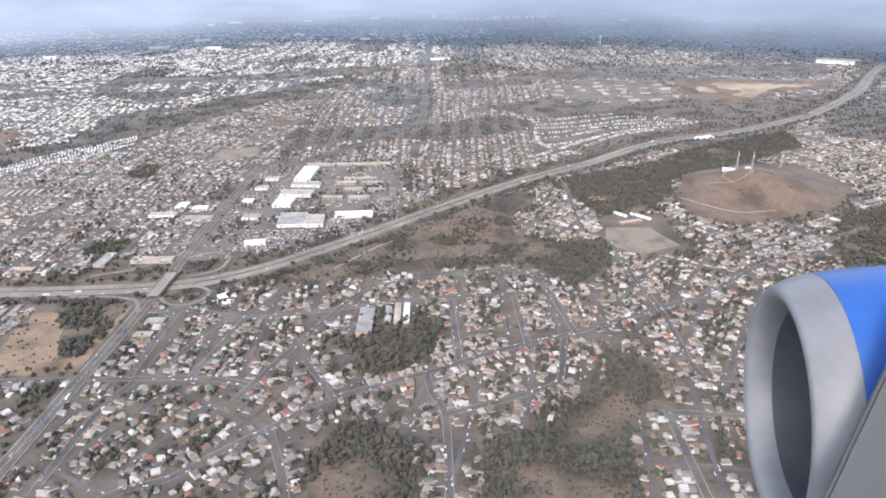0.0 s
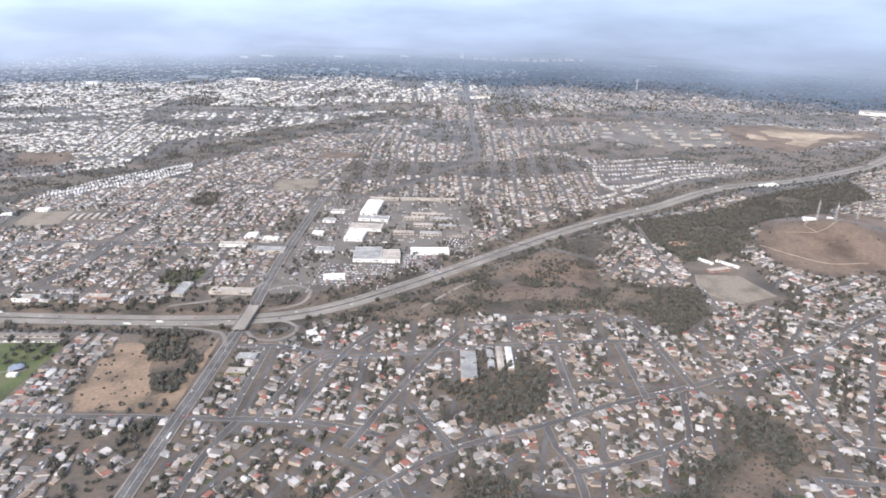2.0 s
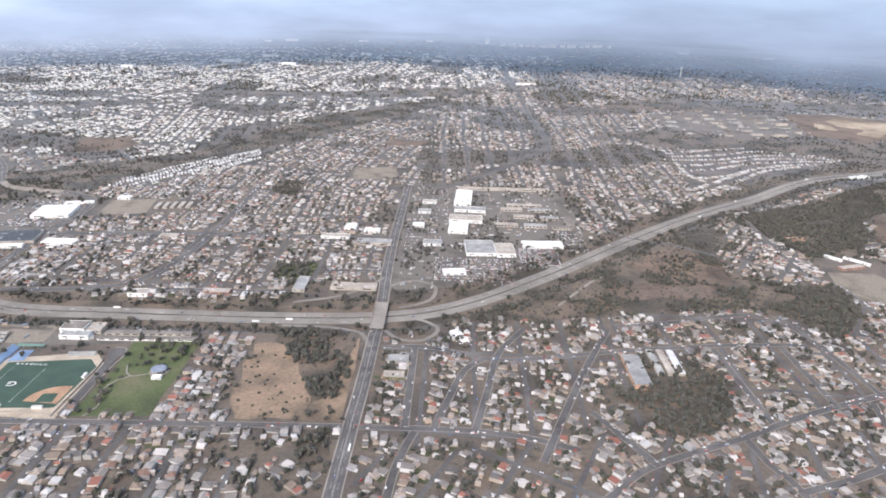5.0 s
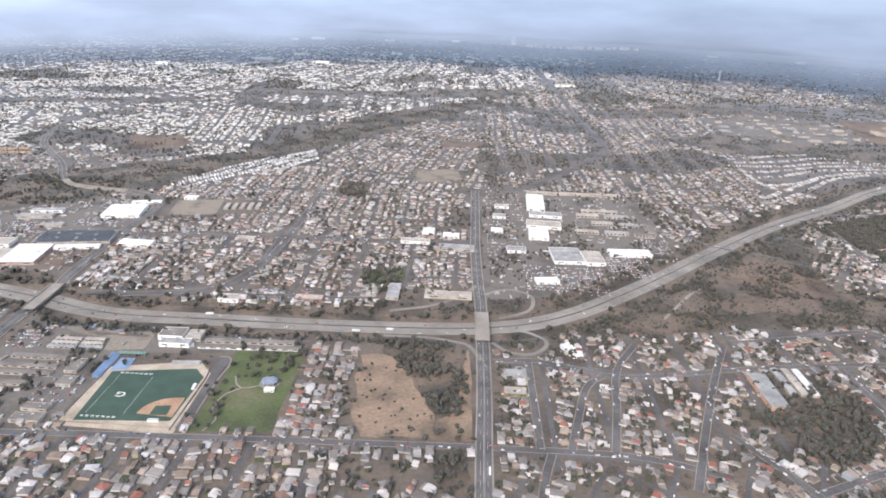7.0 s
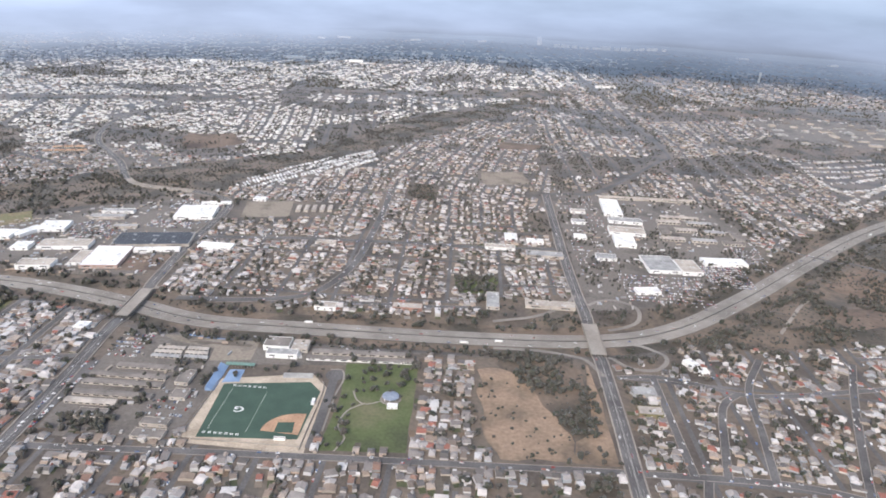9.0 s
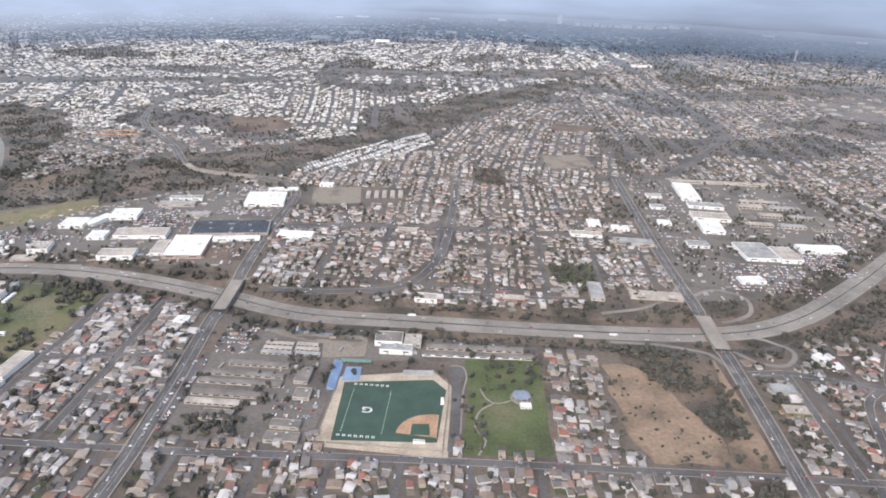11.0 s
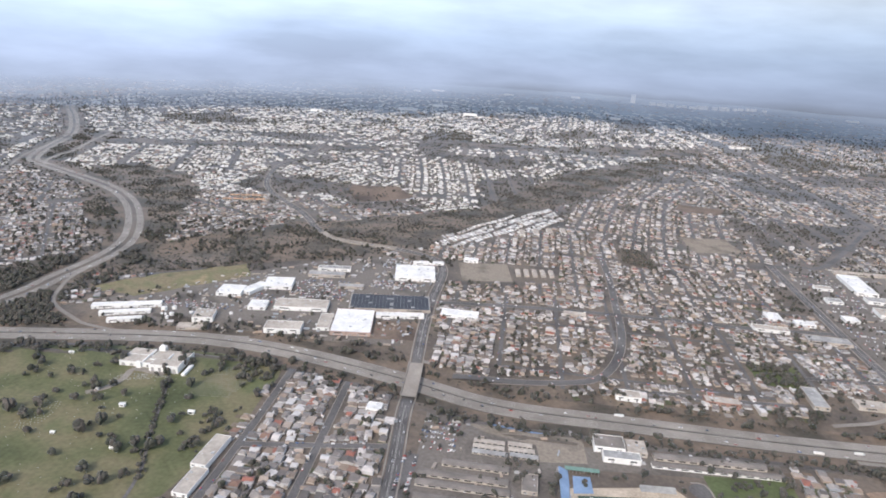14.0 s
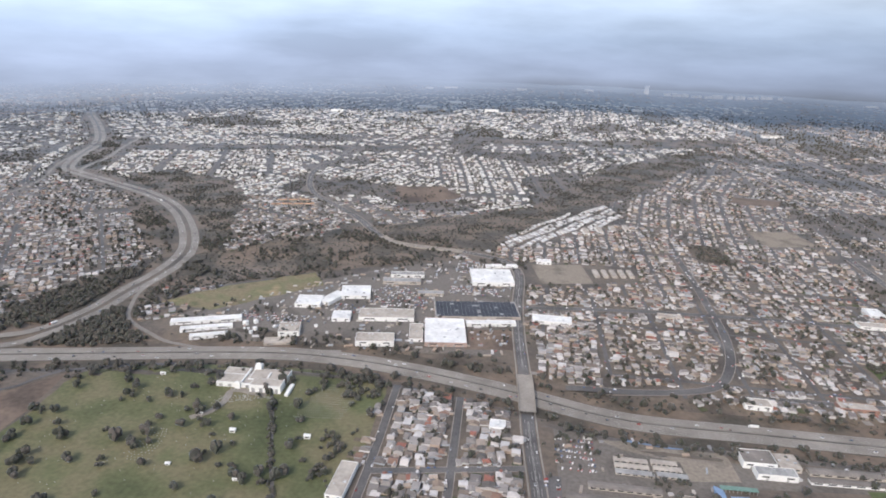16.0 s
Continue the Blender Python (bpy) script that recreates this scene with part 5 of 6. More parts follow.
def flat_building(name, label, x, y, w, d, h, turn=0, roof=None, wall=None, units=4, doors=3, category="building", group=""):
    """A flat-roofed block with a parapet, rooftop units, loading doors and windows on its long sides."""
    roof, wall = roof or ROOFWHITE, wall or WHITE
    e = thing(name, label, category, x, y, float(height(x, y)), turn, group)
    part("wall", box(-w / 2, w / 2, -d / 2, d / 2, -0.5, h), wall, e)
    part("roof", box(-w / 2 + 0.2, w / 2 - 0.2, -d / 2 + 0.2, d / 2 - 0.2, h, h + 0.12), roof, e, "flat roof")
    t = 0.18
    for x0, x1, y0, y1 in ((-w / 2, w / 2, -d / 2, -d / 2 + t), (-w / 2, w / 2, d / 2 - t, d / 2), (-w / 2, -w / 2 + t, -d / 2 + t, d / 2 - t), (w / 2 - t, w / 2, -d / 2 + t, d / 2 - t)):
        part("parapet", box(x0, x1, y0, y1, h + 0.002, h + 0.35), wall, e)
    for k in range(units):
        ux, uy = lot_rng.uniform(-0.38, 0.38) * w, lot_rng.uniform(-0.36, 0.36) * d
        s = lot_rng.uniform(0.4, 0.9)
        part("rooftop_unit", box(ux - s, ux + s, uy - s * 0.7, uy + s * 0.7, h + 0.12, h + 0.12 + s * 0.8, 0.06), METAL, e, "grey rooftop air unit")
    first = None
    for k in range(doors):
        dx = (k + 0.5) / doors * w - w / 2
        if first is None:
            first = part("loading_door", box(-0.6, 0.6, -0.06, 0.0, -0.2, min(1.5, h * 0.7)), ROOFGREY, e, "grey loading door")
            first.matrix_basis = pose(dx, -d / 2, 0)
        else:
            again(first, e, pose(dx, -d / 2, 0))
    if doors:
        strip = part("window", box(-w * 0.09, w * 0.09, -0.05, 0.0, h * 0.55, h * 0.8), GLASS, e, "dark strip window")
        strip.matrix_basis = pose(-w * 0.3, -d / 2 - 0.01, 0)
        again(strip, e, pose(w * 0.3, -d / 2 - 0.01, 0))
    return e


def gabled(name, label, x, y, w, d, h, rise, turn, roof, wall, category="building", group="", windows=4):
    e = thing(name, label, category, x, y, float(height(x, y)), turn, group)
    part("wall", box(-w / 2, w / 2, -d / 2, d / 2, -0.5, h), wall, e)
    part("roof", roof_mesh(w, d, h, rise, 0), roof, e, "pitched roof")
    first = None
    for k in range(windows):
        wx = (k + 0.5) / windows * w - w / 2
        if first is None:
            first = part("window", box(-w * 0.3 / windows, w * 0.3 / windows, -0.05, 0, h * 0.4, h * 0.8), GLASS, e, "dark glass window")
            first.matrix_basis = pose(wx, -d / 2, 0)
        else:
            again(first, e, pose(wx, -d / 2, 0))
    part("door", box(-0.25, 0.25, d / 2, d / 2 + 0.05, -0.1, h * 0.75), BRICKRED, e)
    return e


# the works north of the freeway
flat_building("warehouse", "bright white flat-roofed warehouse", -607, 688, 37, 34, 3.4, 10, ROOFWHITE, WHITE, 8, 4, "warehouse")
flat_building("warehouse", "large pale grey flat-roofed warehouse with pinkish front", -633, 568, 30, 42, 3.0, 9, ROOFWHITE, material("pink_stucco", [(0.40, 0.30, 0.26), (0.46, 0.35, 0.31)], grain=0.8), 8, 5, "warehouse")
flat_building("warehouse", "lower pale wing of the big warehouse", -653.5, 563, 10, 26, 2.4, 9, ROOFTAN, WHITE, 2, 2, "warehouse")
flat_building("warehouse", "long low white warehouse wing", -601, 590, 38, 6, 2.6, 12, ROOFWHITE, WHITE, 3, 4, "warehouse")
flat_building("warehouse", "tan-roofed warehouse with a white front", -681, 588, 42, 17, 3.2, 10, ROOFTAN, WHITE, 5, 5, "warehouse")
flat_building("warehouse", "grey-roofed warehouse with white walls", -680, 546, 27, 14, 3.4, 10, ROOFTAN, WHITE, 4, 4, "warehouse")
flat_building("workshop", "white-roofed workshop in the works yard", -747, 601, 20, 19, 3.0, 8, ROOFWHITE, WHITE, 4, 3, "workshop")
flat_building("workshop", "narrow white-roofed workshop in the works yard", -731, 612, 10, 24, 2.8, -20, ROOFWHITE, WHITE, 2, 2, "workshop")
flat_building("workshop", "white-roofed workshop with a grey band", -716, 628, 24, 22, 3.0, 12, ROOFWHITE, WHITE, 4, 3, "workshop")
flat_building("workshop", "long grey-roofed workshop with white walls", -682, 678, 30, 8, 3.0, 10, ROOFGREY, WHITE, 3, 4, "workshop")
flat_building("workshop", "low grey-roofed workshop in the works yard", -684, 662, 33, 10, 2.6, 10, ROOFGREY, ROOFTAN, 3, 4, "workshop")
flat_building("workshop", "small white-roofed workshop in the works yard", -714, 579, 14, 14, 2.8, 10, ROOFWHITE, WHITE, 3, 2, "workshop")
flat_building("storage_shed", "long white storage shed", -809, 552, 50, 7, 2.4, 21, ROOFWHITE, WHITE, 0, 8, "shed")
flat_building("storage_shed", "white storage shed beside the freeway ramp", -803, 540, 36, 5, 2.2, 23, ROOFWHITE, WHITE, 0, 6, "shed")
flat_building("storage_shed", "short white storage shed", -798, 531, 24, 4.5, 2.2, 24, ROOFWHITE, WHITE, 0, 5, "shed")
flat_building("works_office", "cream flat-roofed office with a wide low annex", -744, 549, 15, 16, 3.2, 15, ROOFTAN, WHITE, 4, 3, "office")
flat_building("works_office", "low cream annex beside the freeway", -746, 535, 22, 9, 1.8, 18, ROOFTAN, ROOFTAN, 2, 2, "office")
flat_building("workshop", "pale low workshop among parked lorries", -600, 722, 30, 6, 2.0, 14, ROOFWHITE, WHITE, 2, 3, "workshop")
flat_building("workshop", "grey low workshop in the works yard", -655, 640, 22, 7, 2.2, 10, ROOFGREY, ROOFTAN, 2, 3, "workshop")


def storage_tank(x, y, r, h):
    e = thing("storage_tank", "round white storage tank beside the sheds", "tank", x, y, float(height(x, y)), 0, "white tanks")
    part("shell", tube(r, r, -0.3, h, 20), WHITE, e)
    part("lid", tube(r * 1.03, r * 0.15, h, h + r * 0.25, 20), ROOFWHITE, e, "shallow conical lid")
    part("hatch", tube(r * 0.12, r * 0.12, h + r * 0.2, h + r * 0.4, 8), METAL, e)


for x, y, r in ((-779, 553, 2.3), (-773, 557, 1.8), (-769, 546, 1.7), (-770, 541, 1.4), (-757, 553, 1.3), (-777, 546, 0.9), (-774, 546, 0.9), (-728, 560, 1.3)):
    storage_tank(x, y, r, r * 1.2)

# the dark roof with rows of panels
e = flat_building("solar_warehouse", "wide low warehouse with a roof of dark solar panels", -614, 612, 66, 30, 2.6, 11, ROOFGREY, ROOFTAN, 0, 4, "warehouse")
first = None
for row in range(9):
    for col in range(22):
        if (row * 7 + col * 5) % 23 == 0 or (col == 11 and row % 3 == 0):
            continue
        m = pose(-30.5 + col * 2.9, -13.2 + row * 3.25, 2.85, 10, 0, 0)
        if first is None:
            first = part("solar_panel", box(-1.38, 1.38, -1.35, 1.35, 0, 0.1), SOLAR, e, "dark blue solar panel")
            first.matrix_basis = m
        else:
            again(first, e, m)

# the shops by the freeway
flat_building("store", "big white flat-roofed store", -174.5, 789, 20, 54, 3.2, -3, ROOFWHITE, WHITE, 8, 3, "store")
flat_building("store", "low grey-roofed store beside a car park", -167, 746, 35, 13, 3.0, -3, ROOFGREY, WHITE, 4, 3, "store")
flat_building("store", "cream flat-roofed store with a white front", -172, 713, 36, 18, 3.2, -3, ROOFTAN, WHITE, 5, 4, "store")
flat_building("store", "white flat-roofed store with plain walls", -180, 684, 20, 27, 3.4, -3, ROOFWHITE, WHITE, 5, 3, "store")
flat_building("car_showroom", "grey car showroom with a curved white front", -159, 630, 28, 34, 3.2, 4, ROOFGREY, WHITE, 5, 4, "showroom")
flat_building("car_showroom", "white car showroom annex", -135, 626, 18, 28, 3.6, 4, ROOFTAN, WHITE, 3, 2, "showroom")
flat_building("car_showroom", "long pale car showroom with a canopy", -97, 645, 40, 14, 2.8, 4, ROOFWHITE, WHITE, 4, 4, "showroom")
flat_building("store", "small white shop beside the avenue", -222, 690, 12, 10, 2.4, 0, ROOFWHITE, WHITE, 2, 2, "store")
flat_building("store", "small grey shop beside the avenue", -218, 735, 14, 10, 2.4, 0, ROOFGREY, WHITE, 2, 2, "store")
flat_building("store", "low white shop beside the avenue", -214, 770, 16, 9, 2.4, 0, ROOFTAN, WHITE, 2, 2, "store")
flat_building("store", "low white garage near the freeway", -183, 572, 20, 10, 2.4, 10, ROOFWHITE, WHITE, 2, 3, "store")
flat_building("store", "long pale strip of shops", -124, 831, 114, 7, 2.4, 2, ROOFTAN, ROOFTAN, 4, 8, "store")
flat_building("store", "grey strip of shops", -205, 640, 18, 12, 2.4, 0, ROOFGREY, WHITE, 3, 3, "store")
for k, (x, y, w, d) in enumerate(((-120, 752, 24, 8), (-88, 752, 26, 8), (-132, 722, 9, 22), (-108, 728, 22, 8), (-80, 726, 20, 8), (-60, 715, 8, 24), (-128, 700, 22, 8), (-98, 700, 24, 8), (-70, 697, 20, 8), (-104, 768, 40, 7))):
    gabled("apartment_block", "two-storey tan apartment block with a pale roof", x, y, w, d, 2.6, 0.6, 0, (ROOFTAN, ROOFGREY, ROOFBROWN)[k % 3], ROOFTAN, "apartments", "apartment blocks by the shops", 6)
for k, (x, y, w, d, label, rf, wl) in enumerate(((-291, 676, 12, 16, "white two-storey apartment block", ROOFWHITE, WHITE), (-262, 636, 34, 12, "low pink-grey school hall", ROOFGREY, ROOFTAN), (-302, 648, 28, 9, "low pale shop row", ROOFTAN, WHITE), (-268, 668, 16, 9, "white-roofed block beside the avenue", ROOFWHITE, WHITE),
        (-462, 632, 18, 7, "low pale store on a street corner", ROOFTAN, ROOFTAN), (-588, 455, 9, 8, "white flat-roofed house beside the avenue", ROOFWHITE, WHITE), (-555, 606, 30, 12, "white flat-roofed store with plain walls", ROOFWHITE, WHITE), (-266, 534, 38, 10, "cream two-storey apartment block", ROOFTAN, ROOFTAN), (-310, 535, 10, 26, "grey-blue apartment block beside the freeway", ROOFGREY, ROOFTAN),
        (-374, 515, 22, 8, "low brown hall beside the freeway", ROOFTAN, BRICKRED), (-434, 508, 16, 9, "low white-fronted hall beside the freeway", ROOFTAN, WHITE), (-560, 744, 14, 9, "low white school block", ROOFWHITE, WHITE), (-220, 404, 14, 8, "cream two-storey apartment house", ROOFTAN, YELLOW), (-219, 424, 14, 8, "grey-roofed apartment house beside the avenue", ROOFGREY, ROOFGREY))):
    flat_building("block", label, x, y, w, d, 2.6, 0, rf, wl, 3, 3, "building")
for k in range(4):
    gabled("apartment_block", "pale apartment block in a row of four", -512 + 16 * k, 862 + 8 * k, 21, 6.0, 2.4, 0.5, 96, ROOFTAN, WHITE, "apartments", "white apartment rows", 6)
for k in range(5):
    gabled("school_block", "pale school classroom block", -512 + 8 * k, 722 + 1.6 * k, 18, 4.2, 1.8, 0.4, 96, ROOFTAN, ROOFTAN, "school", "classroom blocks", 4)
for k in range(7):
    gabled("apartment_block", "apartment block with a red-orange tile roof", -888 + (k % 4) * 13, 885 + (k // 4) * 22 + (k % 4) * 4, 11, 7, 2.4, 0.8, 20, CLAY, ROOFTAN, "apartments", "red-roofed apartments", 4)
gabled("orange_hall", "long grey-roofed hall with an orange end wall", -60, 420, 36, 11, 3.6, 0.5, 91, ROOFGREY, ORANGE, "hall")
for k in range(3):
    gabled("long_hall", "long narrow shed with a pale roof", -44 + 7 * k, 434, 30, 4.5, 2.0, 0.5, 91, (ROOFGREY, ROOFTAN, ROOFWHITE)[k], ROOFTAN, "shed", "sheds beside the hall")
flat_building("church", "white angular church with a flat roof", -180, 461, 7, 9, 2.6, 30, ROOFWHITE, WHITE, 1, 1, "church")
flat_building("church", "white church hall beside the ramp", -175, 453, 7, 6, 2.2, 10, ROOFWHITE, WHITE, 1, 1, "church")
flat_building("school_hall", "low school building with a pale roof", 190, 617, 26, 7, 2.2, 18, ROOFTAN, BRICKRED, 2, 3, "school")
flat_building("school_hall", "long narrow white school block", 185, 640, 17, 3, 1.8, -50, ROOFWHITE, WHITE, 0, 2, "school")
flat_building("school_hall", "long narrow white school block", 205, 634, 24, 3, 1.8, -48, ROOFWHITE, WHITE, 0, 2, "school")
flat_building("school_hall", "reddish flat-roofed school hall", 172, 688, 20, 9, 2.2, -10, CLAY, BRICKRED, 2, 3, "school")
flat_building("depot", "white depot beside the freeway", 392, 962, 30, 10, 3, 22, ROOFWHITE, WHITE, 3, 4, "depot")
flat_building("depot", "broad pale warehouse far off", 990, 1690, 84, 46, 7, -30, ROOFTAN, WHITE, 6, 6, "warehouse")
def plain_hall(name, label, x, y, w, d, h, turn, roof, wall, category, group):
    """A far hall: walls and a flat roof with a low edge."""
    e = thing(name, label, category, x, y, float(height(x, y)), turn, group)
    part("wall", box(-w / 2, w / 2, -d / 2, d / 2, -1.0, h), wall, e)
    part("roof", join(box(-w / 2 + 0.3, w / 2 - 0.3, -d / 2 + 0.3, d / 2 - 0.3, h, h + 0.15), box(-w * 0.2, -w * 0.1, -d * 0.1, d * 0.1, h + 0.15, h + 0.9), box(w * 0.15, w * 0.25, -d * 0.2, 0, h + 0.15, h + 0.9)), roof, e, "flat roof with air units")
    return e


for row in range(6):
    for col in range(6):
        x, y = 225 + col * 43 + lot_rng.uniform(-9, 9) + row * 2, 1222 + row * 36 + lot_rng.uniform(-7, 7)
        if within("works_east", np.array([x]), np.array([y]))[0] and lot_rng.random() < 0.9:
            plain_hall("works_hall", "pale works hall in a paved yard", x, y, lot_rng.uniform(8, 24), lot_rng.uniform(5, 11), lot_rng.uniform(2.2, 4), lot_rng.choice((4, 8, 12, 98)), lot_rng.choice((ROOFTAN, ROOFGREY, ROOFBROWN)), lot_rng.choice((ROOFTAN, ROOFBROWN, ROOFGREY)), "works hall", "works halls in the paved yard")
flat_building("store", "long pale store roof far off", -10, 1792, 50, 14, 5, 12, ROOFTAN, WHITE, 3, 4, "store")
for k in range(17):
    plain_hall("campus_block", "pale campus block in the haze", 8 + 33 * k + lot_rng.uniform(-9, 9), 3270 + 7 * k + lot_rng.uniform(-25, 25), lot_rng.uniform(14, 34), 16, lot_rng.uniform(8, 17), 0, ROOFWHITE, WHITE, "campus block", "far campus blocks")
plain_hall("tower_block", "white tower block far off", -51, 3420, 20, 14, 40, 0, ROOFWHITE, WHITE, "tower block", "")
for x, y, w in ((-958, 3150, 60), (-1040, 3060, 30), (-640, 3240, 44), (-330, 3300, 40), (830, 3150, 50), (1180, 3060, 40), (-1113, 1900, 34), (-905, 2151, 60), (-700, 2060, 40), (-830, 2330, 50), (-520, 2450, 36), (-260, 2250, 30)):
    plain_hall("far_hall", "broad white-roofed hall in the distant town", x, y, w, 20, 6, 0, ROOFWHITE, WHITE, "hall", "white halls in the distance")

# ---- school, sports field and park ----
for x0, x1, y in ((-552, -506, 403), (-552, -505, 395), (-551, -506, 384), (-551, -520, 376), (-541, -506, 413.5)):
    gabled("classroom_row", "long low classroom row with a brown-grey roof", (x0 + x1) / 2, y, x1 - x0, 4.4, 1.6, 0.35, 0.5, ROOFBROWN if y != 376 else ROOFTAN, ROOFTAN, "school", "classroom rows", 8)
for x, y, w in ((-518, 437, 17), (-518, 432, 17), (-517, 427, 19), (-501, 438, 13), (-500, 433, 14), (-498.5, 428, 15)):
    gabled("portable_classroom", "pale portable classroom block", x, y, w, 3.4, 1.3, 0.25, 0.5, ROOFTAN if y > 428 else ROOFGREY, ROOFTAN, "school", "portable classrooms", 5)
for x, y, w, d in ((-492, 352, 17, 7), (-493, 362, 15, 6), (-491, 388, 9, 9), (-530, 365, 16, 8), (-495, 405, 8, 14)):
    flat_building("school_block", "low grey-brown school block", x, y, w, d, 2.0, 0, ROOFBROWN, ROOFTAN, 2, 2, "school")
flat_building("gymnasium", "white school gymnasium with an arched entrance", -446, 438, 20, 7, 3.2, 2, ROOFGREY, WHITE, 3, 2, "school")
flat_building("gymnasium", "grey-roofed gymnasium hall with white walls", -452, 449, 17, 12, 3.6, 2, ROOFBROWN, WHITE, 3, 2, "school")
flat_building("gymnasium", "pale ribbed school hall roof", -437, 449, 11, 12, 2.8, 2, ROOFTAN, ROOFTAN, 3, 2, "school")
gabled("long_hall", "long low school hall with a white eave", -396, 438.5, 68, 4, 1.6, 0.4, 3, ROOFBROWN, WHITE, "school", "", 10)
gabled("long_hall", "long low brown-roofed school hall", -398, 446, 60, 5, 1.8, 0.5, 3, ROOFBROWN, ROOFTAN, "school", "", 10)
patch("school_lot", [(-562, 418), (-554, 418), (-554, 350), (-561, 350)], ASPHALT, "dark asphalt car park beside the avenue", "car park", 0.2, 0.2)
patch("blue_court", [(-473, 404), (-463, 406), (-464, 419), (-473, 418)], BLUE, "blue painted sports court", "court", 0.3, 0.1, 4)
patch("blue_strip", [(-519, 460), (-496, 457), (-483, 456), (-494, 453.5), (-517, 456.5)], BLUE, "long blue painted strip beside the school", "strip", 0.25, 0.1, 5)
e = thing("bleachers", "blue stepped bleachers beside the turf", "bleachers", -477.5, 409, 0.1, 2)
for k in range(5):
    part("bench", box(-2.4 + k * 1.0, -1.4 + k * 1.0, -14, 13, 0, 2.2 - k * 0.42), BLUE, e)
for k in range(6):
    part("stair", box(-2.45, 2.65, -13.3 + k * 5.3 - 0.25, -13.3 + k * 5.3 + 0.25, 0.05, 0.35), CONCRETE, e)
e = thing("shade_canopy", "green shade canopy on posts", "canopy", -468, 422.5, 0.1, 2)
part("canopy", box(-9, 9, -1.6, 1.6, 1.7, 1.85, 0.03), material("green_canopy", [(0.14, 0.24, 0.20), (0.18, 0.29, 0.25)]), e, "green fabric canopy")
for k in range(10):
    part("post", tube(0.08, 0.08, -0.1, 1.7, 6, -8.6 + k * 1.9, -1.4), METAL, e)
e = thing("grandstand", "low grey grandstand behind the turf", "grandstand", -430, 416, 0.1, 5)
for k in range(4):
    part("bench", box(-9, 9, -1.8 + k * 0.9, -0.9 + k * 0.9, 0, 0.4 + 0.35 * k), ROOFGREY, e)
flat_building("dugout", "small white dugout at the edge of the turf", -414.5, 391, 1.8, 5, 1.3, 3, ROOFWHITE, WHITE, 0, 0, "dugout")
flat_building("dugout", "small grey dugout behind the infield", -424, 357, 6, 1.6, 1.2, 3, ROOFGREY, WHITE, 0, 0, "dugout")

marks = []
for x in (-464.5, -443.5):
    for k in range(18):
        yy = 361.5 + k * 2.1
        marks.append((x - 0.15, x + 0.15, yy, yy + 0.75))
for yy, x0 in ((357.6, -466), (401.2, -465)):
    for k in range(7):
        marks += [(x0 + k * 3.0, x0 + k * 3.0 + 0.5, yy, yy + 1.7), (x0 + k * 3.0 + 1.0, x0 + k * 3.0 + 1.5, yy, yy + 1.7)]
v, f = [], []
for x0, x1, y0, y1 in marks:
    f.append([len(v), len(v) + 1, len(v) + 2, len(v) + 3])
    v += [(x0, y0, 0.26), (x1, y0, 0.26), (x1, y1, 0.26), (x0, y1, 0.26)]
structure("field_marks", np_mesh("field_marks", v, [np.array(f)], [WHITE]), "white painted hash marks and end-zone bars", "field marking")
text = bpy.data.curves.new("field_letter", "FONT")
text.body, text.size, text.align_x, text.align_y, text.extrude, text.offset = "G", 8.5, "CENTER", "CENTER", 0.01, 0.06
text.materials.append(WHITE)
letter = tagged(new("field_letter", text), "large white letter painted on the turf", "letter", kind="structure")
letter.matrix_basis = pose(-454, 380, 0.27, 0, 0, 180) @ Matrix.Diagonal((1, 0.8, 1, 1))
v, f = merge([ribbon(smooth([(-476, 349), (-475, 408)], 5), 0.12, 1.0, 0, 0.9), ribbon(smooth([(-412, 350), (-411.5, 402), (-414, 412)], 5), 0.15, 1.0, 0, 0.9), ribbon(smooth([(-470, 352), (-412, 352)], 5), 0.12, 0.9, 0, 0.8)])
structure("field_fence", np_mesh("field_fence", v, [f], [CONCRETE]), "pale low fence round the sports field", "fence")
road("drive", smooth([(-407, 352), (-407, 380), (-407.5, 405), (-408, 418)]), 2.6, ASPHALT, "asphalt drive beside the sports field", "drive", 0.34)
n = 20
patch("turning_circle", [(-408 + 6 * math.cos(k * 0.314), 420 + 6 * math.sin(k * 0.314)) for k in range(n)], ASPHALT, "round asphalt turning circle", "drive", 0.4, 0.0, 5)
for line in (smooth([(-403.5, 366), (-403.5, 400), (-402, 416), (-405, 426), (-412, 426)], 3), smooth([(-385, 394), (-394, 385), (-396, 371), (-390.5, 362), (-394, 351)], 3), smooth([(-394, 405), (-390, 396), (-384, 393), (-376, 397)], 3)):
    v, f = ribbon(line, 0.5, 0.42)
    structure("footpath", np_mesh("footpath", v, [f], [CONCRETE]), "pale curving concrete footpath", "path")
e = thing("pavilion", "round park pavilion with a blue-grey roof", "pavilion", -371, 400, 0.15)
part("plaza", tube(6.2, 6.2, -0.3, 0.22, 20), CONCRETE, e, "pale round plaza")
part("roof", join(tube(5.0, 3.2, 2.2, 2.9, 16), tube(3.2, 0.3, 2.9, 3.3, 16)), PAVILION, e, "blue-grey round roof")
for k in range(8):
    part("post", tube(0.12, 0.12, 0.1, 2.3, 6, 4.4 * math.cos(k * 0.785), 4.4 * math.sin(k * 0.785)), WHITE, e)
flat_building("park_shed", "small pale park building", -369, 392, 6, 3.4, 1.6, 4, ROOFWHITE, WHITE, 0, 1, "park building")

road("canyon_track", smooth([(-99, 515), (-81, 540), (-62, 566), (-46, 583)], 5), 1.3, CONCRETE, "pale service track in the canyon", "track", 0.3)

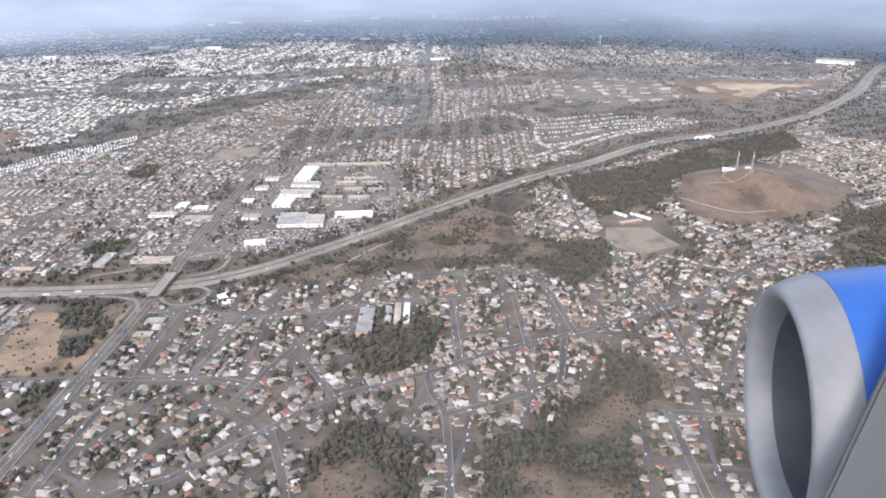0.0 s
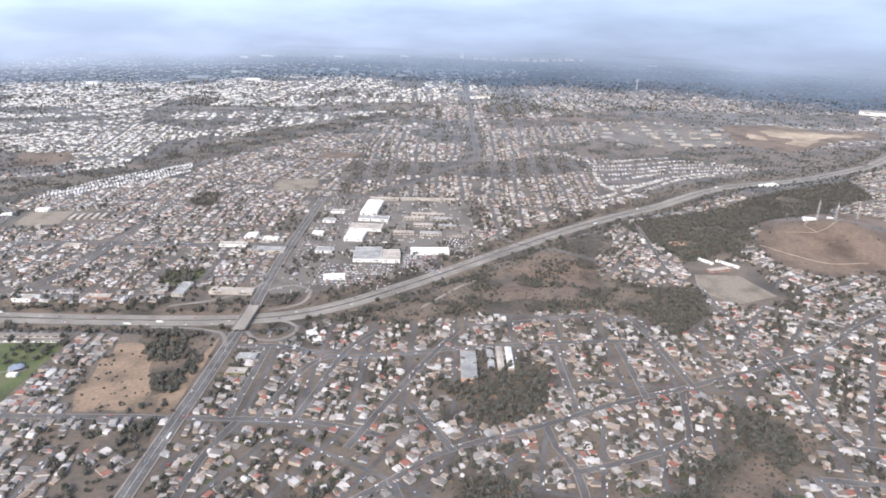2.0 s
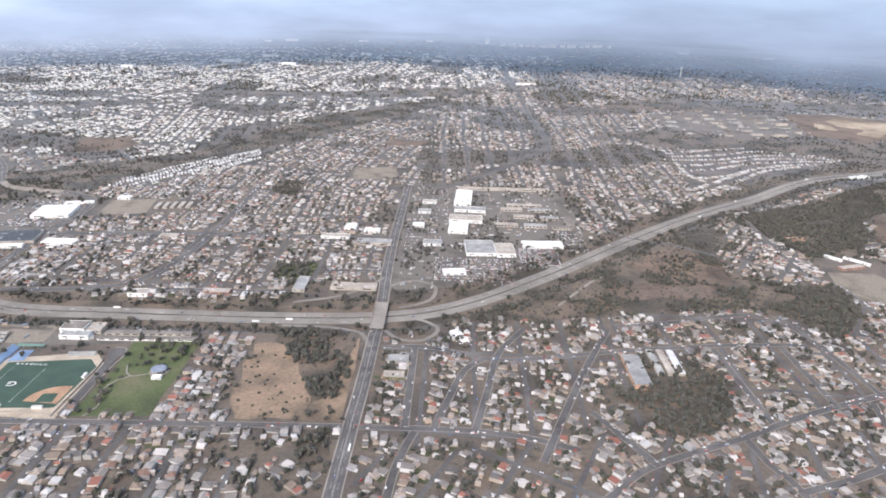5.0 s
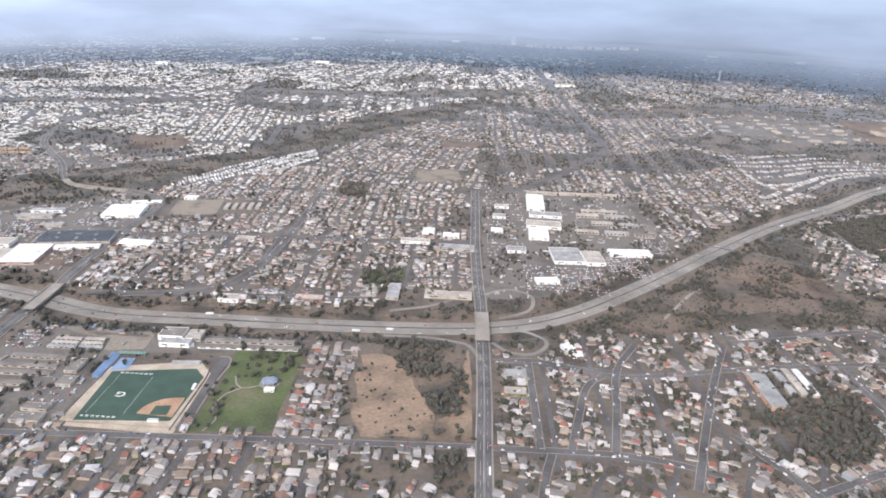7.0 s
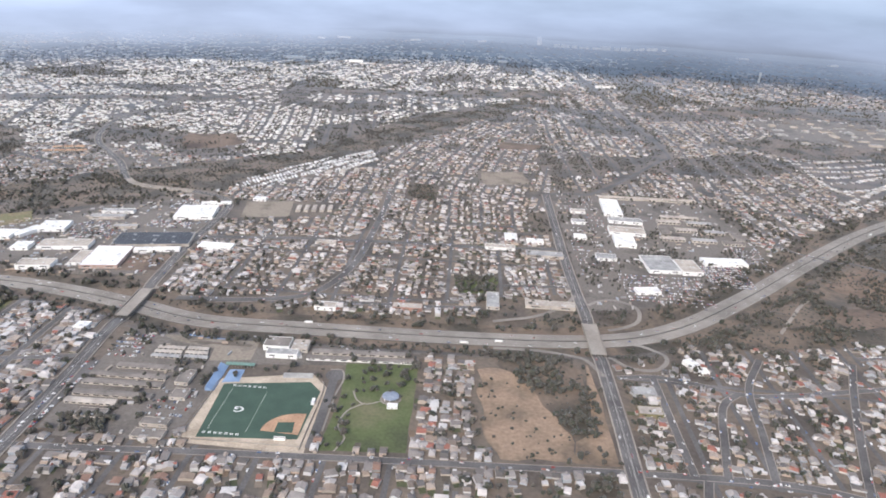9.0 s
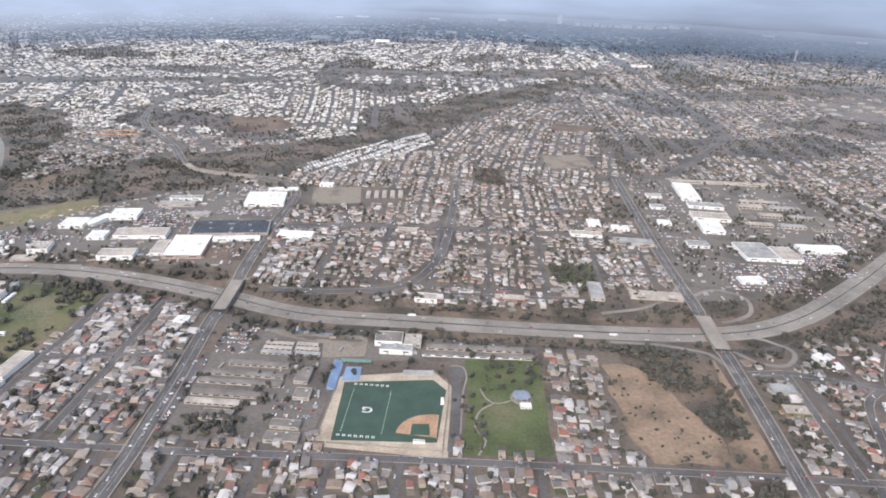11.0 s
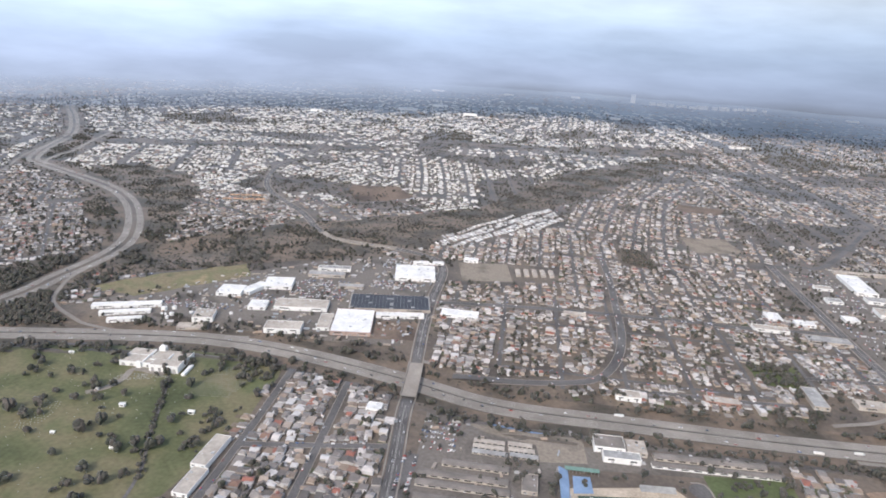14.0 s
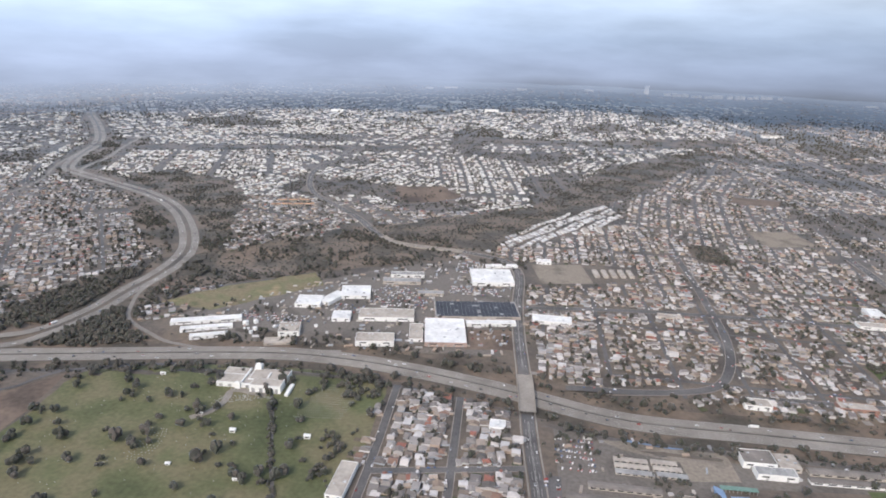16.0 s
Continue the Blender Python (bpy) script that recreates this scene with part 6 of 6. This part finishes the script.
# ---- cemetery ----
e = thing("mausoleum", "white mausoleum with grey flat roofs and a small tower", "mausoleum", -740, 477, 0, 3)
for name, x0, x1, y0, y1, h, rf in (("front_wing", -20, 2, -9, 2, 3.0, ROOFTAN), ("main_hall", 2, 21, -13, -4, 4.6, ROOFTAN), ("rear_hall", -2, 21, -4, 10, 3.4, ROOFTAN), ("west_court", -20, -2, 2, 11, 2.6, ROOFTAN)):
    p = part(name, box(x0, x1, y0, y1, -0.5, h), WHITE, e, "white rendered wall")
    r = part("roof", box(x0 + 0.4, x1 - 0.4, y0 + 0.4, y1 - 0.4, h, h + 0.15), rf, p, "flat grey roof")
    part("parapet", box(x0 - 0.1, x1 + 0.1, y0 - 0.1, y0 + 0.35, h, h + 0.5), WHITE, p)
    part("parapet", box(x1 - 0.35, x1 + 0.1, y0 + 0.35, y1 + 0.1, h, h + 0.5), WHITE, p)
    # Grey panels give the shade of arched niches by colour; no recess is cut.
    for k in range(4):
        part("niche", box(x0 + (x1 - x0) * (k + 0.3) / 4, x0 + (x1 - x0) * (k + 0.7) / 4, y0 - 0.06, y0, 0.3, h * 0.7), ROOFGREY, p, "flat grey panel painted as a shaded niche")
part("tower", join(box(-2.2, 2.2, 8, 12, 0, 6.2, 0.2), tube(2.0, 0.4, 6.2, 7.4, 8, 0, 10)), WHITE, e, "short white tower")
part("entrance", join(box(-8.2, -4.8, -10.6, -8.8, -0.2, 4.2, 0.2), tube(1.2, 0.2, 4.2, 5.2, 8, -6.5, -9.7)), WHITE, e, "white entrance porch")
part("gallery", join(box(-5, -4, -8.8, 9, 2.9, 4.0), box(9, 10, -2, 5, 3.4, 4.2)), WHITE, e, "raised white roof gallery")
part("annex", box(24, 26.5, -15, -2, -0.5, 1.6, 0.1), WHITE, e, "low white annex wall")
road("cemetery_drive", smooth([(-758, 432), (-750, 440), (-747, 452), (-748, 464), (-738, 464), (-726, 462)], 4), 2.2, CONCRETE, "pale forecourt drive in the cemetery", "drive", 0.3)
road("cemetery_road", smooth([(-723, 463), (-713, 440), (-700, 405), (-686, 372), (-680, 340)], 5), 0.9, STREET, "narrow cemetery road through the grass", "drive", 0.3)
road("cemetery_road", smooth([(-940, 405), (-880, 438), (-870, 452), (-857, 469), (-832, 482), (-800, 492)], 5), 1.4, STREET, "narrow road along the cemetery edge", "drive", 0.3)
for x, y, w, d, h in ((-729, 424, 3.0, 2.4, 1.8), (-688, 426, 3.4, 2.2, 1.9), (-798, 474, 3.2, 1.4, 1.2), (-710, 387, 3.0, 2.0, 1.2), (-754, 437, 2.4, 2.0, 1.4), (-748, 392, 2.2, 1.6, 1.0)):
    gabled("family_tomb", "small white family tomb on the grass", x, y, w, d, h, 0.5, 5, WHITE, WHITE, "tomb", "white tombs", 1)
hr = np.random.default_rng(8)
hx, hy = [], []
for r in range(16):
    for c in range(22):
        hx.append(-702 + c * 1.25 + r * 0.35), hy.append(444 + r * 2.4 + c * 0.15)
for k in range(260):
    a = hr.uniform(0, 1)
    hx.append(-752 + 34 * a + hr.normal(0, 1)), hy.append(452 + 12 * a + hr.uniform(-4, 4))
for k in range(160):
    hx.append(hr.uniform(-830, -690)), hy.append(hr.uniform(345, 485))
for r in range(5):
    for c in range(14):
        hx.append(-778 + 9 * math.cos(c * 0.13 - 0.8) + r * 2.0), hy.append(392 + c * 2.1)
hx, hy = np.array(hx), np.array(hy)
m = within("cemetery", hx, hy) & (hr.random(len(hx)) > 0.15) & ~((np.abs(hx + 740) < 30) & (np.abs(hy - 477) < 16))
hx, hy = hx[m], hy[m]
v, f = slabs(hx, hy, np.full(len(hx), 8.0), np.full(len(hx), 0.42), np.full(len(hx), 0.2), np.full(len(hx), 0.2), 0.25)
tagged(new("headstones", np_mesh("headstones", v, [f], [material("headstone_marble", [(0.26, 0.26, 0.24), (0.42, 0.42, 0.40), (0.33, 0.32, 0.30)], by="island", amount=0.1)])), "pale headstones in curved rows on the grass", "headstones", kind="stuff")
flat_building("warehouse", "long narrow pale warehouse with white walls beside the cemetery", -659.5, 394, 8.5, 26, 2.8, -2, ROOFTAN, WHITE, 3, 2, "warehouse")
flat_building("warehouse", "lower end of the pale warehouse beside the cemetery", -658, 370, 8.0, 20, 2.2, -2, ROOFTAN, WHITE, 2, 2, "warehouse")
k = np.arange(70)
sow("hedge_trees", np.column_stack([np.interp(k / 69, [0, 0.4, 1], [-720, -709, -684]) + hr.uniform(-2, 2, 70), np.interp(k / 69, [0, 0.4, 1], [458, 428, 368]) + hr.uniform(-1, 1, 70), hr.uniform(0.4, 0.9, 70)]), [mould(k + 40, 1.9, 3.0, 5, True) for k in range(3)], "dark trees lining the cemetery road")

# ---- hill with masts ----
def mast(x, y, h, label):
    e = thing("radio_mast", label, "mast", x, y, float(height(x, y)), 0, "radio masts")
    for sx, sy in ((-1, -1), (1, -1), (1, 1), (-1, 1)):
        leg = tube(0.22, 0.14, -0.5, h, 6)
        for q in leg.verts:
            k = 1 - 0.75 * max(0, q.co.z) / h
            q.co.x += sx * h * 0.05 * k
            q.co.y += sy * h * 0.05 * k
        part("leg", leg, METAL, e)
    for n in range(1, 7):
        z = h * n / 7
        k = h * 0.05 * (1 - 0.75 * z / h)
        part("brace", join(box(-k, k, -k - 0.08, -k + 0.08, z, z + 0.18), box(-k, k, k - 0.08, k + 0.08, z, z + 0.18), box(-k - 0.08, -k + 0.08, -k, k, z + 0.2, z + 0.38), box(k - 0.08, k + 0.08, -k, k, z + 0.2, z + 0.38)), METAL, e)
    part("dish", tube(1.0, 1.0, h * 0.8, h * 0.8 + 0.6, 10, 0, -h * 0.02 - 0.6), WHITE, e, "white dish")


mast(352, 716, 24, "tall white lattice radio mast on the bare hill")
mast(348, 745, 22, "tall slender radio mast beside a white building")
mast(430, 800, 20, "pale lattice radio mast on the far slope")
flat_building("transmitter_hut", "white transmitter building on the hill top", 336, 738, 14, 8, 2.4, -15, ROOFWHITE, WHITE, 2, 2, "transmitter building")
flat_building("transmitter_hut", "small white hut on the hill", 356, 733, 6, 4, 1.8, -15, ROOFWHITE, WHITE, 0, 1, "transmitter building")
for pts in ([(325, 701), (340, 706), (359, 722), (385, 745), (416, 784)], [(300, 716), (325, 701), (322, 720), (334, 734)], [(262, 690), (285, 660), (310, 640), (350, 640)]):
    v, f = ribbon(smooth(pts, 5), 0.9, 0.75)
    structure("hill_track", np_mesh("hill_track", v, [f], [SAND]), "pale dirt track over the bare hill", "track")
e = thing("water_tower", "white water tower on a stem far off", "water tower", 477, 2061, float(height(477, 2061)))
part("stem", tube(2.6, 2.0, -1, 22, 12), WHITE, e)
part("bowl", join(tube(2.2, 3.8, 18, 20, 16), tube(3.8, 3.8, 20, 27, 16), tube(3.8, 0.6, 27, 29, 16)), WHITE, e, "white bowl")

# ---- viaduct over the canyon ----
run = AVENUE_2[(AVENUE_2[:, 0] < -640) & (AVENUE_2[:, 0] > -735) & (AVENUE_2[:, 1] < 810)]
mid = run.mean(0)
e = thing("viaduct", "pale concrete road viaduct over the scrub canyon", "viaduct", mid[0], mid[1], 0)
v, f = ribbon(run, 4.2, 0, 0, 1.0, 0.8)
o = new("deck", np_mesh("deck", v - (mid[0], mid[1], 0), [f], [CONCRETE]))
o.parent = e
for s in (-4.2, 4.2):
    v, f = ribbon(run, 0.25, 0, s, 1.3, 1.6)
    o = new("parapet", np_mesh("parapet", v - (mid[0], mid[1], 0), [f], [CONCRETE]))
    o.parent = e
for k in (0.2, 0.4, 0.6, 0.8):
    p = run[int(k * len(run))] - mid
    part("pier", tube(1.0, 0.8, -9, 0.2, 8, p[0], p[1]), CONCRETE, e)

# ---- trailer parks ----
def trailer_park(name, turn, rows, pitch, gap, group):
    p = np.array(AREAS[name])
    mid = p.mean(0)
    c, s = math.cos(radians(turn)), math.sin(radians(turn))
    base, count = None, 0
    for r in range(-rows, rows):
        for k in range(-60, 60):
            u, w = k * gap + (r % 2) * 1.0 + lot_rng.uniform(-0.5, 0.5), r * pitch + (1.2 if r % 2 else -1.2) + 1.6 * math.sin(k * 0.35 + r)
            x, y = mid[0] + c * u - s * w, mid[1] + s * u + c * w
            if not within(name, np.array([x]), np.array([y]))[0] or lot_rng.random() < 0.08 or count >= 250:
                continue
            m = pose(x, y, float(height(x, y)), 0, 0, turn + 62 + lot_rng.uniform(-9, 9)) @ Matrix.Diagonal((lot_rng.uniform(0.8, 1.1), lot_rng.uniform(0.85, 1.2), 1, 1))
            if base is None:
                base = thing("mobile_home", "white mobile home in close rows", "mobile home", group=group)
                part("body", box(-3.0, 3.0, -1.15, 1.15, -0.4, 1.15), WALL_EACH, base)
                part("roof", roof_mesh(6.0, 2.3, 1.15, 0.35, 0), TRAILER_EACH, base, "white metal roof")
                base.matrix_basis = m
            else:
                repeat(base, m)
            count += 1


TRAILER_EACH = material("white_metal_roof", [(0.66, 0.66, 0.65), (0.5, 0.5, 0.49), (0.78, 0.78, 0.77), (0.42, 0.41, 0.40), (0.72, 0.72, 0.71)], by="object", amount=0.1, steps=True, rough=0.5)
trailer_park("trailers_north", 59, 14, 8.6, 4.9, "mobile homes by the canyon")
hx, hy, ht = [], [], []
for curve in ([(146, 1062), (195, 1084), (247, 1105), (295, 1121)], [(145, 1040), (220, 1062), (300, 1098), (360, 1092), (400, 1076)], [(145, 1021), (222, 1036), (306, 1075), (363, 1076), (416, 1058)], [(141, 985), (190, 1000), (232, 1022), (300, 1052), (360, 1056)],
              [(137, 955), (187, 972), (231, 1001), (272, 1022), (350, 1041), (408, 1050)], [(150, 920), (190, 935), (230, 965), (280, 1000), (350, 1026)], [(111, 840), (149, 865), (199, 910), (256, 969), (308, 997), (362, 1023)], [(120, 858), (150, 888), (195, 930), (245, 978)], [(143, 1020), (141, 975), (140, 936), (152, 906)]):
    line = smooth(curve, 5.2)
    d = np.gradient(line, axis=0)
    keep = hr.random(len(line)) > 0.2
    hx.append((line[:, 0] + hr.uniform(-0.7, 0.7, len(line)))[keep]), hy.append((line[:, 1] + hr.uniform(-1.5, 1.5, len(line)))[keep])
    ht.append((np.degrees(np.arctan2(d[:, 1], d[:, 0])) + 68 + hr.normal(0, 6, len(line)))[keep])
hx, hy, ht = np.concatenate(hx), np.concatenate(hy), np.concatenate(ht)
k = len(hx)
v, polys, idx = house_arrays(hx, hy, ht, hr.uniform(5.5, 8.0, k), hr.uniform(2.2, 3.0, k), np.full(k, 1.3), np.full(k, 0.4), np.zeros(k))
tagged(new("mobile_homes", np_mesh("mobile_homes", v, polys, [WALL_MANY, TRAILER], idx)), "white mobile homes in curved rows", "mobile homes", kind="stuff")

# ---- cars ----
def make_car(long, wide, tall, label):
    e = thing("car", label, "car", group="cars on the roads")
    part("body", box(-long / 2, long / 2, -wide / 2, wide / 2, 0.1, tall * 0.6, 0.06), CARPAINT, e)
    cab = box(-long * 0.3, long * 0.22, -wide * 0.44, wide * 0.44, tall * 0.6, tall, 0.05)
    for q in cab.verts:
        if q.co.z > tall * 0.8:
            q.co.x *= 0.75
    part("cabin", cab, GLASS, e, "dark glass cabin")
    part("roof_panel", box(-long * 0.2, long * 0.14, -wide * 0.38, wide * 0.38, tall, tall + 0.03), CARPAINT, e)
    first = None
    for x in (-0.32, 0.32):
        for y in (-0.46, 0.46):
            if first is None:
                w = tube(0.13, 0.13, -0.06, 0.06, 8)
                first = part("wheel", w, RUBBER, e)
                first.matrix_basis = pose(x * long, y * wide, 0.13, 90)
            else:
                again(first, e, pose(x * long, y * wide, 0.13, 90))
    return e


def make_truck(label):
    e = thing("truck", label, "truck", group="trucks on the roads")
    part("box_body", box(-3.2, 1.6, -0.52, 0.52, 0.35, 1.65, 0.03), WHITE, e, "white box body")
    part("cab", box(1.7, 2.6, -0.5, 0.5, 0.2, 1.3, 0.08), CARPAINT, e)
    part("windscreen", box(2.56, 2.63, -0.4, 0.4, 0.75, 1.15), GLASS, e)
    for x in (-2.6, -2.1, 1.9):
        for y in (-0.45, 0.45):
            w = part("wheel", tube(0.2, 0.2, -0.08, 0.08, 8), RUBBER, e)
            w.matrix_basis = pose(x, y, 0.2, 90)
    return e


CARKINDS = [make_car(1.9, 0.78, 0.6, "small saloon car on the road"), make_car(2.0, 0.82, 0.74, "tall family car on the road"), make_car(2.3, 0.86, 0.8, "large pickup or van on the road"), make_truck("white box truck on the road")]
used = set()


def place_vehicle(x, y, z, turn):
    k = lot_rng.choice((0, 0, 0, 1, 1, 2, 2, 3)) if lot_rng.random() < 0.2 else lot_rng.choice((0, 1, 2))
    m = pose(x, y, z, 0, 0, turn)
    if k not in used:
        used.add(k)
        CARKINDS[k].matrix_basis = m
    else:
        repeat(CARKINDS[k], m)


def traffic(line, lanes_at, lo, hi, every, lift):
    step = np.linalg.norm(np.diff(line, axis=0), axis=1)
    along = np.concatenate([[0], np.cumsum(step)])
    at = 5.0
    while at < along[-1] - 5:
        x, y = np.interp(at, along, line[:, 0]), np.interp(at, along, line[:, 1])
        dx, dy = np.interp(at + 1, along, line[:, 0]) - x, np.interp(at + 1, along, line[:, 1]) - y
        s = lot_rng.choice(lanes_at)
        x, y = x - dy * s, y + dx * s
        if lo < x < hi and y < 1150:
            place_vehicle(x, y, float(height(x, y)) + lift, math.degrees(math.atan2(dy, dx)) + (180 if s > 0 else 0))
        at += lot_rng.uniform(0.4, 1.6) * every


traffic(FREEWAY, (-7.4, -5.6, -3.8, -2, 2, 3.8, 5.6, 7.4), -950, 420, 10.0, 0.36)
traffic(FREEWAY_2, (-8, -6, -4, 4, 6, 8), -1200, -800, 11.0, 0.33)
traffic(AVENUE_1, (-2.9, -1.1, 1.1, 2.9), -300, -200, 24.0, 0.62)
traffic(AVENUE_2, (-2.6, -1.0, 1.0, 2.6), -700, -500, 24.0, 0.62)
for line in STREETS[:3]:
    traffic(line, (-1.0, 1.0), -700, 400, 34.0, 0.3)

# cars standing in the car parks
cx, cy, ct = [], [], []
for x0, x1, y0, y1, gap, row, turn, fill in ((-122, -84, 598, 636, 1.35, 4.6, 80, 0.85), (-200, -130, 556, 606, 1.5, 5.4, 85, 0.55), (-556, -536, 425, 452, 1.4, 5.0, 75, 0.6), (-561.5, -555, 352, 416, 6.0, 1.6, 20, 0.55), (-640, -596, 648, 664, 1.5, 4.5, 80, 0.6), (-640, -592, 700, 732, 1.6, 5.0, 80, 0.6), (-232, -200, 600, 690, 1.6, 8.0, 90, 0.35), (-228, -190, 700, 820, 1.6, 9.0, 90, 0.35),
        (-790, -735, 563, 576, 1.6, 4.0, 70, 0.5), (-725, -700, 590, 606, 1.6, 4.5, 80, 0.4), (-700, -655, 610, 655, 1.7, 5.0, 80, 0.5), (-612, -586, 548, 578, 3.5, 8.0, 70, 0.2), (-505, -482, 370, 400, 1.5, 6.0, 90, 0.4), (-80, -50, 640, 690, 1.5, 5.0, 70, 0.5)):
    X, Y = np.meshgrid(np.arange(x0, x1, gap), np.arange(y0, y1, row))
    m = hr.random(X.shape) < fill
    cx.append(X[m] + hr.uniform(-0.2, 0.2, m.sum())), cy.append(Y[m] + hr.uniform(-0.3, 0.3, m.sum())), ct.append(np.full(m.sum(), float(turn)) + hr.normal(0, 4, m.sum()))
cx, cy, ct = np.concatenate(cx), np.concatenate(cy), np.concatenate(ct)
v, f = parked(cx, cy, ct, len(cx))
tagged(new("cars_in_car_parks", np_mesh("cars_in_car_parks", v, [f], [CARPAINTS])), "rows of parked cars on the asphalt car parks", "cars", kind="stuff")

# stacked goods, containers and trailers in the yards
gx2, gy2 = [], []
for name, per in (("works", 0.012), ("shops", 0.006), ("school", 0.004), ("works_east", 0.002)):
    p = np.array(AREAS[name])
    x, y = scatter(p[:, 0].min(), p[:, 0].max(), p[:, 1].min(), p[:, 1].max(), per)
    m = within(name, x, y)
    gx2.append(x[m]), gy2.append(y[m])
gx2, gy2 = np.concatenate(gx2), np.concatenate(gy2)
k = len(gx2)
v, f = slabs(gx2, gy2, hr.choice([10.0, 12.0, 80.0, 100.0], k), hr.uniform(1.0, 5.5, k), hr.uniform(0.8, 2.0, k), np.full(k, 0.3), hr.uniform(0.3, 1.2, k)[:, None][:, 0].mean())
tagged(new("yard_goods", np_mesh("yard_goods", v, [f], [WALL_MANY])), "containers, trailers and stacked goods in the yards", "containers", kind="stuff")
yx, yy2 = [], []
for name, per in (("works", 0.010), ("shops", 0.03), ("trailers_north", 0.012), ("trailers_east", 0.006)):
    p = np.array(AREAS[name])
    x, y = scatter(p[:, 0].min(), p[:, 0].max(), p[:, 1].min(), p[:, 1].max(), per)
    m = within(name, x, y)
    m &= np.array([noise.noise((a * 0.03, b * 0.03, 9.0)) for a, b in zip(x, y)]) > rng.uniform(-0.1, 0.4, len(x))
    yx.append(x[m]), yy2.append(y[m])
yx, yy2 = np.concatenate(yx), np.concatenate(yy2)
sow("yard_trees", np.column_stack([yx, yy2, hr.uniform(0.5, 1.0, len(yx))]), [mould(k + 80, 1.8, 3.6, 4, True) for k in range(3)], "dark trees round the yards and car parks")

# ---- the aircraft's engine ----
COWL = material("blue_cowl_paint", [(0.035, 0.115, 0.40), (0.04, 0.13, 0.44)], rough=0.35, spec=0.4, amount=0.05, grain=20, stain=3)
LIP = material("grey_lip_paint", [(0.21, 0.215, 0.235), (0.25, 0.255, 0.275)], rough=0.45, spec=0.5, amount=0.08, grain=30, stain=4)
FAIRING = material("grey_fairing_paint", [(0.085, 0.09, 0.10), (0.10, 0.105, 0.115)], rough=0.5, amount=0.05, grain=20, stain=2)
DUCT = material("dark_duct", [(0.09, 0.094, 0.105), (0.12, 0.124, 0.135)], rough=0.5, amount=0.1, grain=20, stain=3)


def turned(profile, sides=64):
    """A skin turned about the x axis from (x, radius) pairs."""
    bm = bmesh.new()
    rows = [[bm.verts.new((x, r * math.cos(2 * math.pi * k / sides), r * math.sin(2 * math.pi * k / sides))) for k in range(sides)] for x, r in profile]
    for a, b in zip(rows[:-1], rows[1:]):
        for k in range(sides):
            q = bm.faces.new((a[k], b[k], b[(k + 1) % sides], a[(k + 1) % sides]))
            q.smooth = True
    return bm


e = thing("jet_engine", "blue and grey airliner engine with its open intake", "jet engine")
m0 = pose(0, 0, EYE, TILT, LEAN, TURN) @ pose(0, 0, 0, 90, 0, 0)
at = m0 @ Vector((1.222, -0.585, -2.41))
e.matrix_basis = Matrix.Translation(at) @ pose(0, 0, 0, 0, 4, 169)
part("intake_lip", turned([(-0.10, 0.372), (-0.06, 0.38), (-0.02, 0.40), (0.0, 0.425), (-0.01, 0.446), (-0.045, 0.468), (-0.085, 0.485), (-0.13, 0.497)]), LIP, e, "pale grey intake lip")
part("cowl", turned([(-0.13, 0.4985), (-0.30, 0.522), (-0.55, 0.545), (-0.9, 0.55), (-1.3, 0.52), (-1.7, 0.45), (-1.7, 0.42)]), COWL, e, "glossy blue engine cowl")
part("duct", turned([(-0.10, 0.371), (-0.25, 0.37), (-0.5, 0.38)]), DUCT, e, "dark intake duct")
part("fan_disc", turned([(-0.49, 0.378), (-0.5, 0.1), (-0.5, 0.01)]), DUCT, e)
part("spinner", turned([(-0.32, 0.004), (-0.38, 0.05), (-0.48, 0.10)]), LIP, e)
for k in range(22):
    blade = box(-0.03, 0.0, -0.02, 0.02, 0.09, 0.37)
    bmesh.ops.rotate(blade, matrix=Matrix.Rotation(radians(30), 3, "Z"), verts=blade.verts)
    bmesh.ops.rotate(blade, matrix=Matrix.Rotation(k * 2 * math.pi / 22, 3, "X"), verts=blade.verts)
    bmesh.ops.translate(blade, vec=(-0.45, 0, 0), verts=blade.verts)
    part("fan_blade", blade, METAL, e)
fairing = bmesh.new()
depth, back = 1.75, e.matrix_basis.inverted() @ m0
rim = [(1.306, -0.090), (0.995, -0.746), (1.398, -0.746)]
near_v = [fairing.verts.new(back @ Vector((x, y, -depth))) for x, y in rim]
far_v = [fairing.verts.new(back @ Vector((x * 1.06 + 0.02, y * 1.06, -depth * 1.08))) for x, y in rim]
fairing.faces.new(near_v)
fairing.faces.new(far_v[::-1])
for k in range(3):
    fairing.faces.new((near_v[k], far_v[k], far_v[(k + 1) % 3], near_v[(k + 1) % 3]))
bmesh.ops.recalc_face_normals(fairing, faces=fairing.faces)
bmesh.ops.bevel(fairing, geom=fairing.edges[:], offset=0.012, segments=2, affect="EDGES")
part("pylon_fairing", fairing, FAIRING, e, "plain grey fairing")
